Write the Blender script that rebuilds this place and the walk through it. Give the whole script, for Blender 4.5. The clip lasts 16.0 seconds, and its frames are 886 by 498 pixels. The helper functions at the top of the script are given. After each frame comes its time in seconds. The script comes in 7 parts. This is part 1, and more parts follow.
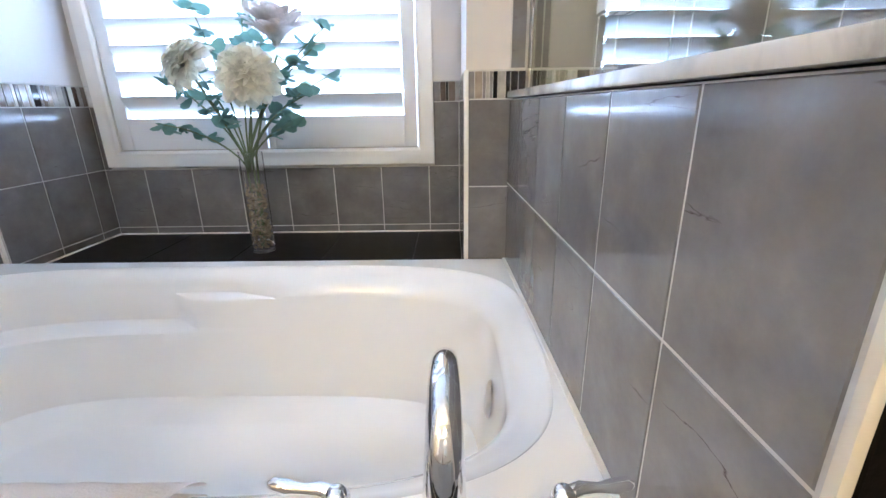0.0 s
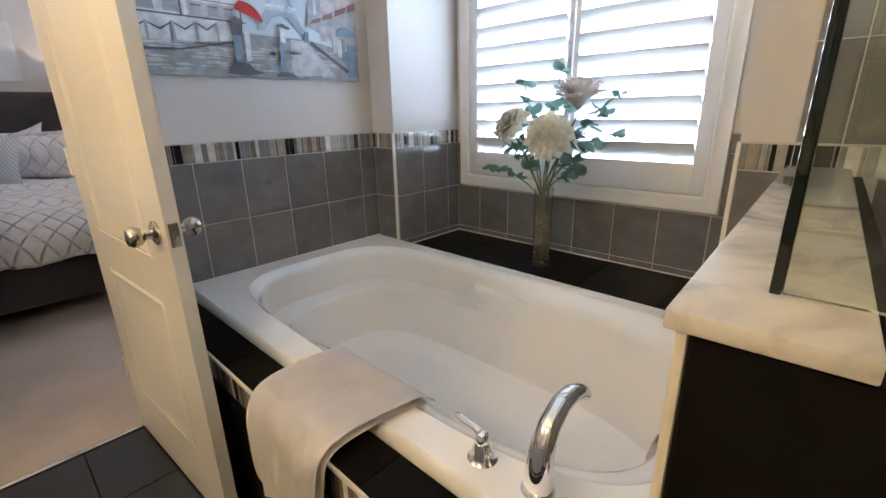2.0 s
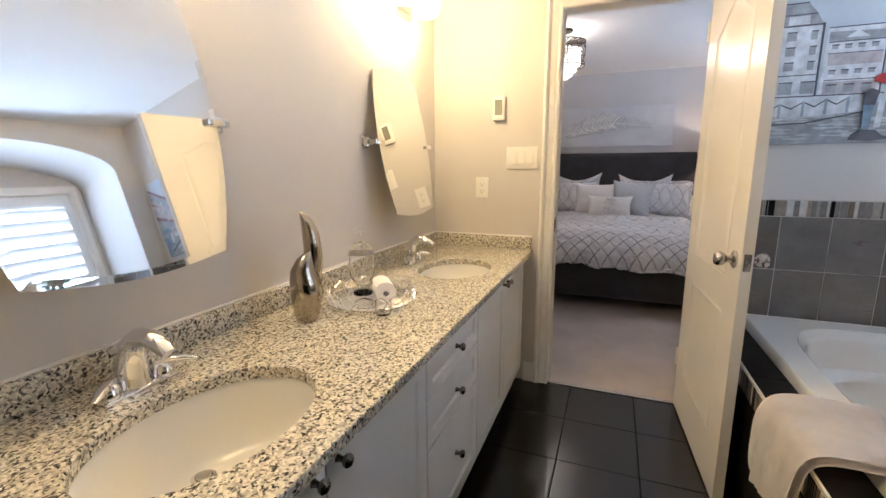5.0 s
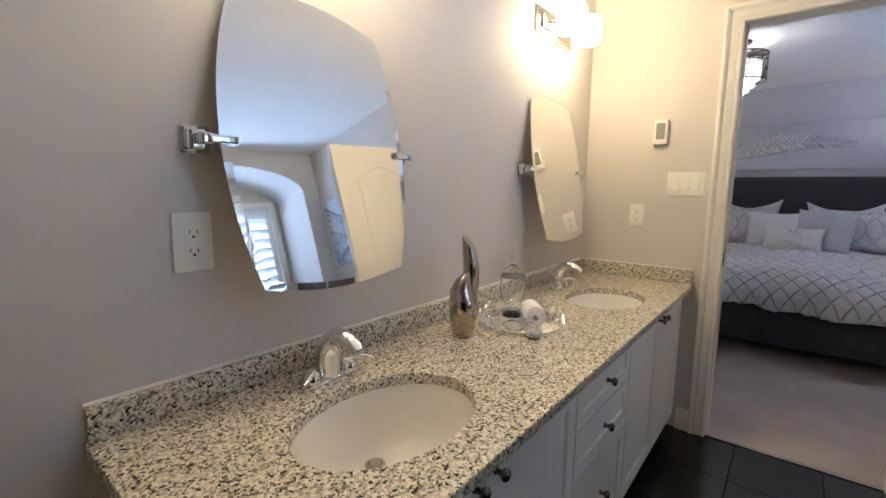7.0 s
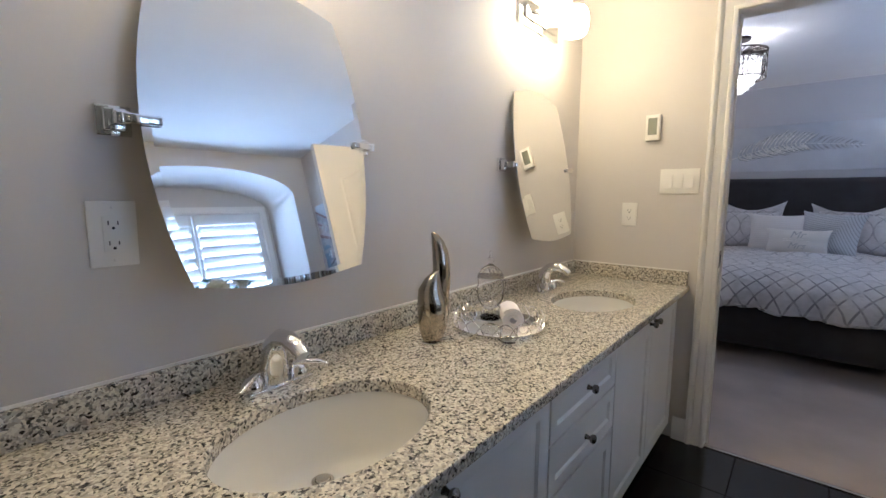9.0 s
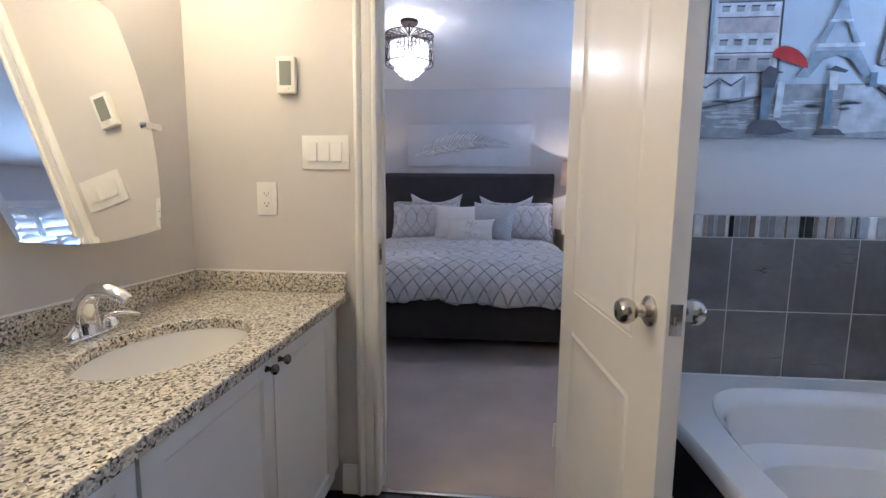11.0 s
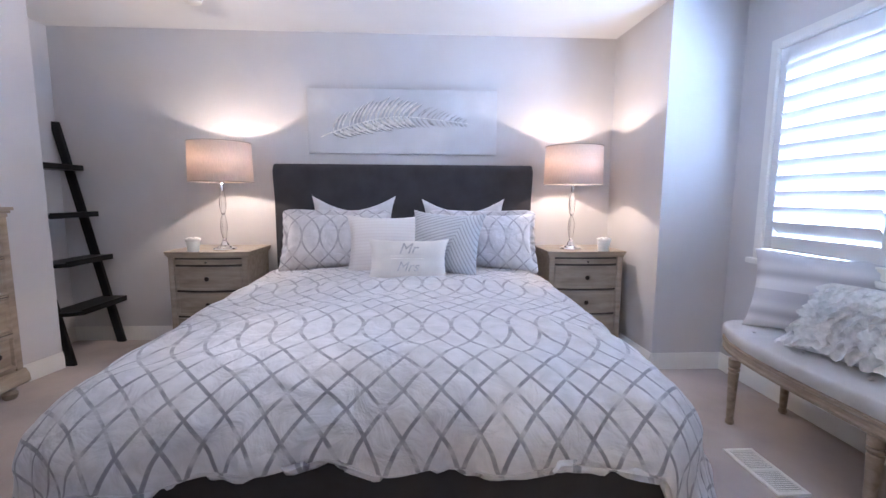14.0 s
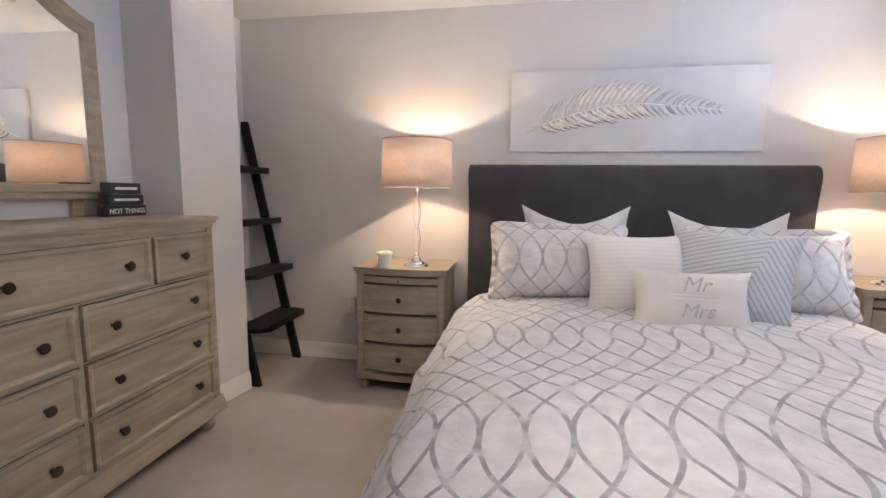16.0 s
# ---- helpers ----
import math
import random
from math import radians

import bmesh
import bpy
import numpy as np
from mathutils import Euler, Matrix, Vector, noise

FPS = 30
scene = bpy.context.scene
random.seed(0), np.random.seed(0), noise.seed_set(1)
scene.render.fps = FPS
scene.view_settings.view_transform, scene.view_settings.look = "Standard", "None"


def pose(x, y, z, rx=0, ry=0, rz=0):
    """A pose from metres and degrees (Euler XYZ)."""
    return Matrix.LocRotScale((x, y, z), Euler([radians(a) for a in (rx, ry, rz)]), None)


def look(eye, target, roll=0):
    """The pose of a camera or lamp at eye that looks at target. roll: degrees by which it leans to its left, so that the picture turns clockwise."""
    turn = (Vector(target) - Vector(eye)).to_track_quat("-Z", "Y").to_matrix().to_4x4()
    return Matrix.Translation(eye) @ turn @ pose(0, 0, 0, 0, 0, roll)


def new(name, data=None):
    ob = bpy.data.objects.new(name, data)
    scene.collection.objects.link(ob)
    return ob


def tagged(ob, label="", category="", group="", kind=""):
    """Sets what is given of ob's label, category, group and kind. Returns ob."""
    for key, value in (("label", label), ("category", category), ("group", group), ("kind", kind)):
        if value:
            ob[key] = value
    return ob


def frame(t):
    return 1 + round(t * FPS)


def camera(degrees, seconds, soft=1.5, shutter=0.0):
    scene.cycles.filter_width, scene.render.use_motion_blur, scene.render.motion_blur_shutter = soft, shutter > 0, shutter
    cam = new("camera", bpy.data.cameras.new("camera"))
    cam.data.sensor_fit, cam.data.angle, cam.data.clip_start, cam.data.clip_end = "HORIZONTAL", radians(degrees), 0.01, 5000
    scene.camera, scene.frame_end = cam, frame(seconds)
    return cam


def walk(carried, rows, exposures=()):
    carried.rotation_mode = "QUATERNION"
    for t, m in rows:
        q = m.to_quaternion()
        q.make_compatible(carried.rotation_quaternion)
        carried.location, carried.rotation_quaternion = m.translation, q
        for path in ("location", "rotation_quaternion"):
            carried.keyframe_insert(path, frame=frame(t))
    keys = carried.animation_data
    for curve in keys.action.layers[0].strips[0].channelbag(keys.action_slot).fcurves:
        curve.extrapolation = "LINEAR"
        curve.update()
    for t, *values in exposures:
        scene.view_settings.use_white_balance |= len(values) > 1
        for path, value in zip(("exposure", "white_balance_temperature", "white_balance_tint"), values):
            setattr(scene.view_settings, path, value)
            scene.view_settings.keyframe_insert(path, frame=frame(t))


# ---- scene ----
cam = camera(91.1, 16.0)
PATH = [
    (0, (0.083, 0.164, 1.016), (0.052, 2.063, 0.391), -0.9),
    (0.5, (0.144, 0.093, 1.084), (-0.317, 1.933, 0.451), -1.4),
    (1, (0.216, 0.035, 1.134), (-0.529, 1.783, 0.513), -1.6),
    (1.5, (0.293, -0.005, 1.182), (-0.719, 1.606, 0.564), -1.5),
    (2, (0.384, -0.02, 1.212), (-0.922, 1.368, 0.608), -1.2),
    (2.5, (0.49, -0.072, 1.238), (-1.066, 1.048, 0.666), -1.1),
    (3, (0.612, -0.15, 1.251), (-1.137, 0.668, 0.731), -0.7),
    (3.5, (0.716, -0.197, 1.259), (-1.172, 0.269, 0.792), -0.6),
    (4, (0.799, -0.198, 1.261), (-1.152, -0.113, 0.833), -0.3),
    (4.5, (0.871, -0.174, 1.255), (-1.059, -0.525, 0.866), -0.2),
    (5, (0.922, -0.161, 1.251), (-0.912, -0.874, 0.891), -0.1),
    (5.2, (0.944, -0.173, 1.252), (-0.847, -0.99, 0.898), 0.4),
    (7.3, (1.003, -0.202, 1.273), (-0.525, -1.466, 1.013), 0.6),
    (7.5, (1.004, -0.207, 1.272), (-0.516, -1.48, 1.018), 0.6),
    (8, (0.993, -0.207, 1.266), (-0.515, -1.499, 1.023), 0.5),
    (8.5, (0.942, -0.19, 1.251), (-0.565, -1.483, 1.014), 0.4),
    (9, (0.862, -0.164, 1.232), (-0.669, -1.429, 0.993), 0.4),
    (9.5, (0.769, -0.141, 1.208), (-0.911, -1.2, 0.974), 0.5),
    (10, (0.589, -0.097, 1.168), (-1.266, -0.809, 0.942), 0.3),
    (10.2, (0.481, -0.08, 1.155), (-1.422, -0.652, 0.927), 0.3),
    (12.3, (-0.816, -0.099, 1.159), (-2.802, -0.043, 0.926), 0.5),
    (12.5, (-0.954, -0.118, 1.163), (-2.939, -0.05, 0.929), 0.4),
    (12.7, (-1.078, -0.135, 1.172), (-3.063, -0.055, 0.94), 0.6),
    (13, (-1.257, -0.137, 1.17), (-3.241, -0.046, 0.94), 0.5),
    (13.3, (-1.451, -0.13, 1.177), (-3.435, -0.033, 0.942), 0.3),
    (13.5, (-1.58, -0.117, 1.191), (-3.563, -0.019, 0.955), 0.4),
    (13.7, (-1.671, -0.127, 1.213), (-3.653, -0.019, 0.968), 0.5),
    (14, (-1.858, -0.11, 1.21), (-3.841, -0.012, 0.97), 0.3),
    (14.5, (-2.124, -0.184, 1.25), (-4.106, -0.086, 0.999), 0.4),
    (15, (-2.318, -0.346, 1.248), (-4.301, -0.261, 1.0), 0.6),
    (15.3, (-2.402, -0.471, 1.261), (-4.385, -0.476, 1.007), 0.8),
    (15.5, (-2.446, -0.612, 1.256), (-4.43, -0.672, 1.012), 0.8),
    (16, (-2.491, -0.949, 1.267), (-4.446, -1.287, 1.015), 0.8),
]
EXPOSURES = [(0.0, 0.9, 5700, 13), (0.5, 0.78, 5900, 13), (1.0, 0.6, 6300, 13), (2.5, 0.17, 7200, 14), (3.5, 0.45, 8300, 15), (4.2, 0.44, 7600, 15), (5.0, 0.25, 6500, 15), (7.5, -0.26, 5800, 14), (8.5, -0.26, 5600, 14), (9.5, -0.26, 5300, 15), (10.0, -0.18, 5350, 16),
             (12.5, 0.50, 5180, 17), (13.0, 1.02, 5300, 18), (13.5, 1.17, 5300, 18), (14.5, 0.93, 6000, 16), (15.5, 0.88, 6500, 14), (16.0, 1.10, 6700, 14)]
walk(cam, [(t, look(eye, target, roll)) for t, eye, target, roll in PATH], EXPOSURES)

# ---- world and large lights ----
world = bpy.data.worlds.new("sky")
scene.world = world
world.use_nodes = True
_sky = world.node_tree.nodes.new("ShaderNodeTexSky")
_sky.sky_type, _sky.sun_disc = "NISHITA", False
_sky.sun_elevation, _sky.sun_rotation = radians(38), radians(200)
world.node_tree.links.new(_sky.outputs[0], world.node_tree.nodes["Background"].inputs[0])
world.node_tree.nodes["Background"].inputs[1].default_value = 0.12


def area_lamp(name, m, sx, sy, watts, colour):
    data = bpy.data.lights.new(name, "AREA")
    data.shape, data.size, data.size_y, data.energy, data.color = "RECTANGLE", sx, sy, watts, colour
    ob = new(name, data)
    ob.matrix_world = m
    return ob


def point_lamp(name, place, watts, colour, radius=0.03):
    data = bpy.data.lights.new(name, "POINT")
    data.energy, data.color, data.shadow_soft_size = watts, colour, radius
    ob = new(name, data)
    ob.location = place
    return ob


DAY = (0.55, 0.74, 1.0)
LAMP = (1.0, 0.79, 0.56)
# the sky's light in the two window openings, behind the shutters, looking in and slightly down
area_lamp("bath_window_light", pose(-0.655, 2.50, 1.62, -80, 0, 0), 2.3, 1.8, 270, DAY)
area_lamp("bedroom_window_light", pose(-3.72, 2.52, 1.65, -80, 0, 0), 3.0, 1.8, 340, DAY)
point_lamp("bedside_lamp_bulb", (-5.175, -1.584, 1.472), 9, LAMP, 0.014)
point_lamp("bedside_lamp_bulb", (-5.190, 1.054, 1.472), 9, LAMP, 0.014)
point_lamp("chandelier_bulb", (-3.45, -0.66, 2.20), 21, (1.0, 0.9, 0.8), 0.02)

# ---- materials ----
def nodes_of(name):
    m = bpy.data.materials.new(name)
    m.use_nodes = True
    nt = m.node_tree
    return m, nt, nt.nodes, nt.links, nt.nodes["Principled BSDF"]


def surface(name, colour, rough=0.5, metal=0.0, vary=0.08, scale=6.0, bump=0.0, bump_scale=60.0, coat=0.0, piece=0.0, spec=0.5):
    """Colour with two scales of variation, roughness variation and fine relief."""
    m, nt, n, l, b = nodes_of(name)
    tc = n.new("ShaderNodeTexCoord")
    big = n.new("ShaderNodeTexNoise")
    big.inputs["Scale"].default_value, big.inputs["Detail"].default_value = scale, 6
    l.new(tc.outputs["Object"], big.inputs["Vector"])
    ramp = n.new("ShaderNodeMapRange")
    ramp.inputs[1].default_value, ramp.inputs[2].default_value = 0.3, 0.7
    ramp.inputs[3].default_value, ramp.inputs[4].default_value = 1 - vary, 1 + vary
    l.new(big.outputs[0], ramp.inputs[0])
    val = ramp.outputs[0]
    if piece:
        info = n.new("ShaderNodeObjectInfo")
        mr = n.new("ShaderNodeMapRange")
        mr.inputs[3].default_value, mr.inputs[4].default_value = 1 - piece, 1 + piece
        l.new(info.outputs["Random"], mr.inputs[0])
        mul = n.new("ShaderNodeMath")
        mul.operation = "MULTIPLY"
        l.new(val, mul.inputs[0])
        l.new(mr.outputs[0], mul.inputs[1])
        val = mul.outputs[0]
    mix = n.new("ShaderNodeVectorMath")
    mix.operation = "SCALE"
    mix.inputs[0].default_value = colour
    l.new(val, mix.inputs["Scale"])
    l.new(mix.outputs[0], b.inputs["Base Color"])
    b.inputs["Metallic"].default_value = metal
    b.inputs["Coat Weight"].default_value = coat
    b.inputs["Specular IOR Level"].default_value = spec
    rr = n.new("ShaderNodeMapRange")
    rr.inputs[3].default_value, rr.inputs[4].default_value = max(0.02, rough * 0.85), min(1, rough * 1.15)
    l.new(big.outputs[0], rr.inputs[0])
    l.new(rr.outputs[0], b.inputs["Roughness"])
    if bump:
        fine = n.new("ShaderNodeTexNoise")
        fine.inputs["Scale"].default_value, fine.inputs["Detail"].default_value = bump_scale, 4
        l.new(tc.outputs["Object"], fine.inputs["Vector"])
        bp = n.new("ShaderNodeBump")
        bp.inputs["Strength"].default_value, bp.inputs["Distance"].default_value = bump, min(0.01, 0.5 / bump_scale)
        l.new(fine.outputs[0], bp.inputs["Height"])
        l.new(bp.outputs[0], b.inputs["Normal"])
    return m


def ramp_of(n, stops, kind="LINEAR"):
    r = n.new("ShaderNodeValToRGB")
    r.color_ramp.interpolation = kind
    e = r.color_ramp.elements
    while len(e) < len(stops):
        e.new(0.5)
    for el, (p, c) in zip(e, stops):
        el.position, el.color = p, (*c, 1)
    return r


def granite_material():
    m, nt, n, l, b = nodes_of("speckled_granite")
    tc = n.new("ShaderNodeTexCoord")
    warp = n.new("ShaderNodeTexNoise")
    warp.inputs["Scale"].default_value = 60
    l.new(tc.outputs["Object"], warp.inputs["Vector"])
    add = n.new("ShaderNodeMixRGB")
    add.blend_type, add.inputs[0].default_value = "ADD", 0.012
    l.new(tc.outputs["Object"], add.inputs[1])
    l.new(warp.outputs["Color"], add.inputs[2])
    v1 = n.new("ShaderNodeTexVoronoi")
    v1.inputs["Scale"].default_value = 215
    l.new(add.outputs[0], v1.inputs["Vector"])
    sep = n.new("ShaderNodeSeparateColor")
    l.new(v1.outputs["Color"], sep.inputs[0])
    r1 = ramp_of(n, [(0.0, (0.035, 0.033, 0.031)), (0.08, (0.15, 0.14, 0.125)), (0.20, (0.38, 0.34, 0.28)), (0.36, (0.62, 0.565, 0.455)), (0.60, (0.76, 0.71, 0.59)), (0.84, (0.50, 0.46, 0.39))], "CONSTANT")
    l.new(sep.outputs[0], r1.inputs[0])
    no = n.new("ShaderNodeTexNoise")
    no.inputs["Scale"].default_value, no.inputs["Detail"].default_value = 105, 5
    l.new(tc.outputs["Object"], no.inputs["Vector"])
    r2 = ramp_of(n, [(0.0, (0, 0, 0)), (0.62, (0, 0, 0)), (0.68, (0.8, 0.8, 0.8))])
    l.new(no.outputs[0], r2.inputs[0])
    mx = n.new("ShaderNodeMixRGB")
    mx.inputs[2].default_value = (0.14, 0.133, 0.122, 1)
    l.new(r2.outputs[0], mx.inputs[0])
    l.new(r1.outputs[0], mx.inputs[1])
    l.new(mx.outputs[0], b.inputs["Base Color"])
    b.inputs["Roughness"].default_value = 0.16
    b.inputs["Coat Weight"].default_value = 0.2
    return m


def stone_tile_material(name, base, vein, rough):
    """Honed ceramic tile: cloudy body, fine dark cracks, tone by piece."""
    m, nt, n, l, b = nodes_of(name)
    tc = n.new("ShaderNodeTexCoord")
    info = n.new("ShaderNodeObjectInfo")
    off = n.new("ShaderNodeVectorMath")
    off.operation = "MULTIPLY_ADD"
    off.inputs[1].default_value = (37, 17, 29)
    l.new(info.outputs["Random"], off.inputs[0])
    l.new(tc.outputs["Object"], off.inputs[2])
    no = n.new("ShaderNodeTexNoise")
    no.inputs["Scale"].default_value, no.inputs["Detail"].default_value, no.inputs["Roughness"].default_value = 9, 8, 0.65
    l.new(off.outputs[0], no.inputs["Vector"])
    r = ramp_of(n, [(0.25, tuple(c * 0.72 for c in base)), (0.55, base), (0.8, tuple(c * 1.3 for c in base))])
    l.new(no.outputs[0], r.inputs[0])
    wv = n.new("ShaderNodeTexNoise")
    wv.inputs["Scale"].default_value, wv.inputs["Detail"].default_value, wv.inputs["Distortion"].default_value = 3.2, 6, 0.4
    slant = n.new("ShaderNodeMapping")
    slant.inputs["Rotation"].default_value, slant.inputs["Scale"].default_value = (0.3, 0.2, 0.7), (0.45, 2.4, 1.2)
    l.new(off.outputs[0], slant.inputs[0])
    l.new(slant.outputs[0], wv.inputs["Vector"])
    sub = n.new("ShaderNodeMath")
    sub.operation = "SUBTRACT"
    sub.inputs[1].default_value = 0.5
    l.new(wv.outputs[0], sub.inputs[0])
    ab = n.new("ShaderNodeMath")
    ab.operation = "ABSOLUTE"
    l.new(sub.outputs[0], ab.inputs[0])
    r2 = ramp_of(n, [(0.0, (0.8, 0.8, 0.8)), (0.0035, (0, 0, 0))])
    l.new(ab.outputs[0], r2.inputs[0])
    gate = n.new("ShaderNodeMath")
    gate.operation = "MULTIPLY"
    gr = ramp_of(n, [(0.5, (0, 0, 0)), (0.62, (1, 1, 1))])
    l.new(no.outputs[0], gr.inputs[0])
    l.new(r2.outputs[0], gate.inputs[0])
    l.new(gr.outputs[0], gate.inputs[1])
    mx = n.new("ShaderNodeMixRGB")
    mx.inputs[2].default_value = (*vein, 1)
    l.new(gate.outputs[0], mx.inputs[0])
    l.new(r.outputs[0], mx.inputs[1])
    mr = n.new("ShaderNodeMapRange")
    mr.inputs[3].default_value, mr.inputs[4].default_value = 0.88, 1.12
    l.new(info.outputs["Random"], mr.inputs[0])
    sc = n.new("ShaderNodeVectorMath")
    sc.operation = "SCALE"
    l.new(mx.outputs[0], sc.inputs[0])
    l.new(mr.outputs[0], sc.inputs["Scale"])
    l.new(sc.outputs[0], b.inputs["Base Color"])
    b.inputs["Roughness"].default_value = rough
    bp = n.new("ShaderNodeBump")
    bp.inputs["Strength"].default_value, bp.inputs["Distance"].default_value = 0.05, 0.005
    l.new(no.outputs[0], bp.inputs["Height"])
    l.new(bp.outputs[0], b.inputs["Normal"])
    return m


def marble_material():
    m, nt, n, l, b = nodes_of("veined_marble")
    tc = n.new("ShaderNodeTexCoord")
    no = n.new("ShaderNodeTexNoise")
    no.inputs["Scale"].default_value, no.inputs["Detail"].default_value, no.inputs["Distortion"].default_value = 7, 8, 1.2
    l.new(tc.outputs["Object"], no.inputs["Vector"])
    r = ramp_of(n, [(0.32, (0.26, 0.25, 0.24)), (0.40, (0.44, 0.42, 0.39)), (0.50, (0.58, 0.55, 0.50)), (0.70, (0.66, 0.63, 0.58))])
    l.new(no.outputs[0], r.inputs[0])
    l.new(r.outputs[0], b.inputs["Base Color"])
    b.inputs["Roughness"].default_value = 0.15
    return m


def wood_material(name, dark, light, rough=0.5, grain=(3, 26, 26)):
    m, nt, n, l, b = nodes_of(name)
    tc = n.new("ShaderNodeTexCoord")
    mp = n.new("ShaderNodeMapping")
    mp.inputs["Scale"].default_value = grain
    l.new(tc.outputs["Object"], mp.inputs["Vector"])
    no = n.new("ShaderNodeTexNoise")
    no.inputs["Scale"].default_value, no.inputs["Detail"].default_value, no.inputs["Distortion"].default_value = 1.6, 7, 0.4
    l.new(mp.outputs[0], no.inputs["Vector"])
    r = ramp_of(n, [(0.28, dark), (0.72, light)])
    l.new(no.outputs[0], r.inputs[0])
    l.new(r.outputs[0], b.inputs["Base Color"])
    b.inputs["Roughness"].default_value = rough
    bp = n.new("ShaderNodeBump")
    bp.inputs["Strength"].default_value, bp.inputs["Distance"].default_value = 0.15, 0.004
    l.new(no.outputs[0], bp.inputs["Height"])
    l.new(bp.outputs[0], b.inputs["Normal"])
    return m


def lattice_fabric(name, base, line, su, sv, width, amp=0.5, shift=(0.0, 0.0)):
    """Woven cloth with crossing wavy silver lines, laid out on the cloth's own UV metres."""
    m, nt, n, l, b = nodes_of(name)
    uv = n.new("ShaderNodeUVMap")
    wob = n.new("ShaderNodeTexNoise")
    wob.inputs["Scale"].default_value = 9
    l.new(uv.outputs[0], wob.inputs["Vector"])
    sep = n.new("ShaderNodeSeparateXYZ")
    l.new(uv.outputs[0], sep.inputs[0])

    def math_node(op, a, c=None):
        x = n.new("ShaderNodeMath")
        x.operation = op
        for i, v in enumerate((a, c)):
            if v is None:
                continue
            if isinstance(v, (int, float)):
                x.inputs[i].default_value = v
            else:
                l.new(v, x.inputs[i])
        return x.outputs[0]
    u = math_node("ADD", math_node("DIVIDE", sep.outputs[0], su), shift[0])
    u = math_node("ADD", u, math_node("MULTIPLY", wob.outputs[0], 0.10))
    v = math_node("ADD", math_node("DIVIDE", sep.outputs[1], sv), shift[1])
    wave = math_node("MULTIPLY", math_node("SINE", math_node("MULTIPLY", v, 6.2832)), amp)
    d1 = math_node("ABSOLUTE", math_node("SUBTRACT", math_node("FRACT", math_node("ADD", u, wave)), 0.5))
    d2 = math_node("ABSOLUTE", math_node("SUBTRACT", math_node("FRACT", math_node("SUBTRACT", u, wave)), 0.5))
    d = math_node("MINIMUM", d1, d2)
    lin = ramp_of(n, [(0.0, (1, 1, 1)), (width * 0.75, (0.9, 0.9, 0.9)), (width, (0, 0, 0))])
    l.new(d, lin.inputs[0])
    brk = n.new("ShaderNodeTexNoise")
    brk.inputs["Scale"].default_value, brk.inputs["Detail"].default_value = 14, 4
    l.new(uv.outputs[0], brk.inputs["Vector"])
    br = ramp_of(n, [(0.36, (0.15, 0.15, 0.15)), (0.47, (0.75, 0.75, 0.75)), (0.57, (1, 1, 1))])
    l.new(brk.outputs[0], br.inputs[0])
    amt = math_node("MULTIPLY", lin.outputs[0], br.outputs[0])
    cloud = ramp_of(n, [(0.35, tuple(c * 0.84 for c in base)), (0.62, base)])
    l.new(brk.outputs[0], cloud.inputs[0])
    mx = n.new("ShaderNodeMixRGB")
    mx.inputs[2].default_value = (*line, 1)
    l.new(amt, mx.inputs[0])
    l.new(cloud.outputs[0], mx.inputs[1])
    l.new(mx.outputs[0], b.inputs["Base Color"])
    l.new(math_node("SUBTRACT", 0.58, math_node("MULTIPLY", amt, 0.24)), b.inputs["Roughness"])
    b.inputs["Sheen Weight"].default_value = 0.25
    weave = n.new("ShaderNodeTexNoise")
    weave.inputs["Scale"].default_value = 260
    l.new(uv.outputs[0], weave.inputs["Vector"])
    bp = n.new("ShaderNodeBump")
    bp.inputs["Strength"].default_value, bp.inputs["Distance"].default_value = 0.12, 0.004
    l.new(weave.outputs[0], bp.inputs["Height"])
    crease = n.new("ShaderNodeTexNoise")
    crease.inputs["Scale"].default_value, crease.inputs["Detail"].default_value, crease.inputs["Distortion"].default_value = 9, 4, 0.8
    l.new(uv.outputs[0], crease.inputs["Vector"])
    cb = n.new("ShaderNodeBump")
    cb.inputs["Strength"].default_value, cb.inputs["Distance"].default_value = 0.6, 0.035
    l.new(crease.outputs[0], cb.inputs["Height"])
    l.new(bp.outputs[0], cb.inputs["Normal"])
    l.new(cb.outputs[0], b.inputs["Normal"])
    return m


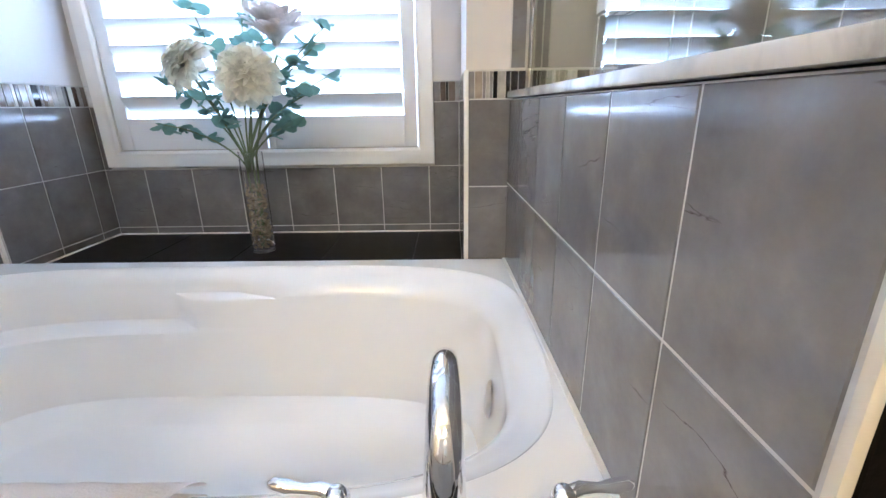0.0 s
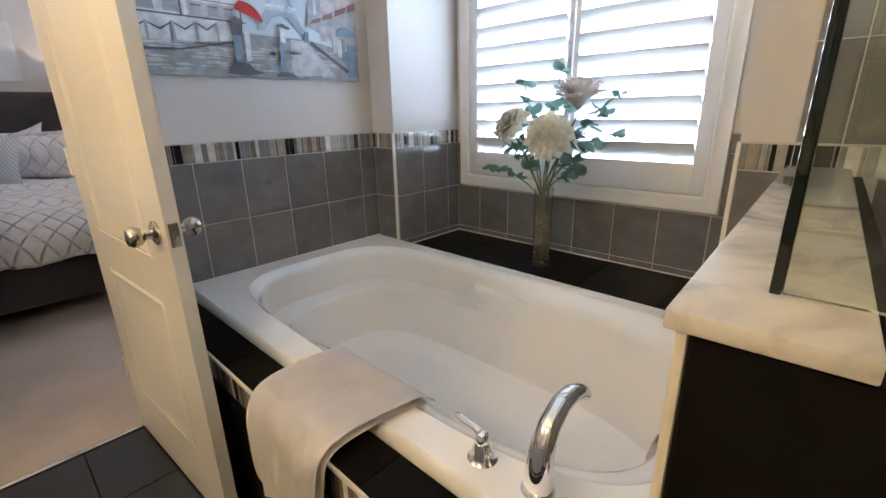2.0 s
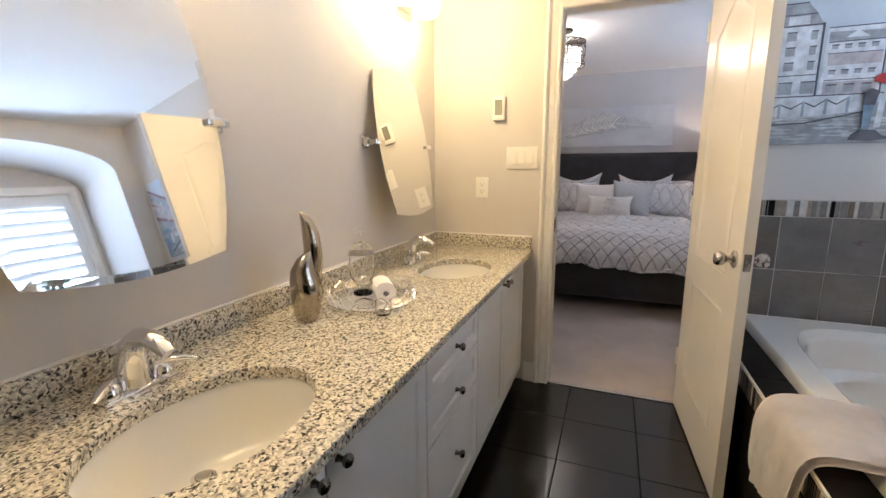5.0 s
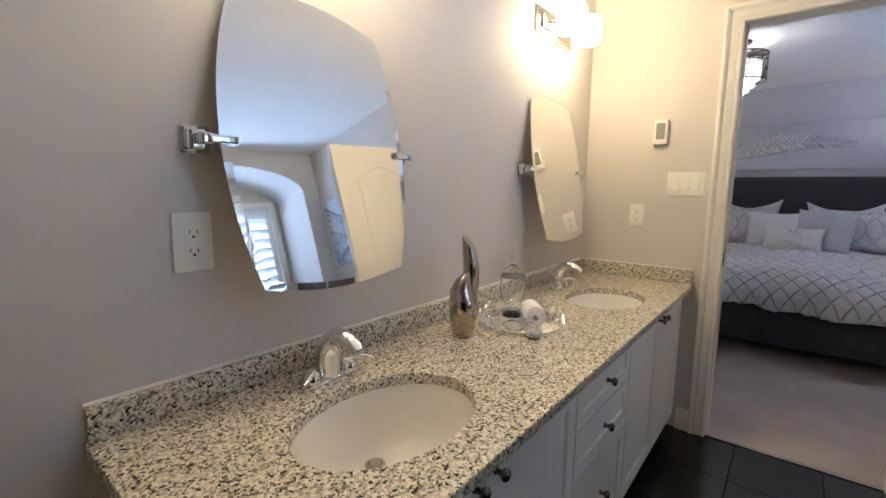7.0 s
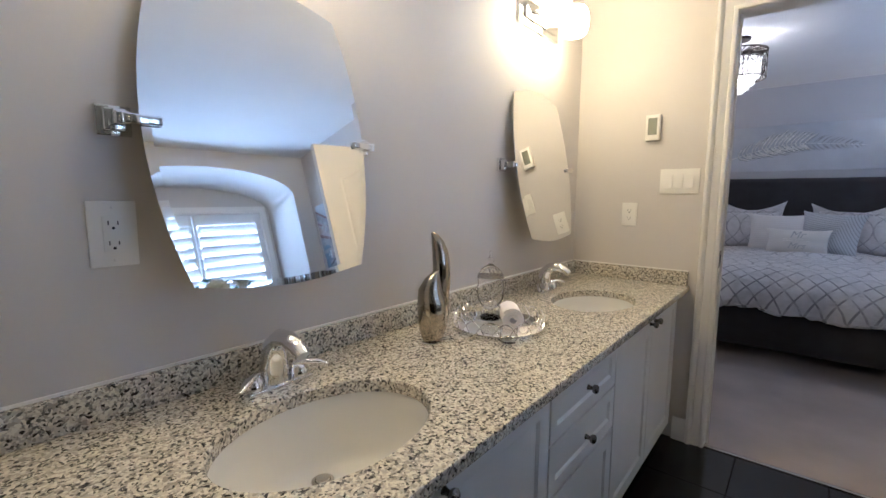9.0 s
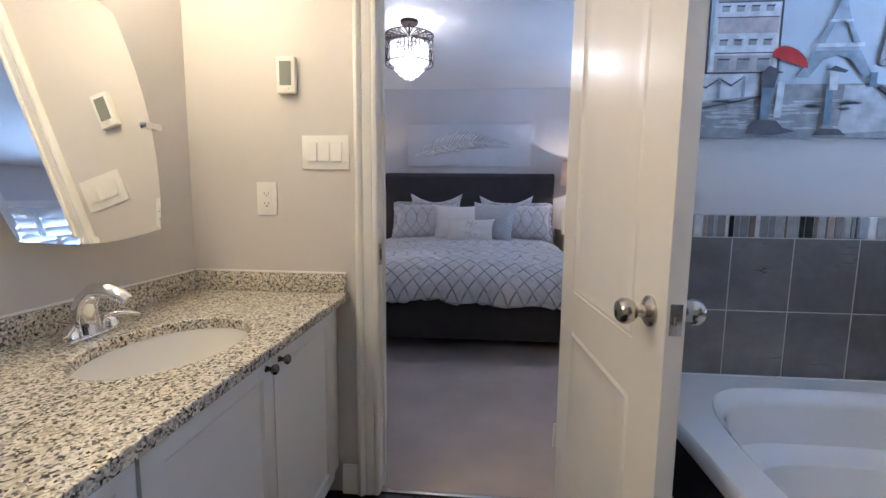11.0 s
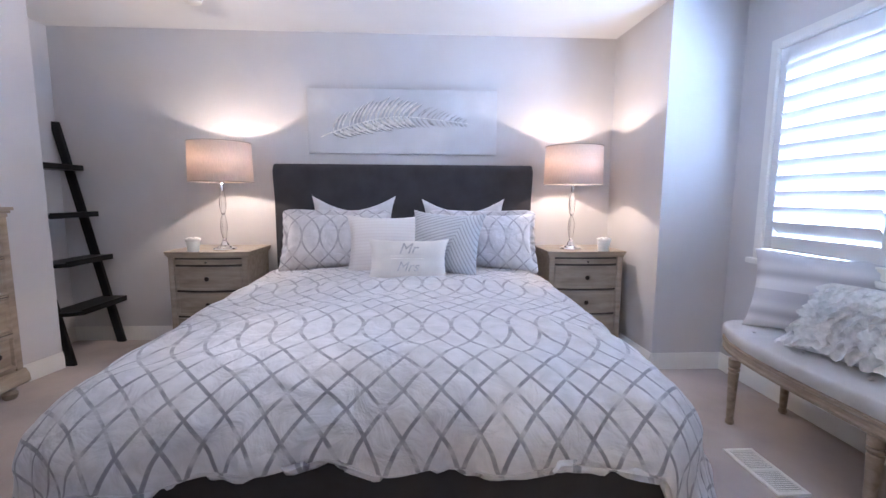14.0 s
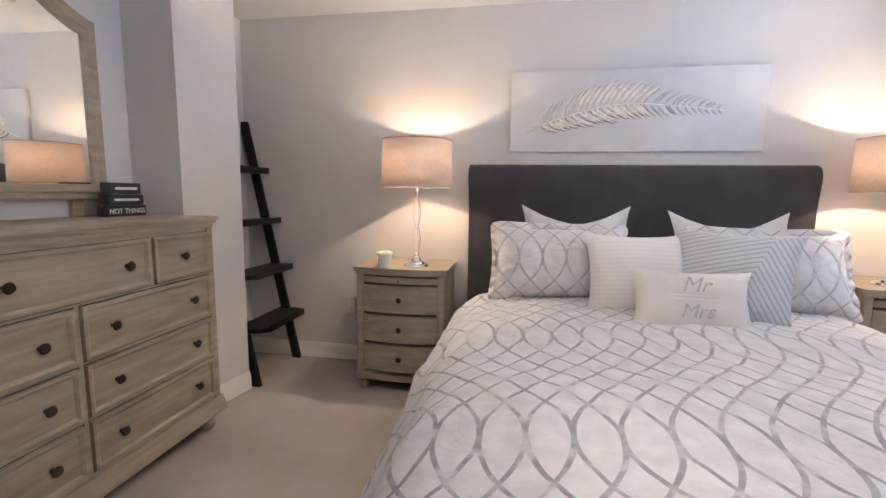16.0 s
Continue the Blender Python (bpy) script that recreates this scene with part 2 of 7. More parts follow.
def stripes(name, colours, period, rough=0.8, axis=1, angle=0.0, fold=0.0):
    """Cloth with soft bands along one direction of its UV."""
    m, nt, n, l, b = nodes_of(name)
    uv = n.new("ShaderNodeUVMap")
    mp = n.new("ShaderNodeMapping")
    mp.inputs["Rotation"].default_value = (0, 0, angle)
    l.new(uv.outputs[0], mp.inputs["Vector"])
    sep = n.new("ShaderNodeSeparateXYZ")
    l.new(mp.outputs[0], sep.inputs[0])
    dv = n.new("ShaderNodeMath")
    dv.operation = "DIVIDE"
    dv.inputs[1].default_value = period
    ab = n.new("ShaderNodeMath")
    ab.operation = "ABSOLUTE"
    l.new(sep.outputs[1 - axis], ab.inputs[0])
    ma = n.new("ShaderNodeMath")
    ma.operation = "MULTIPLY_ADD"
    ma.inputs[1].default_value = fold
    l.new(ab.outputs[0], ma.inputs[0])
    l.new(sep.outputs[axis], ma.inputs[2])
    l.new(ma.outputs[0], dv.inputs[0])
    fr = n.new("ShaderNodeMath")
    fr.operation = "FRACT"
    l.new(dv.outputs[0], fr.inputs[0])
    r = ramp_of(n, [(i / len(colours), c) for i, c in enumerate(colours)], "EASE")
    l.new(fr.outputs[0], r.inputs[0])
    l.new(r.outputs[0], b.inputs["Base Color"])
    b.inputs["Roughness"].default_value = rough
    bp = n.new("ShaderNodeBump")
    bp.inputs["Strength"].default_value, bp.inputs["Distance"].default_value = 0.25, 0.004
    l.new(fr.outputs[0], bp.inputs["Height"])
    l.new(bp.outputs[0], b.inputs["Normal"])
    return m


def glass_material(name, tint=(1, 1, 1), rough=0.0):
    m, nt, n, l, b = nodes_of(name)
    b.inputs["Base Color"].default_value = (*tint, 1)
    b.inputs["Transmission Weight"].default_value = 1
    b.inputs["Roughness"].default_value = rough
    b.inputs["IOR"].default_value = 1.48
    return m


def thin_glass_material():
    """Blown glass with a wall too thin to bend what is seen through it."""
    m, nt, n, l, b = nodes_of("thin_blown_glass")
    b.inputs["Base Color"].default_value = (1, 1, 1, 1)
    b.inputs["Transmission Weight"].default_value = 1
    b.inputs["Roughness"].default_value = 0.0
    b.inputs["IOR"].default_value = 1.16
    b.inputs["Coat Weight"].default_value = 0.6
    return m


def glow(name, colour, strength):
    m, nt, n, l, b = nodes_of(name)
    b.inputs["Base Color"].default_value = (0.9, 0.9, 0.88, 1)
    b.inputs["Emission Color"].default_value = (*colour, 1)
    b.inputs["Emission Strength"].default_value = strength
    return m


def shade_material():
    m, nt, n, l, b = nodes_of("linen_lampshade")
    tc = n.new("ShaderNodeTexCoord")
    mp = n.new("ShaderNodeMapping")
    mp.inputs["Scale"].default_value = (300, 300, 40)
    l.new(tc.outputs["Object"], mp.inputs[0])
    no = n.new("ShaderNodeTexNoise")
    no.inputs["Scale"].default_value = 1
    l.new(mp.outputs[0], no.inputs["Vector"])
    r = ramp_of(n, [(0.3, (0.68, 0.58, 0.52)), (0.7, (0.80, 0.69, 0.62))])
    l.new(no.outputs[0], r.inputs[0])
    l.new(r.outputs[0], b.inputs["Base Color"])
    b.inputs["Roughness"].default_value = 0.9
    tr = n.new("ShaderNodeBsdfTranslucent")
    l.new(r.outputs[0], tr.inputs[0])
    mix = n.new("ShaderNodeMixShader")
    mix.inputs[0].default_value = 0.27
    l.new(b.outputs[0], mix.inputs[1])
    l.new(tr.outputs[0], mix.inputs[2])
    l.new(mix.outputs[0], n["Material Output"].inputs[0])
    return m


def thin(name, colour, through_share):
    """A leaf or petal that lets part of the light through."""
    m, nt, n, l, b = nodes_of(name)
    tc = n.new("ShaderNodeTexCoord")
    no = n.new("ShaderNodeTexNoise")
    no.inputs["Scale"].default_value = 40
    l.new(tc.outputs["Object"], no.inputs["Vector"])
    r = ramp_of(n, [(0.3, tuple(c * 0.75 for c in colour)), (0.7, colour)])
    l.new(no.outputs[0], r.inputs[0])
    l.new(r.outputs[0], b.inputs["Base Color"])
    b.inputs["Roughness"].default_value = 0.55
    tr = n.new("ShaderNodeBsdfTranslucent")
    l.new(r.outputs[0], tr.inputs[0])
    mix = n.new("ShaderNodeMixShader")
    mix.inputs[0].default_value = through_share
    l.new(b.outputs[0], mix.inputs[1])
    l.new(tr.outputs[0], mix.inputs[2])
    l.new(mix.outputs[0], n["Material Output"].inputs[0])
    return m


M = dict(
    bath_paint=surface("bath_wall_paint", (0.61, 0.575, 0.545), 0.6, vary=0.02, scale=2, bump=0.04, bump_scale=220),
    bed_paint=surface("bedroom_wall_paint", (0.62, 0.60, 0.60), 0.65, vary=0.035, scale=2.5, bump=0.04, bump_scale=220),
    ceiling=surface("ceiling_paint", (0.80, 0.79, 0.78), 0.8, vary=0.02, scale=3, bump=0.08, bump_scale=160),
    trim=surface("white_trim_paint", (0.80, 0.78, 0.74), 0.35, vary=0.02, scale=4, bump=0.02, bump_scale=90),
    door=surface("white_door_paint", (0.80, 0.77, 0.72), 0.3, vary=0.02, scale=4, bump=0.03, bump_scale=70),
    shutter=surface("white_shutter_paint", (0.76, 0.76, 0.76), 0.4, vary=0.02, scale=8),
    tile=stone_tile_material("grey_stone_tile", (0.18, 0.172, 0.168), (0.045, 0.028, 0.027), 0.13),
    black_tile=surface("black_slate_tile", (0.007, 0.006, 0.0055), 0.34, vary=0.25, scale=20, bump=0.10, bump_scale=140, piece=0.2, spec=0.07),
    floor_tile=surface("dark_floor_tile", (0.008, 0.007, 0.0065), 0.25, vary=0.15, scale=9, bump=0.05, bump_scale=160, piece=0.15, spec=0.4),
    grout=surface("pale_grout", (0.50, 0.48, 0.45), 0.9, vary=0.1, scale=30, bump=0.1),
    dark_grout=surface("dark_grout", (0.012, 0.011, 0.0105), 0.9, vary=0.1, scale=30, bump=0.1),
    edge_trim=surface("ivory_tile_edge", (0.66, 0.60, 0.50), 0.35, vary=0.04, scale=10),
    tub=surface("white_acrylic", (0.87, 0.86, 0.84), 0.05, vary=0.01, scale=3, coat=0.4),
    china=surface("white_china", (0.82, 0.80, 0.75), 0.08, vary=0.01, scale=3, coat=0.4),
    chrome=surface("polished_chrome", (0.82, 0.82, 0.83), 0.05, metal=1, vary=0.02, scale=8),
    nickel=surface("satin_nickel", (0.55, 0.52, 0.48), 0.22, metal=1, vary=0.05, scale=20),
    dark_knob=surface("dark_nickel_knob", (0.20, 0.19, 0.18), 0.25, metal=1, vary=0.1, scale=30),
    bronze=surface("oil_rubbed_bronze", (0.035, 0.026, 0.022), 0.35, metal=0.6, vary=0.2, scale=40),
    cabinet=surface("white_cabinet_lacquer", (0.76, 0.75, 0.73), 0.32, vary=0.02, scale=5),
    # shade of drawer gaps and toe space, put into a near-black colour
    shadow_gap=surface("painted_gap_shade", (0.05, 0.045, 0.04), 0.8),
    granite=granite_material(),
    marble=marble_material(),
    towel=surface("white_terry_towel", (0.93, 0.885, 0.875), 0.95, vary=0.05, scale=14, bump=0.6, bump_scale=260),
    plate=surface("white_plastic_plate", (0.80, 0.78, 0.73), 0.35, vary=0.01),
    slot=surface("dark_slot", (0.03, 0.03, 0.03), 0.6),
    lcd=surface("grey_lcd", (0.22, 0.23, 0.19), 0.2),
    mirror=surface("mirror_silver", (0.93, 0.94, 0.94), 0.015, metal=1, vary=0.0),
    glass=glass_material("clear_glass"),
    thin_glass=thin_glass_material(),
    pane=glass_material("shower_glass", (0.93, 0.98, 0.96)),
    glass_edge=surface("dark_glass_edge", (0.008, 0.013, 0.011), 0.06),
    carpet=surface("beige_cut_pile_carpet", (0.45, 0.39, 0.36), 0.98, vary=0.16, scale=2.2, bump=0.9, bump_scale=330),
    slate_velvet=surface("charcoal_upholstery", (0.045, 0.043, 0.050), 0.9, vary=0.2, scale=7, bump=0.4, bump_scale=300),
    duvet=lattice_fabric("lattice_duvet", (0.72, 0.71, 0.73), (0.245, 0.24, 0.275), 0.115, 1.45, 0.074, 2.0, (0.25, -0.772)),
    sham=lattice_fabric("lattice_sham", (0.70, 0.68, 0.70), (0.36, 0.35, 0.38), 0.125, 1.10, 0.065, 2.0, (0.2, 0.05)),
    white_cloth=surface("ivory_cotton", (0.76, 0.73, 0.70), 0.9, vary=0.05, scale=9, bump=0.3, bump_scale=280),
    knit=stripes("ribbed_white_knit", [(0.73, 0.69, 0.68), (0.78, 0.75, 0.74)], 0.022),
    silver_cloth=stripes("silver_ribbed_cloth", [(0.32, 0.34, 0.38), (0.58, 0.60, 0.64)], 0.026, 0.55, 1, 0.35, 0.8),
    grey_cloth=surface("pale_grey_damask", (0.62, 0.61, 0.62), 0.7, vary=0.06, scale=30, bump=0.2, bump_scale=200),
    band_cloth=stripes("banded_cushion_cloth", [(0.70, 0.69, 0.70), (0.72, 0.71, 0.72), (0.44, 0.43, 0.46), (0.66, 0.65, 0.66), (0.55, 0.54, 0.57)], 0.21),
    ruffle=thin("ivory_ruffle_cloth", (0.95, 0.94, 0.92), 0.40),
    bench_cloth=surface("grey_linen_seat", (0.56, 0.55, 0.55), 0.95, vary=0.06, scale=10, bump=0.4, bump_scale=420),
    weathered=wood_material("weathered_oak", (0.25, 0.205, 0.16), (0.40, 0.34, 0.275), 0.5, (18, 2.5, 18)),
    bench_wood=wood_material("limed_wood", (0.22, 0.165, 0.12), (0.38, 0.30, 0.23)),
    grey_wood=wood_material("grey_washed_wood", (0.26, 0.205, 0.15), (0.42, 0.345, 0.26), 0.5, (2.5, 18, 18)),
    black_wood=surface("black_painted_wood", (0.006, 0.0055, 0.0055), 0.35, vary=0.2, scale=20, spec=0.3),
    shade=shade_material(),
    canvas=surface("pale_canvas", (0.65, 0.65, 0.67), 0.8, vary=0.06, scale=5, bump=0.2, bump_scale=300),
    silver_leaf=surface("raised_silver_paint", (0.92, 0.90, 0.86), 0.35, metal=0.15, vary=0.2, scale=26),
    soft_silver=surface("soft_silver_paint", (0.52, 0.51, 0.52), 0.45, metal=0.15, vary=0.25, scale=26),
    # dark tone for the shade painted beneath the feather's barbs
    barb_shadow=surface("painted_barb_shadow", (0.17, 0.165, 0.17), 0.5, vary=0.2, scale=26),
    sconce_glow=glow("lit_opal_glass", (1.0, 0.76, 0.40), 54),
    # crystals emit a little themselves, in place of bulb light they would catch
    crystal_glow=glow("self_glowing_crystal", (1.0, 0.93, 0.85), 0.9),
    leaf=thin("eucalyptus_leaf", (0.20, 0.36, 0.31), 0.45),
    stem=surface("green_stem", (0.16, 0.20, 0.10), 0.6, vary=0.2),
    petal=thin("ivory_petal", (0.93, 0.91, 0.80), 0.44),
    lotus=thin("dusty_petal", (0.86, 0.79, 0.75), 0.55),
    pebble=surface("amber_glass_beads", (0.36, 0.29, 0.20), 0.25, vary=0.35, scale=60),
    gold=surface("polished_champagne_metal", (0.42, 0.37, 0.30), 0.10, metal=1, vary=0.2, scale=9),
    blue_plastic=surface("blue_bottle_plastic", (0.015, 0.03, 0.13), 0.3),
)


# ---- mesh helpers ----
def box(bm, x0, x1, y0, y1, z0, z1, bevel=0.0):
    m = Matrix.Translation(((x0 + x1) / 2, (y0 + y1) / 2, (z0 + z1) / 2)) @ Matrix.Diagonal((x1 - x0, y1 - y0, z1 - z0, 1))
    made = bmesh.ops.create_cube(bm, size=1, matrix=m)["verts"]
    if bevel:
        edges = list({e for v in made for e in v.link_edges})
        bmesh.ops.bevel(bm, geom=edges, offset=bevel, segments=2 if bevel < 0.015 else 5, affect="EDGES", profile=0.6)
    return bm


def boxes(*rows, bevel=0.0):
    bm = bmesh.new()
    for r in rows:
        box(bm, *r, bevel=bevel)
    return bm


def prism(bm, pts, axis, a, b):
    """A flat outline, drawn out along an axis from a to b."""
    def put(p, h):
        return {"x": (h, p[0], p[1]), "y": (p[0], h, p[1]), "z": (p[0], p[1], h)}[axis]
    lo = [bm.verts.new(put(p, a)) for p in pts]
    hi = [bm.verts.new(put(p, b)) for p in pts]
    k = len(pts)
    bm.faces.new(lo)
    bm.faces.new(list(reversed(hi)))
    for i in range(k):
        bm.faces.new((lo[i], hi[i], hi[(i + 1) % k], lo[(i + 1) % k]))
    bmesh.ops.recalc_face_normals(bm, faces=bm.faces)
    return bm


def rings(bm, loops, cap0=True, cap1=True, closed=True):
    """Skin over a row of loops with the same number of points."""
    vs = [[bm.verts.new(p) for p in lp] for lp in loops]
    k = len(vs[0])
    for a, b in zip(vs, vs[1:]):
        for i in range(k if closed else k - 1):
            j = (i + 1) % k
            bm.faces.new((a[i], a[j], b[j], b[i]))
    if cap0:
        bm.faces.new(list(reversed(vs[0])))
    if cap1:
        bm.faces.new(vs[-1])
    return bm


def lathe(bm, profile, seg=24, at=(0, 0, 0), cap0=True, cap1=True):
    """A turned shape: (radius, height) rows from bottom to top."""
    loops = [[(at[0] + r * math.cos(2 * math.pi * i / seg), at[1] + r * math.sin(2 * math.pi * i / seg), at[2] + z) for i in range(seg)] for r, z in profile]
    rings(bm, loops, cap0, cap1)
    bmesh.ops.recalc_face_normals(bm, faces=bm.faces)
    return bm


def tube(bm, pts, radii, seg=12, flat=1.0):
    """A round bar along a row of points; flat squeezes it across."""
    pts = [Vector(p) for p in pts]
    if isinstance(radii, (int, float)):
        radii = [radii] * len(pts)
    loops = []
    side = None
    for i, p in enumerate(pts):
        d = (pts[min(i + 1, len(pts) - 1)] - pts[max(i - 1, 0)]).normalized()
        if side is None:
            side = d.orthogonal().normalized() if abs(d.z) < 0.99 else Vector((1, 0, 0))
        side = (side - d * side.dot(d)).normalized()
        up = d.cross(side)
        loops.append([p + radii[i] * (math.cos(2 * math.pi * k / seg) * side + flat * math.sin(2 * math.pi * k / seg) * up) for k in range(seg)])
    rings(bm, loops)
    bmesh.ops.recalc_face_normals(bm, faces=bm.faces)
    return bm


def ball(bm, at, r, squash=(1, 1, 1), u=12, v=8):
    bmesh.ops.create_uvsphere(bm, u_segments=u, v_segments=v, radius=1, matrix=Matrix.Translation(at) @ Matrix.Diagonal((r * squash[0], r * squash[1], r * squash[2], 1)))
    return bm


def smoothed(mesh, angle=40):
    for p in mesh.polygons:
        p.use_smooth = True
    mesh.set_sharp_from_angle(angle=radians(angle))
    return mesh


def mesh_of(name, bm, material, smooth=True):
    me = bpy.data.meshes.new(name)
    bm.to_mesh(me)
    bm.free()
    me.materials.append(material)
    if smooth:
        smoothed(me)
    return me


def part(name, bm, material, parent=None, label=""):
    ob = new(name, mesh_of(name, bm, material))
    ob.parent = parent
    return tagged(ob, label) if label else ob


def thing(name, place, label, category, group="", rz=0.0, kind=""):
    ob = new(name)
    ob.empty_display_size = 0.05
    ob.matrix_world = pose(*place, 0, 0, rz)
    return tagged(ob, label, category, group, kind)


def setting(name, bm, material, label="", category="", smooth=True):
    ob = new(name, mesh_of(name, bm, material, smooth))
    return tagged(ob, label, category, "", "structure")


def piece(name, mesh, parent, place, material=None):
    ob = new(name, mesh)
    ob.parent = parent
    ob.location = place
    return ob


def arc(cx, cz, rx, rz, a0, a1, k):
    return [(cx + rx * math.cos(radians(a0 + (a1 - a0) * i / k)), cz + rz * math.sin(radians(a0 + (a1 - a0) * i / k))) for i in range(k + 1)]


def squircle(cx, cy, hx, hy, z, power=3.0, seg=72):
    out = []
    for i in range(seg):
        a = 2 * math.pi * i / seg
        c, s = math.cos(a), math.sin(a)
        out.append((cx + hx * math.copysign(abs(c) ** (2 / power), c), cy + hy * math.copysign(abs(s) ** (2 / power), s), z))
    return out


def rect_loop(x0, x1, y0, y1, z, like):
    """The points of a rectangle that lie straight outwards from those of a loop."""
    cx = sum(p[0] for p in like) / len(like)
    cy = sum(p[1] for p in like) / len(like)
    out = []
    for px, py, _ in like:
        dx, dy = px - cx, py - cy
        k = min(((x1 - cx) if dx > 0 else (x0 - cx)) / dx if abs(dx) > 1e-9 else 1e9, ((y1 - cy) if dy > 0 else (y0 - cy)) / dy if abs(dy) > 1e-9 else 1e9)
        out.append([cx + dx * k, cy + dy * k, z])
    for corner in ((x0, y0), (x0, y1), (x1, y0), (x1, y1)):
        best = min(out, key=lambda p: (p[0] - corner[0]) ** 2 + (p[1] - corner[1]) ** 2)
        best[0], best[1] = corner
    return [tuple(p) for p in out]

# ---- the large structure ----
XW, XB, YS, YN, YG, XE, H = -1.54, -1.66, -1.17, 1.497, 2.0, 1.75, 2.5
XH, YD, YB = -5.53, -3.0, 2.02
floor_bath = setting("floor_bathroom", boxes((XW - 0.01, XE, YS, YN, -0.12, -0.006)), M["dark_grout"], "dark tiled bathroom floor", "floor")
setting("floor_bedroom", boxes((XH - 0.12, XW - 0.012, YD - 0.12, YB + 0.1, -0.12, 0.0)), M["carpet"], "beige cut-pile bedroom carpet", "carpet")
setting("threshold", boxes((XW - 0.025, XW - 0.004, -0.455, 0.236, -0.01, 0.006), bevel=0.002), M["nickel"], "thin metal strip between tile and carpet", "threshold")
setting("ceiling_bathroom", boxes((XW, XE + 0.1, YS - 0.1, YN, H, H + 0.1)), M["ceiling"], "white painted bathroom ceiling", "ceiling")
setting("ceiling_bedroom", boxes((XH - 0.12, XB, YD - 0.12, YB + 0.12, H, H + 0.1)), M["ceiling"], "white textured bedroom ceiling", "ceiling")

# the wall between the two rooms: bathroom skin and bedroom skin
OY0, OY1, OZ = -0.475, 0.256, 2.08
def divider(x0, x1, ya, yb):
    return boxes((x0, x1, ya, OY0, -0.1, H), (x0, x1, OY1, yb, -0.1, H), (x0, x1, OY0, OY1, OZ, H))
wall_west = setting("wall_west", divider(-1.60, XW, YS - 0.1, YN + 0.6), M["bath_paint"], "painted bathroom wall with doorway", "wall")
setting("wall_bedroom_east", divider(XB, -1.602, YD - 0.1, YB), M["bed_paint"], "painted bedroom wall with doorway", "wall")
wall_south = setting("wall_south", boxes((XW, XE + 0.1, YS - 0.12, YS, -0.1, H)), M["bath_paint"], "painted wall above the vanity", "wall")
setting("wall_east", boxes((XE, XE + 0.1, YS, YN + 0.1, -0.1, H)), M["bath_paint"], "plain painted wall", "wall")

# wall over the tub with the arched window alcove cut through it
AX0, AX1, SPRING = -1.376, 0.135, 2.12
bm = bmesh.new()
prism(bm, [(XW, 0), (AX0, 0), (AX0, SPRING)] + list(reversed(arc((AX0 + AX1) / 2, SPRING, (AX1 - AX0) / 2, 0.24, 6, 174, 24))) + [(AX1, SPRING), (AX1, 0), (XE, 0), (XE, H), (XW, H)], "y", YN, YG)
wall_north = setting("wall_north", bm, M["bath_paint"], "painted wall with arched window alcove", "wall")
WX0, WX1, WZ0, WZ1 = -1.27, -0.04, 0.86, 2.10
def holed_wall(x0, x1, y0, y1, hx0, hx1, hz0, hz1):
    return boxes((x0, hx0, y0, y1, -0.1, H), (hx1, x1, y0, y1, -0.1, H), (hx0, hx1, y0, y1, -0.1, hz0), (hx0, hx1, y0, y1, hz1, H))
wall_alcove = setting("wall_alcove_back", holed_wall(XW, 0.4, YG, YG + 0.14, WX0, WX1, WZ0, WZ1), M["bath_paint"], "wall round the bathroom window", "wall")

# bedroom shell
setting("wall_headboard", boxes((XH - 0.12, XH, YD - 0.12, 1.49, -0.1, H)), M["bed_paint"], "pale grey wall behind the bed", "wall")
bm = bmesh.new()
prism(bm, [(-5.65, 1.49), (XH, 1.49), (-4.755, 1.517), (-4.755, YB), (-4.755, YB + 0.12), (-5.65, YB + 0.12)], "z", -0.1, H)
setting("wall_chase", bm, M["bed_paint"], "pale grey boxed-out wall corner beside the window", "wall", False)
BX0, BX1, BZ0, BZ1 = -4.46, -2.98, 0.88, 2.08
setting("wall_window", holed_wall(-4.755, XB, YB, YB + 0.12, BX0, BX1, BZ0, BZ1), M["bed_paint"], "bedroom window wall", "wall")
setting("wall_dresser", boxes((XH, XB, YD - 0.12, YD, -0.1, H)), M["bed_paint"], "pale grey wall behind the dresser", "wall")
bm = bmesh.new()
prism(bm, [(-4.925, -2.63), (-4.925, YD), (-4.53, YD), (-4.53, -2.70)], "z", -0.1, H)
setting("wall_pier", bm, M["bed_paint"], "pale grey wall pier beside the ladder shelf", "wall")


def baseboard(p0, p1, h=0.115, t=0.016):
    a, b = Vector((*p0, 0)), Vector((*p1, 0))
    d = (b - a).normalized()
    n = Vector((-d.y, d.x, 0))
    prof = [(0.0, 0.0), (t, 0.0), (t, h * 0.72), (t * 0.75, h * 0.78), (t * 0.55, h * 0.92), (t * 0.3, h), (0.0, h)]
    bm = bmesh.new()
    rings(bm, [[q + n * o + Vector((0, 0, z)) for o, z in prof] for q in (a, b)])
    bmesh.ops.recalc_face_normals(bm, faces=bm.faces)
    setting("baseboard", bm, M["trim"], "white moulded baseboard", "baseboard")


for p, q in (((XH, 1.49), (XH, YD)), ((XH, YD), (-4.925, YD)), ((-4.925, YD), (-4.925, -2.63)), ((-4.925, -2.63), (-4.53, -2.70)), ((-4.53, -2.70), (-4.53, YD)), ((-4.53, YD), (XB, YD)),
             ((XB, YD), (XB, -0.56)), ((XB, 0.34), (XB, YB)), ((XB, YB), (-4.755, YB)), ((-4.755, YB), (-4.755, 1.517)), ((-4.755, 1.517), (XH, 1.49))):
    baseboard(p, q)
baseboard((XW, -0.535), (XW, -0.60))


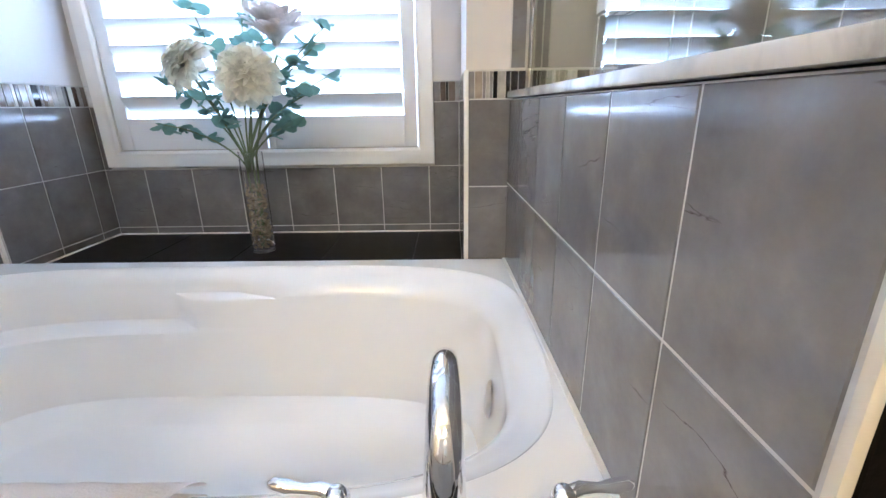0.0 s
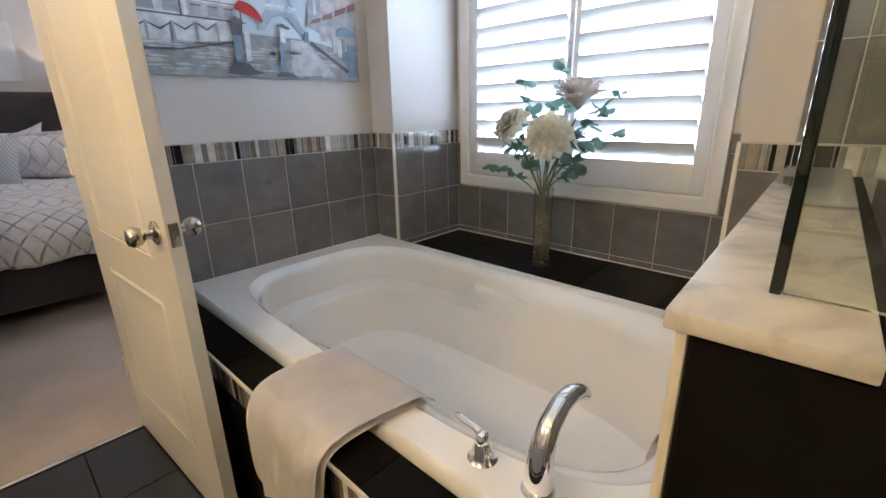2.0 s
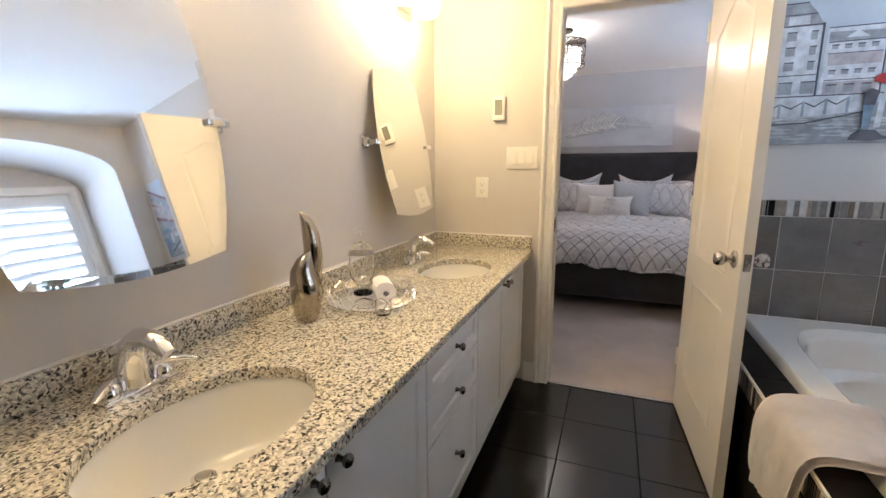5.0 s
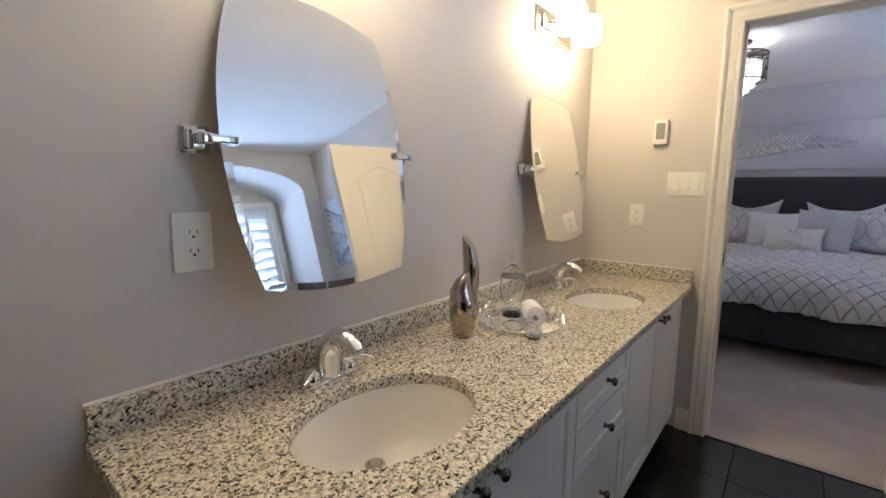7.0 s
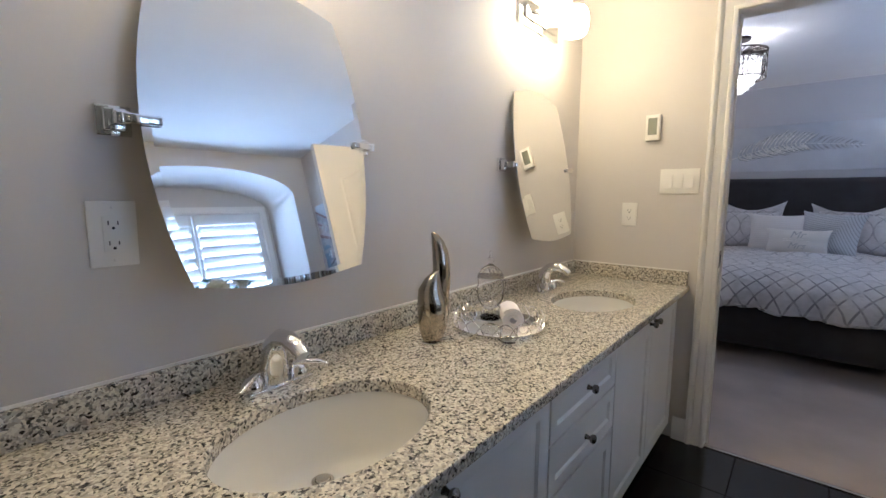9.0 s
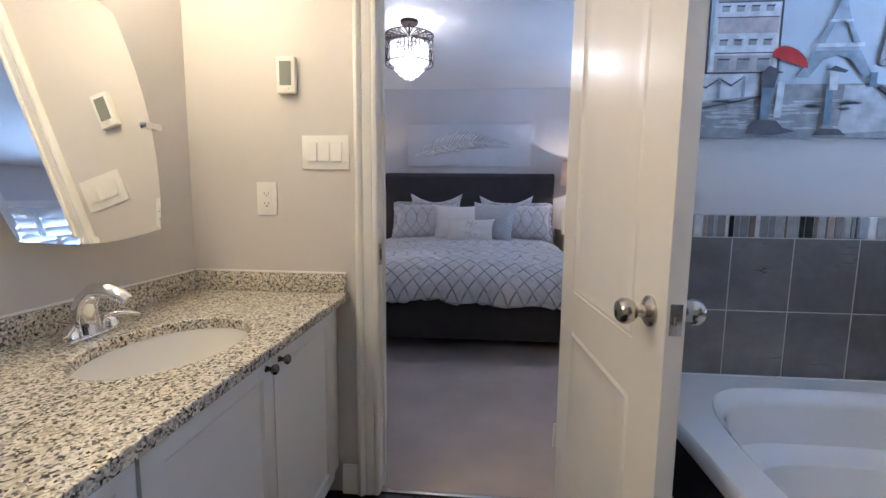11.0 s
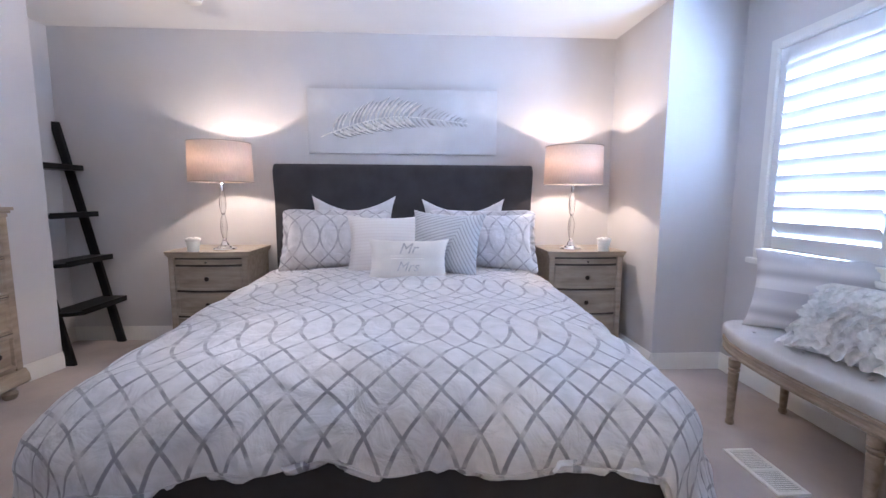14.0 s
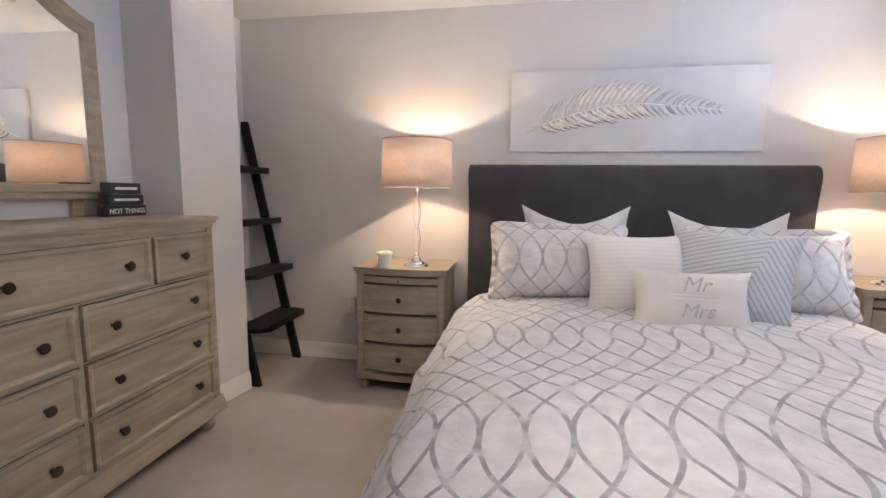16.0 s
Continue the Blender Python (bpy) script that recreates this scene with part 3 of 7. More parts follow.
def casing(name, x, side):
    """Moulded frame round the doorway on one face of the wall."""
    prof = [(0.0, 0.0), (0.0, 0.010), (0.004, 0.013), (0.014, 0.013), (0.018, 0.007), (0.024, 0.011), (0.048, 0.015), (0.052, 0.009), (0.058, 0.020), (0.066, 0.025), (0.076, 0.023), (0.080, 0.016), (0.080, 0.0)]
    bm = bmesh.new()
    loops = []
    y0, y1, z1 = -0.457, 0.238, 2.062
    for y, z, oy, oz in ((y0, 0, -1, 0), (y0, z1, -1, 1), (y1, z1, 1, 1), (y1, 0, 1, 0)):
        loops.append([(x + side * t, y + oy * o, z + oz * o) for o, t in prof])
    rings(bm, loops)
    bmesh.ops.recalc_face_normals(bm, faces=bm.faces)
    setting(name, bm, M["trim"], "white moulded door casing", "door casing")


casing("trim_door_bathroom", XW + 0.001, 1)
casing("trim_door_bedroom", XB - 0.001, -1)
setting("door_jamb", boxes((XB, XW, -0.474, -0.455, 0, 2.075), (XB, XW, 0.237, 0.255, 0, 2.075), (XB, XW, -0.455, 0.237, 2.06, 2.079),
                           (-1.605, -1.592, -0.455, -0.445, 0, 2.06), (-1.605, -1.592, 0.227, 0.237, 0, 2.06)), M["trim"], "white door jamb with stop", "door jamb")


# ---- windows with plantation shutters ----
def louvre_mesh(length, width=0.104, thick=0.012):
    bm = bmesh.new()
    sec = [(width / 2 * math.cos(2 * math.pi * i / 12), thick / 2 * math.sin(2 * math.pi * i / 12)) for i in range(12)]
    rings(bm, [[(x, a, b) for a, b in sec] for x in (-length / 2, length / 2)])
    bmesh.ops.recalc_face_normals(bm, faces=bm.faces)
    return mesh_of("slat", bm, M["shutter"])


def shuttered_window(name, x0, x1, z0, z1, y, panels, label, tilt, gap_z):
    """x0..x1, z0..z1: outside of the casing, which stands on the wall face at y and looks towards -y."""
    win = tagged(new(name), label, "window", "", "structure")
    cw = 0.062
    prof = [(0.0, 0.0), (0.0, 0.020), (0.010, 0.026), (0.035, 0.018), (0.05, 0.024), (cw, 0.024), (cw, 0.0)]
    bm = bmesh.new()
    corners = ((x0 + cw, z0 + cw, -1, -1), (x1 - cw, z0 + cw, 1, -1), (x1 - cw, z1 - cw, 1, 1), (x0 + cw, z1 - cw, -1, 1))
    rings(bm, [[(x + ox * o, y - t, z + oz * o) for o, t in prof] for x, z, ox, oz in corners + corners[:1]], False, False)
    bmesh.ops.remove_doubles(bm, verts=bm.verts, dist=1e-5)
    bmesh.ops.recalc_face_normals(bm, faces=bm.faces)
    part("window_frame", bm, M["trim"], win)
    ix0, ix1, iz0, iz1 = x0 + cw, x1 - cw, z0 + cw, z1 - cw
    part("window_lining", boxes((ix0 - 0.012, ix0, y - 0.004, y + 0.13, iz0, iz1), (ix1, ix1 + 0.012, y - 0.004, y + 0.13, iz0, iz1), (ix0, ix1, y - 0.004, y + 0.13, iz0 - 0.012, iz0), (ix0, ix1, y - 0.004, y + 0.13, iz1, iz1 + 0.012)), M["trim"], win)
    part("glass_pane", boxes((ix0, ix1, y + 0.105, y + 0.111, iz0, iz1)), M["glass"], win).visible_shadow = False
    w = (ix1 - ix0) / panels
    for k in range(panels):
        a, b = ix0 + w * k + 0.003, ix0 + w * (k + 1) - 0.003
        st, rb, rt = 0.052, gap_z - iz0, 0.10
        if k:
            sa = 0.026
        else:
            sa = st
        sb = st if k == panels - 1 else 0.026
        lo, hi = iz0 + 0.006, iz1 - 0.006
        panel = part("shutter_panel", boxes((a, a + sa, y - 0.012, y + 0.018, lo, hi), (b - sb, b, y - 0.012, y + 0.018, lo, hi), (a + sa, b - sb, y - 0.012, y + 0.018, lo, gap_z), (a + sa, b - sb, y - 0.012, y + 0.018, hi - rt, hi), bevel=0.003), M["shutter"], win)
        length = b - sb - a - sa - 0.004
        me = louvre_mesh(length)
        n = round((hi - rt - gap_z) / 0.092)
        step = (hi - rt - gap_z) / n
        for i in range(n):
            s = new("slat", me)
            s.parent = panel
            s.matrix_local = pose((a + sa + b - sb) / 2, y + 0.003, gap_z + step * (i + 0.5), tilt, 0, 0)
    return win


shuttered_window("window_1", -1.335, 0.022, 0.793, 2.17, 1.999, 2, "white window with plantation shutters over the tub", -48, 0.985)
win2 = shuttered_window("window_2", -4.50, -2.94, 0.835, 2.145, 2.019, 2, "white bedroom window with plantation shutters", -55, 0.985)
part("window_sill", boxes((-4.54, -2.90, 1.975, 2.019, 0.80, 0.834), bevel=0.006), M["trim"], win2)

# ---- tub surround, ledges and shower walls ----
DZ, PX, PY, CZ = 0.54, 0.308, 0.362, 1.053
setting("tub_apron", boxes((XW, PX, 0.358, 0.50, -0.05, 0.500)), M["dark_grout"], "black tiled tub apron", "apron")
setting("ledge_core", boxes((AX0, AX1, 1.49, YG, 0.10, 0.488)), M["grout"], "window ledge behind the tub", "ledge")
# the half wall beside the tub is turned two degrees to fit the camera's view
SKEW = Matrix.Translation((PX, PY, 0)) @ pose(0, 0, 0, 0, 0, 2.04) @ Matrix.Translation((-PX, -PY, 0))
setting("wall_pony", boxes((PX, PX + 0.14, PY + 0.004, YN, -0.05, 1.034)), M["dark_grout"], "half-height tiled wall between tub and shower", "wall").matrix_world = SKEW
setting("wall_pony_front", boxes((PX + 0.14, XE, PY + 0.004, PY + 0.144, -0.05, 1.034)), M["dark_grout"], "half-height tiled shower wall", "wall")
cap = thing("marble_cap", (PX, PY, 1.0345), "polished white marble cap on the half wall", "wall cap", kind="structure")
bm = boxes((-0.016, 0.117, -0.018, YN - PY - 0.008, 0, 0.0185), bevel=0.003)
bmesh.ops.rotate(bm, cent=(0, 0, 0), matrix=pose(0, 0, 0, 0, 0, 2.04).to_3x3(), verts=bm.verts)
part("cap_slab", bm, M["marble"], cap)
part("cap_slab", boxes((0.121, XE - PX - 0.002, -0.018, 0.125, 0, 0.0185), bevel=0.003), M["marble"], cap)
setting("tile_edge_trim", boxes((PX - 0.008, PX + 0.002, PY - 0.006, PY + 0.004, 0, 1.033), bevel=0.003), M["edge_trim"], "ivory tile edge strip", "edge trim")
for x0, x1, y in ((AX0 - 0.006, AX0 + 0.006, YN - 0.010), (AX1 - 0.006, AX1 + 0.006, YN - 0.010)):
    setting("tile_edge_trim", boxes((x0, x1, y, y + 0.012, 0.5, 1.112), bevel=0.003), M["plate"], "white tile edge strip", "edge trim")

# shower glass on the cap
screen = thing("shower_screen", (0.356, 0.437, CZ), "frameless clear glass shower screen on marble cap", "shower screen")
bm = boxes((-0.005, 0.005, 0.0045, YN - 0.452, 0.002, 1.35))
bmesh.ops.rotate(bm, cent=(0, 0, 0), matrix=pose(0, 0, 0, 0, 0, 2.04).to_3x3(), verts=bm.verts)
pn = part("glass_pane", bm, M["pane"], screen)
pn.visible_shadow = False
pn = part("glass_pane", boxes((0.0045, XE - 0.37, -0.005, 0.005, 0.002, 1.35)), M["pane"], screen)
pn.visible_shadow = False
part("glass_edge", boxes((-0.005, 0.004, -0.005, 0.004, 0.0, 1.35), bevel=0.002), M["glass_edge"], screen, "dark polished glass corner")

# ---- bathroom: tub ----
def bathtub():
    t = thing("bathtub", (XW, 0.47, 0.0), "white acrylic drop-in soaking tub", "bathtub")
    cx, cy = 0.955, 0.53
    SEG = 240
    rim = squircle(cx, cy, 0.835, 0.425, DZ, 4.2, SEG)
    bm = bmesh.new()
    outer = rect_loop(0.006, PX - XW - 0.010, 0.0, YN - 0.47 - 0.012, DZ, rim)
    skirt = [(x, y, DZ - 0.042) for x, y, _ in outer]
    lip = [(x + (0.008 if x < cx else -0.008) * (abs(x - cx) > 0.7), y + 0.008 * (y < 0.02), DZ + 0.006) for x, y, _ in outer]
    # the basin wall slopes in; above the arm ledge (head end) and the soap ledge it is set back
    levels = (0.006, 0.0045, -0.004, -0.014, -0.026, -0.040, -0.062, -0.068, -0.072, -0.080, -0.12, -0.158, -0.165, -0.169, -0.178, -0.22, -0.32, -0.38, -0.405, -0.420, -0.427)
    def ease(v):
        v = min(1.0, max(0.0, v))
        return v * v * (3 - 2 * v)
    def inset_at(x, y, z):
        d = max(0.0, -z)
        rim = -0.026 + 0.026 * ease((0.006 - z) / 0.030)
        plain = rim + 0.040 * ease(d / 0.05) + 0.17 * d + (0.075 * ease((d - 0.375) / 0.06))
        back = rim + 0.004 + 0.03 * d
        arm = plain + (back - plain) * ease((0.171 - d) / 0.008)
        soap = plain + (back - plain) * ease((0.074 - d) / 0.007)
        fa = ease((0.83 - x) / 0.10)
        fs = ease((x - 0.76) / 0.04) * ease((1.01 - x) / 0.03) * (y > cy)
        return arm * fa + (1 - fa) * (soap * fs + plain * (1 - fs))
    def basin(z):
        out = []
        p = 4.2 - 0.5 * max(0.0, -z) / 0.43
        flat = squircle(cx, cy, 0.824, 0.414, 0, 4.2, SEG)
        for k, (x, y, _) in enumerate(flat):
            i = inset_at(x, y, z)
            qx, qy, _ = squircle(cx + 0.05 * max(0.0, -z), cy, 0.824 - i * (1.0 if x > cx else 1.35), 0.414 - i, 0, p, SEG)[k]
            out.append((qx, qy, DZ + z))
        return out
    loops = [skirt, [(x, y, DZ - 0.004) for x, y, _ in outer], lip] + [basin(z) for z in levels] + [squircle(cx + 0.025, cy, 0.30, 0.06, DZ - 0.430, 2.6, SEG)]
    rings(bm, loops, False, True)
    bmesh.ops.recalc_face_normals(bm, faces=bm.faces)
    bmesh.ops.reverse_faces(bm, faces=bm.faces) if bm.faces[-1].normal.z < 0 else None
    part("tub_shell", bm, M["tub"], t)
    bm = bmesh.new()
    lathe(bm, [(0.038, 0.0), (0.040, 0.006), (0.034, 0.010), (0.010, 0.012)], 28)
    bmesh.ops.transform(bm, matrix=pose(1.708, cy - 0.06, DZ - 0.115, 0, -82, 0), verts=bm.verts)
    part("overflow_plate", bm, M["nickel"], t, "round chrome overflow plate")
    return t


bathtub()


def tub_spout():
    t = thing("tub_spout", (0.074, 0.550, DZ + 0.002), "curved polished chrome tub spout", "tub spout")
    bm = bmesh.new()
    pts = [(0, 0, 0.0), (0, -0.002, 0.045), (0, 0.008, 0.09), (0, 0.030, 0.128), (0, 0.066, 0.150), (0, 0.105, 0.152), (0, 0.142, 0.139), (0, 0.163, 0.124)]
    tube(bm, pts, [0.027, 0.0255, 0.0235, 0.0215, 0.020, 0.019, 0.018, 0.017], 20, 0.9)
    part("spout", bm, M["chrome"], t)
    bm = bmesh.new()
    lathe(bm, [(0.032, 0), (0.032, 0.006), (0.027, 0.012)], 28)
    part("flange", bm, M["chrome"], t)
    bm = bmesh.new()
    tube(bm, [(0, 0.163, 0.124), (0, 0.168, 0.117)], 0.012, 14)
    part("aerator", bm, M["dark_knob"], t)


def tub_handle(x, side):
    t = thing("tub_tap", (x, 0.542, DZ + 0.004), "chrome lever handle on the tub deck", "tap handle", "handles beside the tub spout")
    bm = bmesh.new()
    lathe(bm, [(0.030, 0), (0.031, 0.005), (0.024, 0.011), (0.021, 0.024), (0.018, 0.036), (0.015, 0.042)], 24)
    part("bell", bm, M["chrome"], t)
    bm = bmesh.new()
    lathe(bm, [(0.010, 0.040), (0.015, 0.045), (0.0155, 0.055), (0.011, 0.063), (0.006, 0.067)], 20)
    part("hub", bm, M["chrome"], t)
    bm = bmesh.new()
    tube(bm, [(0, 0, 0.056), (side * 0.02, 0.004, 0.061), (side * 0.040, 0.006, 0.059), (side * 0.060, 0.010, 0.057), (side * 0.076, 0.012, 0.060), (side * 0.082, 0.012, 0.059)], [0.009, 0.0085, 0.0065, 0.009, 0.008, 0.004], 14, 0.75)
    part("lever", bm, M["chrome"], t)


tub_spout()
tub_handle(-0.048, -1)
tub_handle(0.208, 1)


def draped_towel():
    """A folded towel over the tub's front edge, hanging down the apron."""
    t = thing("bath_towel", (-0.48, 0.47, DZ), "folded white terry towel draped over the tub edge", "towel")
    # path from the basin over the rim and down the front: (y, z) from the tub edge
    path = [(0.135, -0.012), (0.13, 0.004), (0.09, 0.010), (0.02, 0.012), (-0.05, 0.010), (-0.11, 0.002), (-0.140, -0.02), (-0.150, -0.07), (-0.153, -0.12), (-0.156, -0.18), (-0.158, -0.245)]
    for k, (off, w0, w1, lift, cut, sx) in enumerate(((0.0, 0.385, 0.29, 0.0, 0.0, 0.0), (0.012, 0.370, 0.27, 0.016, -0.020, 0.008))):
        bm = bmesh.new()
        nu = 22
        vs = []
        for i, (y, z) in enumerate(path):
            f = i / (len(path) - 1)
            row = []
            for j in range(nu + 1):
                u = j / nu - 0.5
                wob = 0.006 * math.sin(u * 23 + i * 0.8 + k) * max(0, f - 0.45) * 2
                x = sx + 0.035 * f + u * (w0 + (w1 - w0) * f) + 0.09 * (1 - f) * (0.6 - f) + 0.06 * (f > 0.5) * (f - 0.5) * u
                zz = z + lift * (f < 0.6) - cut * f + 0.008 * (f > 0.9) * math.sin(u * 9 + 1.0) + 0.015 * max(0, f - 0.5) * u * 2
                soft = 0.010 * noise.noise(Vector((u * 5 + k * 9, f * 4, k))) + 0.004 * noise.noise(Vector((u * 17, f * 13, k + 3)))
                row.append(bm.verts.new((x + 0.4 * soft, y - lift * (f >= 0.5) - wob - abs(soft) * (f >= 0.5), zz + abs(soft) * (f < 0.6) + soft * (f > 0.9))))
            vs.append(row)
        for a, b in zip(vs, vs[1:]):
            for j in range(nu):
                bm.faces.new((a[j], a[j + 1], b[j + 1], b[j]))
        bmesh.ops.solidify(bm, geom=bm.faces[:], thickness=0.028 if k == 0 else 0.024)
        bmesh.ops.recalc_face_normals(bm, faces=bm.faces)
        fold = part("towel_fold", bm, M["towel"], t)
        md = fold.modifiers.new("soft_edges", "SUBSURF")
        md.levels = md.render_levels = 2


draped_towel()


# ---- vase with flowers on the window ledge ----
def flower_vase():
    vx, vy, vz = -0.625, 1.735, 0.502
    t = thing("flower_vase", (vx, vy, vz), "tall glass vase with beads and artificial flowers", "vase")
    bm = bmesh.new()
    lathe(bm, [(0.040, 0), (0.041, 0.004), (0.041, 0.37), (0.0385, 0.37), (0.0385, 0.012), (0.001, 0.011)], 28, cap1=False)
    part("glass_cylinder", bm, M["glass"], t)
    bm = bmesh.new()
    rnd = random.Random(3)
    for i in range(330):
        a, r = rnd.uniform(0, 6.283), 0.033 * math.sqrt(rnd.uniform(0.25, 1))
        ball(bm, (r * math.cos(a), r * math.sin(a), rnd.uniform(0.018, 0.255)), rnd.uniform(0.0045, 0.0065), u=6, v=4)
    tagged(part("bead_fill", bm, M["pebble"], t, "amber glass beads"), kind="stuff")
    heads = [((0.105, -0.165, 0.605), "big"), ((-0.085, -0.135, 0.640), "side"), ((0.155, -0.04, 0.70), "lotus")]
    for (hx, hy, hz), kind in heads:
        bm = bmesh.new()
        tube(bm, [(0.01 * (hx > 0), -0.01, 0.02), (hx * 0.15, hy * 0.15, 0.36), (hx * 0.6, hy * 0.6, hz - 0.13), (hx, hy, hz - 0.02)], 0.004, 8)
        part("stem", bm, M["stem"], t)
        bm = bmesh.new()
        if kind == "lotus":
            layers = [(10, 0.130, 38, 0.032), (10, 0.135, 52, 0.034), (8, 0.130, 64, 0.034), (6, 0.120, 78, 0.030)]
            ax = Vector((0.12, -0.12, 1)).normalized()
        else:
            layers = [(13, 0.112, -10, 0.030), (13, 0.108, 6, 0.030), (12, 0.098, 20, 0.028), (11, 0.086, 34, 0.026), (9, 0.072, 48, 0.023), (8, 0.058, 60, 0.019), (6, 0.046, 72, 0.016), (5, 0.034, 84, 0.012)]
            ax = Vector((0.15, -0.85, 0.5)).normalized() if kind == "big" else Vector((-0.50, -0.62, 0.60)).normalized()
            layers = [(n, ln * (0.92 if kind == "big" else 0.80), el, wd * 0.92) for n, ln, el, wd in layers]
        q = ax.to_track_quat("Z", "Y").to_matrix().to_4x4()
        for li, (n, ln, el, wd) in enumerate(layers):
            for i in range(n):
                m = Matrix.Translation((hx, hy, hz)) @ q @ pose(0, 0, (0.003 if kind == "lotus" else 0.0055) * li, 0, 0, 360 * i / n + 13 * li) @ pose(0, 0, 0, rnd.uniform(-9, 9), -el + rnd.uniform(-5, 5), 0) @ Matrix.Scale(rnd.uniform(0.92, 1.06), 4)
                row = []
                for s, wv, lift in ((0.05, 0.3, 0), (0.35, 0.85, 0.010), (0.7, 1.0, 0.008), (0.92, 0.6, -0.002), (1.0, 0.1, -0.008)):
                    row.append([bm.verts.new(m @ Vector((ln * s, wd * wv * k, abs(k) * 0.010 + lift))) for k in (-1, 0, 1)])
                for a, b in zip(row, row[1:]):
                    for k in (0, 1):
                        bm.faces.new((a[k], a[k + 1], b[k + 1], b[k]))
        part("flower_head", bm, M["lotus" if kind == "lotus" else "petal"], t, "dusty taupe flower" if kind == "lotus" else "ivory dahlia flower")
    # eucalyptus sprays with round leaves
    rnd = random.Random(11)
    ends = [(-0.22, -0.05, 0.66), (-0.20, -0.12, 0.52), (-0.10, -0.02, 0.82), (0.05, 0.02, 0.86), (0.28, -0.06, 0.74), (0.32, -0.05, 0.80), (0.25, -0.10, 0.60), (0.24, -0.08, 0.53), (-0.06, -0.10, 0.55), (0.18, -0.05, 0.66), (0.31, -0.02, 0.66), (0.11, 0.03, 0.78), (-0.17, 0.0, 0.73)]
    leaf = bmesh.new()
    k = 8
    ring = [leaf.verts.new((0.021 + 0.021 * math.cos(2 * math.pi * i / k), 0.017 * math.sin(2 * math.pi * i / k), 0.003 * math.cos(4 * math.pi * i / k))) for i in range(k)]
    mid = leaf.verts.new((0.021, 0, -0.003))
    for i in range(k):
        leaf.faces.new((mid, ring[i], ring[(i + 1) % k]))
    leaf_mesh = mesh_of("leaf", leaf, M["leaf"])
    for ex, ey, ez in ends:
        pts = []
        for i in range(9):
            f = i / 8
            pts.append(Vector((ex * f ** 1.6, -0.02 + ey * f ** 1.2, 0.30 + (ez - 0.30) * f - (0.05 * f ** 3 if abs(ex) > 0.15 else 0))))
        bm = bmesh.new()
        tube(bm, pts, [0.003] * 6 + [0.002] * 3, 6)
        sprig = part("sprig", bm, M["stem"], t)
        for i in range(5, 9):
            for s in (0, 1, 2, 3):
                o = new("leaf", leaf_mesh)
                o.parent = sprig
                o.matrix_local = Matrix.Translation(pts[i]) @ pose(0, 0, 0, rnd.uniform(-50, 50), rnd.uniform(-45, 35), rnd.uniform(0, 360)) @ Matrix.Scale(rnd.uniform(0.8, 1.55), 4)


flower_vase()


# ---- door ----
def panel_door():
    d = tagged(new("door_1"), "white two-panel interior door standing open", "door", "", "structure")
    d.matrix_world = pose(XW - 0.006, 0.213, 0.012, 0, 0, 3.6)
    w, h, th = 0.757, 2.03, 0.035
    part("door_slab", boxes((0, w, 0.003, th - 0.003, 0, h)), M["door"], d)
    for face, y0, y1 in ((0, 0.0, 0.0045), (1, th - 0.0045, th)):
        bm = bmesh.new()
        s = 0.142
        box(bm, 0, s, y0, y1, 0, h)
        box(bm, w - s, w, y0, y1, 0, h)
        box(bm, s, w - s, y0, y1, 0, 0.215)
        box(bm, s, w - s, y0, y1, 0.715, 0.845)
        top = [(s, h), (s, 1.80)] + [(s + (w - 2 * s) * i / 14, 1.80 + 0.085 * math.sin(math.pi * i / 14) ** 2) for i in range(1, 14)] + [(w - s, 1.80), (w - s, h)]
        prism(bm, top, "y", y0, y1)
        part("stile_frame", bm, M["door"], d)
        for z0, z1, arch_top in ((0.215, 0.715, 0), (0.845, 1.80, 0.085)):
            bm = bmesh.new()
            def outline(inset, dep):
                pts = [(s + inset, z0 + inset), (w - s - inset, z0 + inset)] + [(w - s - inset - (w - 2 * s - 2 * inset) * i / 14, z1 - inset + arch_top * math.sin(math.pi * i / 14) ** 2) for i in range(15)]
                yy = (y0 - dep + 0.0035) if face == 0 else (y1 + dep - 0.0035)
                return [(x, yy, z) for x, z in pts]
            rings(bm, [outline(0.0, 0.0), outline(0.012, 0.0055), outline(0.022, 0.001), outline(0.06, 0.001), outline(0.085, 0.0035)], False, True)
            bmesh.ops.recalc_face_normals(bm, faces=bm.faces)
            part("panel", bm, M["door"], d)
    for side, y, sg in (("near", 0, -1), ("far", th, 1)):
        bm = bmesh.new()
        lathe(bm, [(0.031, 0), (0.031, 0.005), (0.024, 0.010), (0.013, 0.013), (0.012, 0.028), (0.020, 0.034), (0.026, 0.046), (0.026, 0.056), (0.020, 0.064), (0.006, 0.067)], 24)
        bmesh.ops.transform(bm, matrix=pose(w - 0.065, y, 0.925, 90 if sg < 0 else -90, 0, 0), verts=bm.verts)
        part("door_knob", bm, M["nickel"], d, "satin nickel door knob")
    part("latch_plate", boxes((w - 0.001, w + 0.0015, 0.006, th - 0.006, 0.895, 0.955), bevel=0.0006), M["nickel"], d)
    part("latch_bolt", boxes((w, w + 0.010, 0.011, 0.024, 0.915, 0.935), bevel=0.003), M["nickel"], d)
    for z in (0.22, 1.02, 1.82):
        bm = bmesh.new()
        lathe(bm, [(0.006, 0), (0.006, 0.09)], 12, at=(-0.004, -0.004, z))
        part("hinge", bm, M["trim"], d)


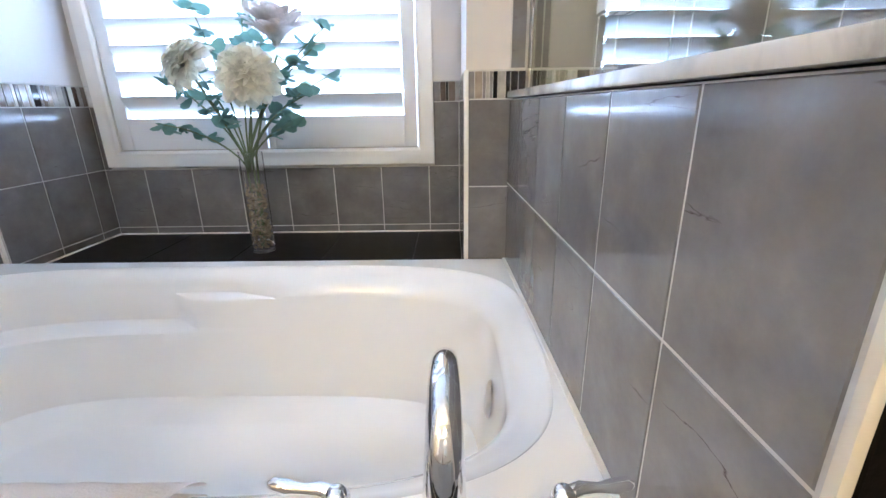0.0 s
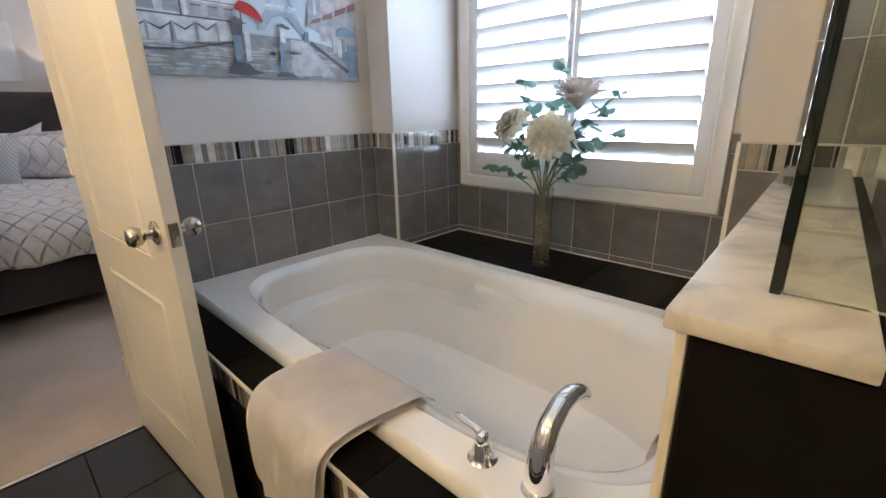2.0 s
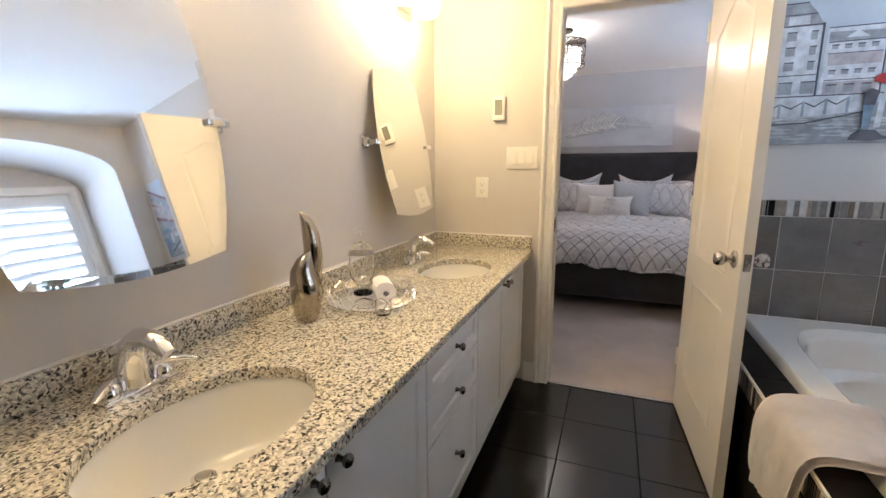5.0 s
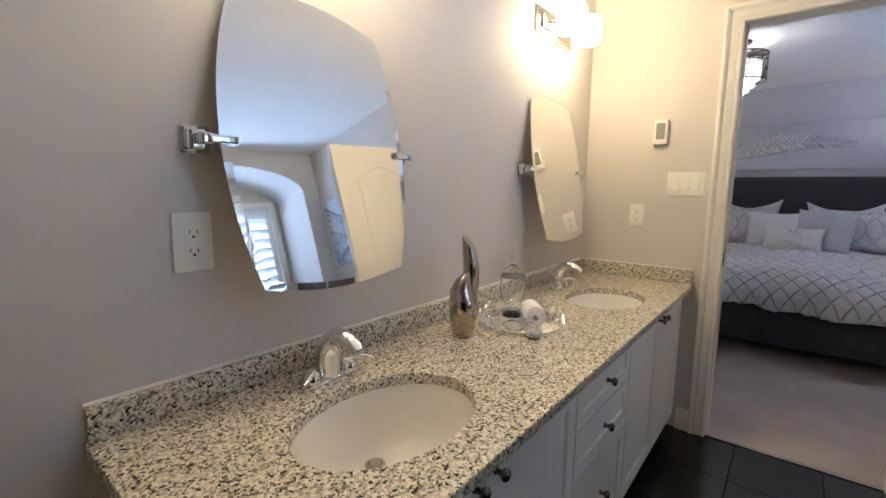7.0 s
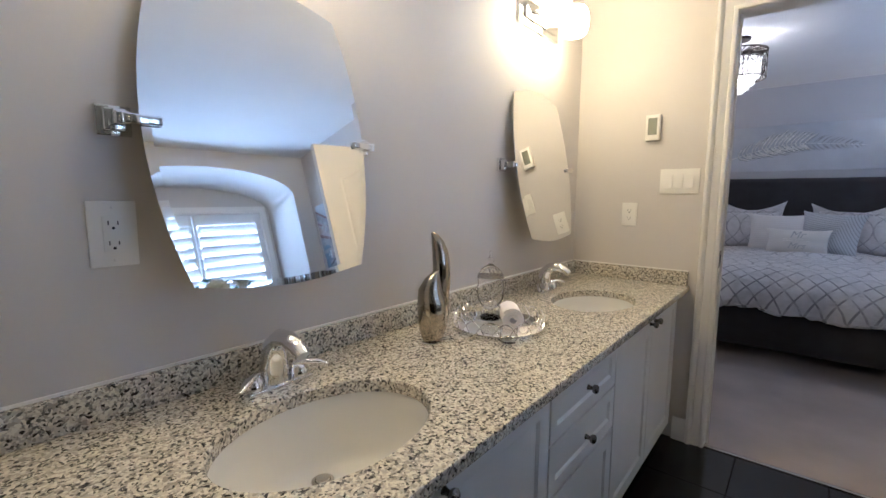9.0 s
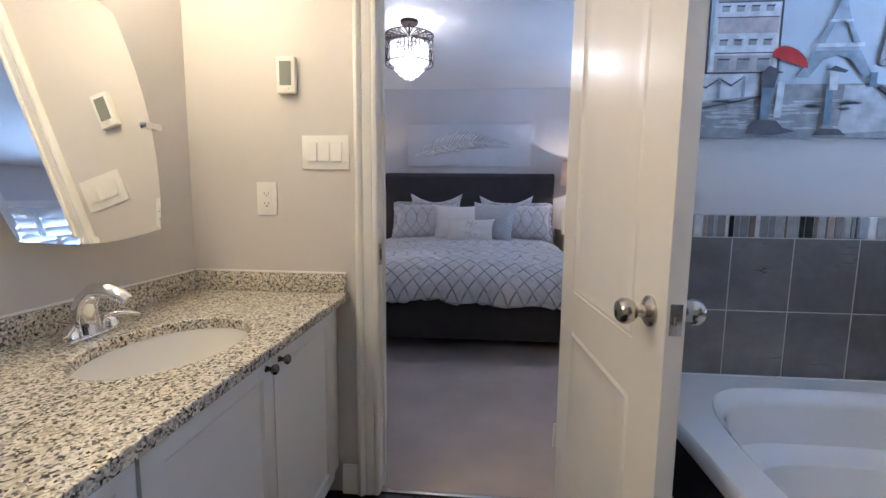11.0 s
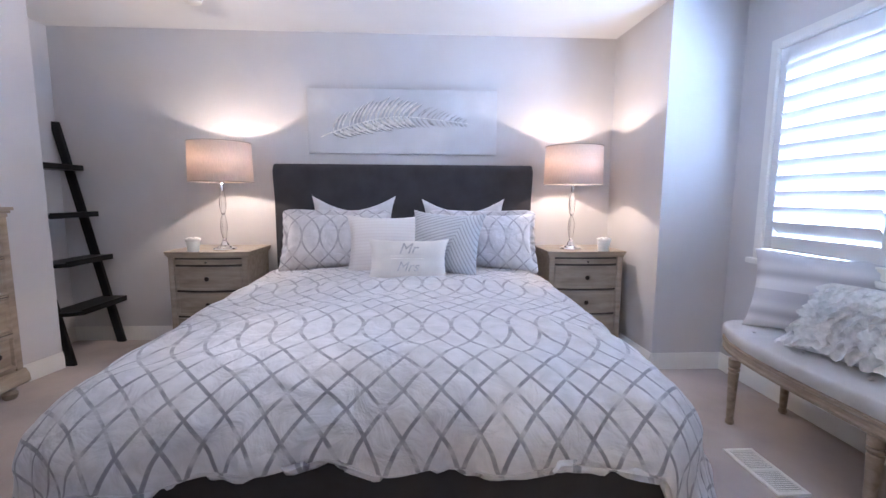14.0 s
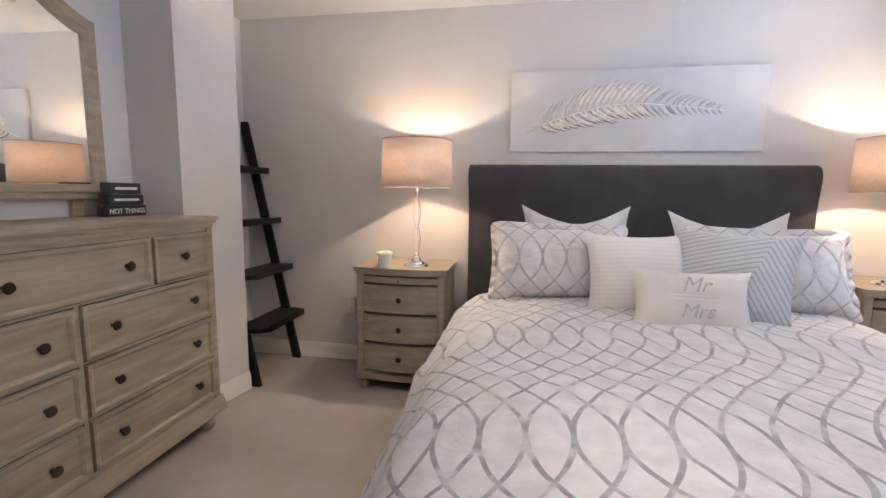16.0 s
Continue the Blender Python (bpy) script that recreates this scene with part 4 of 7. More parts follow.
panel_door()
bm = boxes((-1.590, -1.545, -0.4555, -0.453, 0.905, 0.985), bevel=0.001)
strike = tagged(part("strike_plate", bm, M["nickel"]), "brushed metal strike plate on the door jamb", "strike plate")
part("strike_slot", boxes((-1.575, -1.560, -0.4535, -0.4522, 0.925, 0.965)), M["slot"], strike)


# ---- vanity ----
CT, CF, VF = 0.803, -0.572, -0.598
def shaker_front(parent, name, x0, x1, z0, z1, knob=None):
    """A framed front with a recessed, softly raised panel; the front looks to +y."""
    d = part(name, boxes((x0 + 0.0015, x1 - 0.0015, -0.019, -0.006, z0 + 0.0015, z1 - 0.0015)), M["cabinet"], parent)
    w = min(0.052, (z1 - z0) * 0.27)
    part("rail_frame", boxes((x0 + 0.0015, x0 + w, -0.006, 0.0, z0 + 0.0015, z1 - 0.0015), (x1 - w, x1 - 0.0015, -0.006, 0.0, z0 + 0.0015, z1 - 0.0015), (x0 + w, x1 - w, -0.006, 0.0, z0 + 0.0015, z0 + w), (x0 + w, x1 - w, -0.006, 0.0, z1 - w, z1 - 0.0015)), M["cabinet"], d)
    bm = bmesh.new()
    def lp(i, y):
        return [(x0 + i, y, z0 + i), (x1 - i, y, z0 + i), (x1 - i, y, z1 - i), (x0 + i, y, z1 - i)]
    rings(bm, [lp(w, -0.001), lp(w + 0.006, -0.0045), lp(w + 0.007, -0.006)], False, False)
    bmesh.ops.recalc_face_normals(bm, faces=bm.faces)
    part("bead", bm, M["cabinet"], d)
    if knob:
        bm = bmesh.new()
        lathe(bm, [(0.0085, 0), (0.0065, 0.004), (0.0055, 0.012), (0.012, 0.018), (0.0135, 0.024), (0.010, 0.029), (0.003, 0.031)], 18)
        bmesh.ops.transform(bm, matrix=pose(knob[0], 0.0, knob[1], -90, 0, 0), verts=bm.verts)
        part("knob", bm, M["dark_knob"], d, "dark metal knob")
    return d


def vanity_unit(name, x0, x1, fronts, label):
    t = thing(name, (0, VF, 0), label, "vanity cabinet", "vanity units")
    y0, zt = YS - VF + 0.003, CT - 0.032
    for a, b in ((x0, x0 + 0.016), (x1 - 0.016, x1)):
        part("side_panel", boxes((a, b, y0, -0.020, 0.11, zt)), M["cabinet"], t)
    part("back_panel", boxes((x0 + 0.016, x1 - 0.016, y0, y0 + 0.006, 0.11, zt)), M["cabinet"], t)
    part("bottom_panel", boxes((x0 + 0.016, x1 - 0.016, y0 + 0.006, -0.020, 0.11, 0.126)), M["cabinet"], t)
    part("face_frame", boxes((x0, x1, -0.0198, -0.0192, 0.111, zt)), M["cabinet"], t)
    part("toe_kick", boxes((x0, x1, YS - VF + 0.003, -0.075, 0.0, 0.11)), M["shadow_gap"], t)
    for f in fronts:
        shaker_front(t, *f)


vanity_unit("vanity_cabinet", -1.536, -0.560, [("cabinet_door", -1.43, -0.998, 0.125, 0.768, (-1.030, 0.735)), ("cabinet_door", -0.996, -0.563, 0.125, 0.768, (-0.962, 0.735))], "white two-door vanity cabinet under the far sink")
vanity_unit("drawer_cabinet", -0.559, -0.078, [("drawer", -0.557, -0.08, 0.622, 0.768, (-0.318, 0.695)), ("drawer", -0.557, -0.08, 0.474, 0.618, (-0.318, 0.545)), ("drawer", -0.557, -0.08, 0.125, 0.470, (-0.318, 0.315))], "white three-drawer vanity unit between the sinks")
vanity_unit("vanity_cabinet", -0.077, 0.805, [("cabinet_door", -0.075, 0.364, 0.125, 0.768, (0.330, 0.735)), ("cabinet_door", 0.366, 0.802, 0.125, 0.768, (0.400, 0.735))], "white two-door vanity cabinet under the near sink")

SINKS = ((0.392, -0.826), (-0.935, -0.822))
SA, SB = 0.222, 0.162
def granite_top():
    t = thing("granite_countertop", (0, 0, CT), "speckled beige and grey granite vanity top", "countertop")
    bm = bmesh.new()
    x0, x1, y0, y1, th = XW + 0.002, 0.832, YS + 0.002, CF, 0.030
    cells = [(x0, SINKS[1][0] - 0.27, None), (SINKS[1][0] - 0.27, SINKS[1][0] + 0.27, SINKS[1]), (SINKS[1][0] + 0.27, SINKS[0][0] - 0.27, None), (SINKS[0][0] - 0.27, SINKS[0][0] + 0.27, SINKS[0]), (SINKS[0][0] + 0.27, x1, None)]
    for a, b, hole in cells:
        if hole is None:
            for z in (0, -th):
                bm.faces.new([bm.verts.new(p) for p in ((a, y0, z), (b, y0, z), (b, y1, z), (a, y1, z))])
        else:
            el = squircle(hole[0], hole[1], SA, SB, 0, 2.0, 64)
            out = rect_loop(a, b, y0, y1, 0, el)
            rings(bm, [out, el, [(x, y, -0.004) for x, y, _ in squircle(hole[0], hole[1], SA - 0.003, SB - 0.003, 0, 2.0, 64)], [(x, y, -th) for x, y, _ in squircle(hole[0], hole[1], SA - 0.003, SB - 0.003, 0, 2.0, 64)]], False, False)
    for p, q in (((x0, y1), (x1, y1)), ((x1, y1), (x1, y0))):
        prof = [(0, 0), (0.003, -0.001), (0.0045, -0.005), (0.0045, -th + 0.004), (0.0, -th)]
        d = Vector((q[0] - p[0], q[1] - p[1], 0)).normalized()
        nrm = Vector((-d.y, d.x, 0)) if p[1] == q[1] else Vector((1, 0, 0))
        rings(bm, [[(pt[0] + nrm.x * o, pt[1] + nrm.y * o, z) for o, z in prof] for pt in (p, q)], False, False, False)
    bmesh.ops.recalc_face_normals(bm, faces=bm.faces)
    bmesh.ops.remove_doubles(bm, verts=bm.verts, dist=1e-5)
    slab = new("slab", mesh_of("slab", bm, M["granite"], False))
    slab.parent = t
    part("backsplash", boxes((x0, x1, y0, y0 + 0.020, 0.001, 0.070), bevel=0.002), M["granite"], t)
    part("side_splash", boxes((x0, x0 + 0.020, y0 + 0.021, y1 - 0.004, 0.001, 0.070), bevel=0.002), M["granite"], t)
    part("caulk_line", boxes((x0 + 0.02, x1, y0 - 0.001, y0 + 0.006, 0.070, 0.075), (x0 - 0.001, x0 + 0.006, y0 + 0.006, y1 - 0.006, 0.070, 0.075)), M["plate"], t)


granite_top()


def undermount_sink(cx, cy, label):
    t = thing("undermount_sink", (cx, cy, CT - 0.031), label, "sink", "vanity sinks")
    bm = bmesh.new()
    prof = [(1.06, 0.0), (1.0, 0.0), (0.985, -0.006), (0.965, -0.035), (0.92, -0.085), (0.82, -0.122), (0.62, -0.143), (0.36, -0.152), (0.10, -0.155)]
    rings(bm, [squircle(-0.045 * max(0, 1 - k) ** 1.3, -0.105 * max(0, 1 - k) ** 1.3, SA * k, SB * k, z, 2.0, 56) for k, z in prof], False, True)
    bmesh.ops.recalc_face_normals(bm, faces=bm.faces)
    part("basin", bm, M["china"], t)
    bm = bmesh.new()
    lathe(bm, [(0.024, 0), (0.024, 0.004), (0.017, 0.006), (0.016, 0.004), (0.014, 0.010), (0.003, 0.012)], 24, at=(-0.040, -0.092, -0.155))
    part("drain", bm, M["nickel"], t, "chrome pop-up drain")


undermount_sink(*SINKS[0], "white oval undermount sink nearer the counter's open end")
undermount_sink(*SINKS[1], "white oval undermount sink beside the doorway wall")


def sink_faucet(cx, cy, label):
    t = thing("sink_faucet", (cx, cy, CT + 0.0005), label, "faucet", "vanity faucets")
    part("base_plate", boxes((-0.078, 0.078, -0.026, 0.026, 0, 0.010), bevel=0.004), M["chrome"], t)
    bm = bmesh.new()
    tube(bm, [(0, -0.010, 0.004), (0, -0.012, 0.03), (0, -0.010, 0.065), (0, 0.000, 0.095), (0, 0.024, 0.116), (0, 0.058, 0.119), (0, 0.092, 0.106), (0, 0.108, 0.094)], [0.036, 0.034, 0.030, 0.027, 0.023, 0.020, 0.0175, 0.015], 24, 0.9)
    part("spout", bm, M["chrome"], t)
    for s in (-1, 1):
        bm = bmesh.new()
        lathe(bm, [(0.025, 0.006), (0.025, 0.014), (0.021, 0.028), (0.017, 0.036), (0.008, 0.040)], 22, at=(s * 0.056, 0, 0))
        h = part("handle_base", bm, M["chrome"], t)
        bm = bmesh.new()
        tube(bm, [(s * 0.046, -0.004, 0.034), (s * 0.066, 0.012, 0.038), (s * 0.088, 0.030, 0.036), (s * 0.106, 0.044, 0.030)], [0.013, 0.016, 0.014, 0.006], 16, 0.6)
        part("lever", bm, M["chrome"], h)


sink_faucet(0.372, -1.056, "chrome two-handle faucet behind the near sink")
sink_faucet(-0.955, -1.050, "chrome two-handle faucet behind the far sink")


# ---- pivot mirrors ----
def pivot_mirror(cx, label):
    t = thing("pivot_mirror", (cx, -1.105, 1.367), label, "mirror", "mirrors above the vanity")
    tilt = pose(0, 0, 0, 9.5, 0, 0)
    hx, hz, top, bot = 0.259, 0.329, 0.206, 0.204
    def edge(inset):
        pts = []
        for i in range(13):
            f = i / 12 * 2 - 1
            pts.append((-(hx - inset) + (hx - top) * abs(f) ** 2.0, -(hz - 0.012 - inset) + 2 * (hz - 0.012 - inset) * i / 12))
        for i in range(1, 12):
            f = i / 12
            pts.append((-(top - inset) + 2 * (top - inset) * f, hz - 0.012 - inset + 0.036 * math.sin(math.pi * f)))
        for i in range(13):
            f = 1 - i / 12 * 2
            pts.append(((hx - inset) - (hx - bot) * abs(f) ** 2.0, (hz - 0.012 - inset) - 2 * (hz - 0.012 - inset) * i / 12))
        for i in range(1, 12):
            f = i / 12
            pts.append(((bot - inset) - 2 * (bot - inset) * f, -(hz - 0.012 - inset) - 0.022 * math.sin(math.pi * f)))
        return pts
    bm = bmesh.new()
    rings(bm, [[(x, -0.004, z) for x, z in edge(0.0)], [(x, 0.0005, z) for x, z in edge(0.0)], [(x, 0.0014, z) for x, z in edge(0.016)]], True, True)
    bmesh.ops.transform(bm, matrix=tilt, verts=bm.verts)
    bmesh.ops.recalc_face_normals(bm, faces=bm.faces)
    glass_plate = new("mirror_glass", mesh_of("mirror_glass", bm, M["mirror"], False))
    glass_plate.parent = t
    tagged(glass_plate, "bevelled barrel-shaped mirror glass")
    for s in (-1, 1):
        bm = boxes((s * 0.285 - 0.028, s * 0.285 + 0.028, -0.065, -0.052, -0.028, 0.028), (s * 0.285 - 0.020, s * 0.285 + 0.020, -0.052, -0.030, -0.020, 0.020), (s * 0.285 - 0.011, s * 0.285 + 0.011, -0.030, 0.008, -0.011, 0.011), bevel=0.003)
        br = part("bracket", bm, M["chrome"], t, "chrome wall bracket")
        part("clip", boxes((min(s * 0.225, s * 0.285), max(s * 0.225, s * 0.285), -0.010, 0.012, -0.009, 0.009), bevel=0.003), M["chrome"], br)


pivot_mirror(0.330, "barrel-shaped frameless pivot mirror above the near sink")
pivot_mirror(-1.015, "barrel-shaped frameless pivot mirror above the far sink")


def wall_sconce(cx, label):
    t = thing("wall_light", (cx, YS, 2.03), label, "wall light", "vanity wall lights")
    part("back_plate", boxes((-0.185, 0.185, 0.001, 0.016, -0.055, 0.055), bevel=0.003), M["chrome"], t)
    part("inner_plate", boxes((-0.15, 0.15, 0.016, 0.030, -0.030, 0.030), bevel=0.003), M["chrome"], t)
    for s in (-1, 1):
        bm = bmesh.new()
        tube(bm, [(s * 0.095, 0.028, 0.0), (s * 0.095, 0.095, 0.0), (s * 0.095, 0.128, 0.012), (s * 0.095, 0.134, 0.05)], 0.008, 10)
        arm = part("arm", bm, M["chrome"], t)
        bm = bmesh.new()
        lathe(bm, [(0.030, 0.055), (0.052, 0.050), (0.062, 0.030), (0.066, 0.0), (0.064, -0.035), (0.056, -0.060), (0.045, -0.068)], 24, at=(s * 0.095, 0.134, 0), cap0=True, cap1=True)
        part("shade", bm, M["sconce_glow"], arm, "lit white opal glass shade")


wall_sconce(-1.02, "chrome two-light vanity fixture with lit opal shades by the doorway")
wall_sconce(0.345, "chrome two-light vanity fixture with lit opal shades above the near mirror")


# ---- switches, outlets, thermostat ----
def on_west_wall(y, z):
    return Matrix.Translation((XW, y, z)) @ pose(0, 0, 0, 0, 0, 90)


def wall_plate(name, m, w, h, label, category, kind):
    """A plate in its own xz plane, looking to -y."""
    t = new(name)
    t.matrix_world = m
    tagged(t, label, category)
    bm = boxes((-w / 2, w / 2, -0.006, 0.0, -h / 2, h / 2), bevel=0.0025)
    part("plate", bm, M["plate"], t)
    if kind == "switch":
        for i in (-1, 0, 1):
            g = part("rocker_frame", boxes((i * 0.046 - 0.018, i * 0.046 + 0.018, -0.0075, -0.006, -0.035, 0.035), bevel=0.0006), M["plate"], t)
            bm = bmesh.new()
            prism(bm, [(-0.0075, -0.031), (-0.0125, -0.031), (-0.009, 0.031), (-0.0075, 0.031)], "x", i * 0.046 - 0.015, i * 0.046 + 0.015)
            part("rocker", bm, M["plate"], g)
    else:
        part("outlet_face", boxes((-0.0165, 0.0165, -0.0075, -0.006, -0.034, 0.034), bevel=0.0006), M["plate"], t)
        for z in (-0.019, 0.019):
            part("slot", boxes((-0.0085, -0.0065, -0.0082, -0.0074, z - 0.002, z + 0.006), (0.0065, 0.0085, -0.0082, -0.0074, z - 0.002, z + 0.005)), M["slot"], t)
            bm = bmesh.new()
            lathe(bm, [(0.0028, 0), (0.0028, 0.0008)], 10)
            bmesh.ops.transform(bm, matrix=pose(0, -0.0074, z - 0.008, 90, 0, 0), verts=bm.verts)
            part("ground_hole", bm, M["slot"], t)
    for z in (-h / 2 + 0.012, h / 2 - 0.012):
        bm = bmesh.new()
        lathe(bm, [(0.003, 0), (0.002, 0.001)], 8)
        bmesh.ops.transform(bm, matrix=pose(0, -0.006, z, 90, 0, 0), verts=bm.verts)
        part("screw", bm, M["trim"], t)


wall_plate("light_switch", on_west_wall(-0.646, 1.315), 0.174, 0.121, "white triple rocker light switch by the doorway", "light switch", "switch")
wall_plate("outlet", on_west_wall(-0.872, 1.147), 0.076, 0.121, "white duplex outlet on the wall above the counter", "outlet", "outlet")
wall_plate("outlet", Matrix.Translation((0.628, YS, 1.158)) @ pose(0, 0, 0, 0, 0, 180), 0.078, 0.124, "white duplex outlet beside the near mirror", "outlet", "outlet")
wall_plate("outlet", Matrix.Translation((XH, -2.17, 0.42)) @ pose(0, 0, 0, 0, 0, 90), 0.072, 0.115, "white wall outlet beside the nightstand", "outlet", "outlet")
th = new("thermostat")
th.matrix_world = on_west_wall(-0.779, 1.582)
tagged(th, "white wall thermostat with grey display", "thermostat")
part("case", boxes((-0.034, 0.034, -0.024, 0, -0.063, 0.063), bevel=0.006), M["plate"], th)
part("display", boxes((-0.021, 0.021, -0.0255, -0.0235, -0.036, 0.046)), M["lcd"], th)
part("button", boxes((-0.012, 0.012, -0.027, -0.0235, -0.053, -0.045), bevel=0.001), M["trim"], th)


# ---- counter decoration ----
def swan():
    """Two abstract bodies leaning together, cast in champagne metal."""
    t = thing("metal_sculpture", (-0.092, -0.992, CT + 0.0005), "champagne metal abstract bird sculpture on the counter", "sculpture")
    bm = bmesh.new()
    # r: along the pair's width; the taller body stands behind the shorter one
    def lean(rows, back):
        return [(-0.66 * r - 0.75 * back, 0.75 * r - 0.66 * back, z) for r, z in rows]
    tube(bm, lean([(0, 0.0), (0, 0.012), (0.002, 0.045), (0.004, 0.085), (-0.001, 0.125), (-0.004, 0.155), (0.003, 0.182), (0.012, 0.202), (0.019, 0.212)], 0.0), [0.026, 0.036, 0.046, 0.052, 0.048, 0.041, 0.029, 0.015, 0.003], 32, 0.85)
    part("short_body", bm, M["gold"], t)
    bm = bmesh.new()
    tube(bm, lean([(0.004, 0.004), (0.010, 0.05), (0.020, 0.11), (0.027, 0.17), (0.028, 0.22), (0.024, 0.26), (0.016, 0.292), (0.006, 0.313), (-0.002, 0.324)], 0.026), [0.022, 0.030, 0.033, 0.031, 0.030, 0.028, 0.021, 0.012, 0.003], 32, 0.8)
    part("tall_body", bm, M["gold"], t)


swan()


def tray_set():
    tx, ty = -0.355, -0.925
    t = thing("mirror_tray", (tx, ty, CT + 0.0005), "round mirrored tray with looped silver rim", "tray")
    bm = bmesh.new()
    lathe(bm, [(0.148, 0), (0.152, 0.003), (0.152, 0.009), (0.146, 0.012)], 48)
    part("mirror_base", bm, M["mirror"], t)
    for i in range(18):
        a = 2 * math.pi * i / 18
        pts = []
        for k in range(9):
            b = a + (k / 8 - 0.5) * 2 * math.pi / 18 * 1.5
            pts.append((0.150 * math.cos(b), 0.150 * math.sin(b), 0.010 + 0.036 * math.sin(math.pi * k / 8)))
        bm = bmesh.new()
        tube(bm, pts, 0.0018, 6)
        part("loop", bm, M["chrome"], t)
    j = thing("apothecary_jar", (tx - 0.03, ty - 0.055, CT + 0.0125), "clear glass apothecary jar with finial lid", "glass jar")
    bm = bmesh.new()
    lathe(bm, [(0.034, 0), (0.034, 0.005), (0.009, 0.014), (0.008, 0.026), (0.028, 0.040), (0.044, 0.066), (0.047, 0.105), (0.044, 0.130), (0.047, 0.140), (0.044, 0.140), (0.041, 0.130), (0.044, 0.105), (0.041, 0.068), (0.026, 0.046), (0.001, 0.042)], 30, cap1=False)
    part("bowl", bm, M["thin_glass"], j)
    bm = bmesh.new()
    lathe(bm, [(0.047, 0.142), (0.045, 0.150), (0.032, 0.172), (0.012, 0.184), (0.006, 0.190), (0.012, 0.200), (0.013, 0.206), (0.006, 0.214), (0.004, 0.220), (0.007, 0.226), (0.002, 0.236)], 24)
    part("lid", bm, M["thin_glass"], j, "glass lid with finial")
    r = thing("rolled_hand_towel", (tx + 0.015, ty + 0.055, CT + 0.0130), "small rolled white hand towel on the tray", "towel", rz=38)
    bm = bmesh.new()
    spiral = [(0.006 + 0.026 * k / 60, k / 60 * 2 * math.pi * 3.4) for k in range(61)]
    inner = [(q * math.cos(a), 0.034 + q * math.sin(a)) for q, a in spiral]
    outer = [((q + 0.006) * math.cos(a), 0.034 + (q + 0.006) * math.sin(a)) for q, a in spiral]
    rings(bm, [[(x, y, z) for y, z in outer + inner[::-1]] for x in (-0.052, -0.049, 0.049, 0.052)])
    bmesh.ops.recalc_face_normals(bm, faces=bm.faces)
    part("towel_roll", bm, M["towel"], r)
    g = thing("small_tumbler", (tx + 0.125, ty + 0.115, CT + 0.0005), "short clear glass tumbler on the counter", "glass")
    bm = bmesh.new()
    lathe(bm, [(0.022, 0), (0.024, 0.003), (0.026, 0.045), (0.0245, 0.045), (0.022, 0.007), (0.001, 0.006)], 24, cap1=False)
    part("tumbler_wall", bm, M["thin_glass"], g)


tray_set()


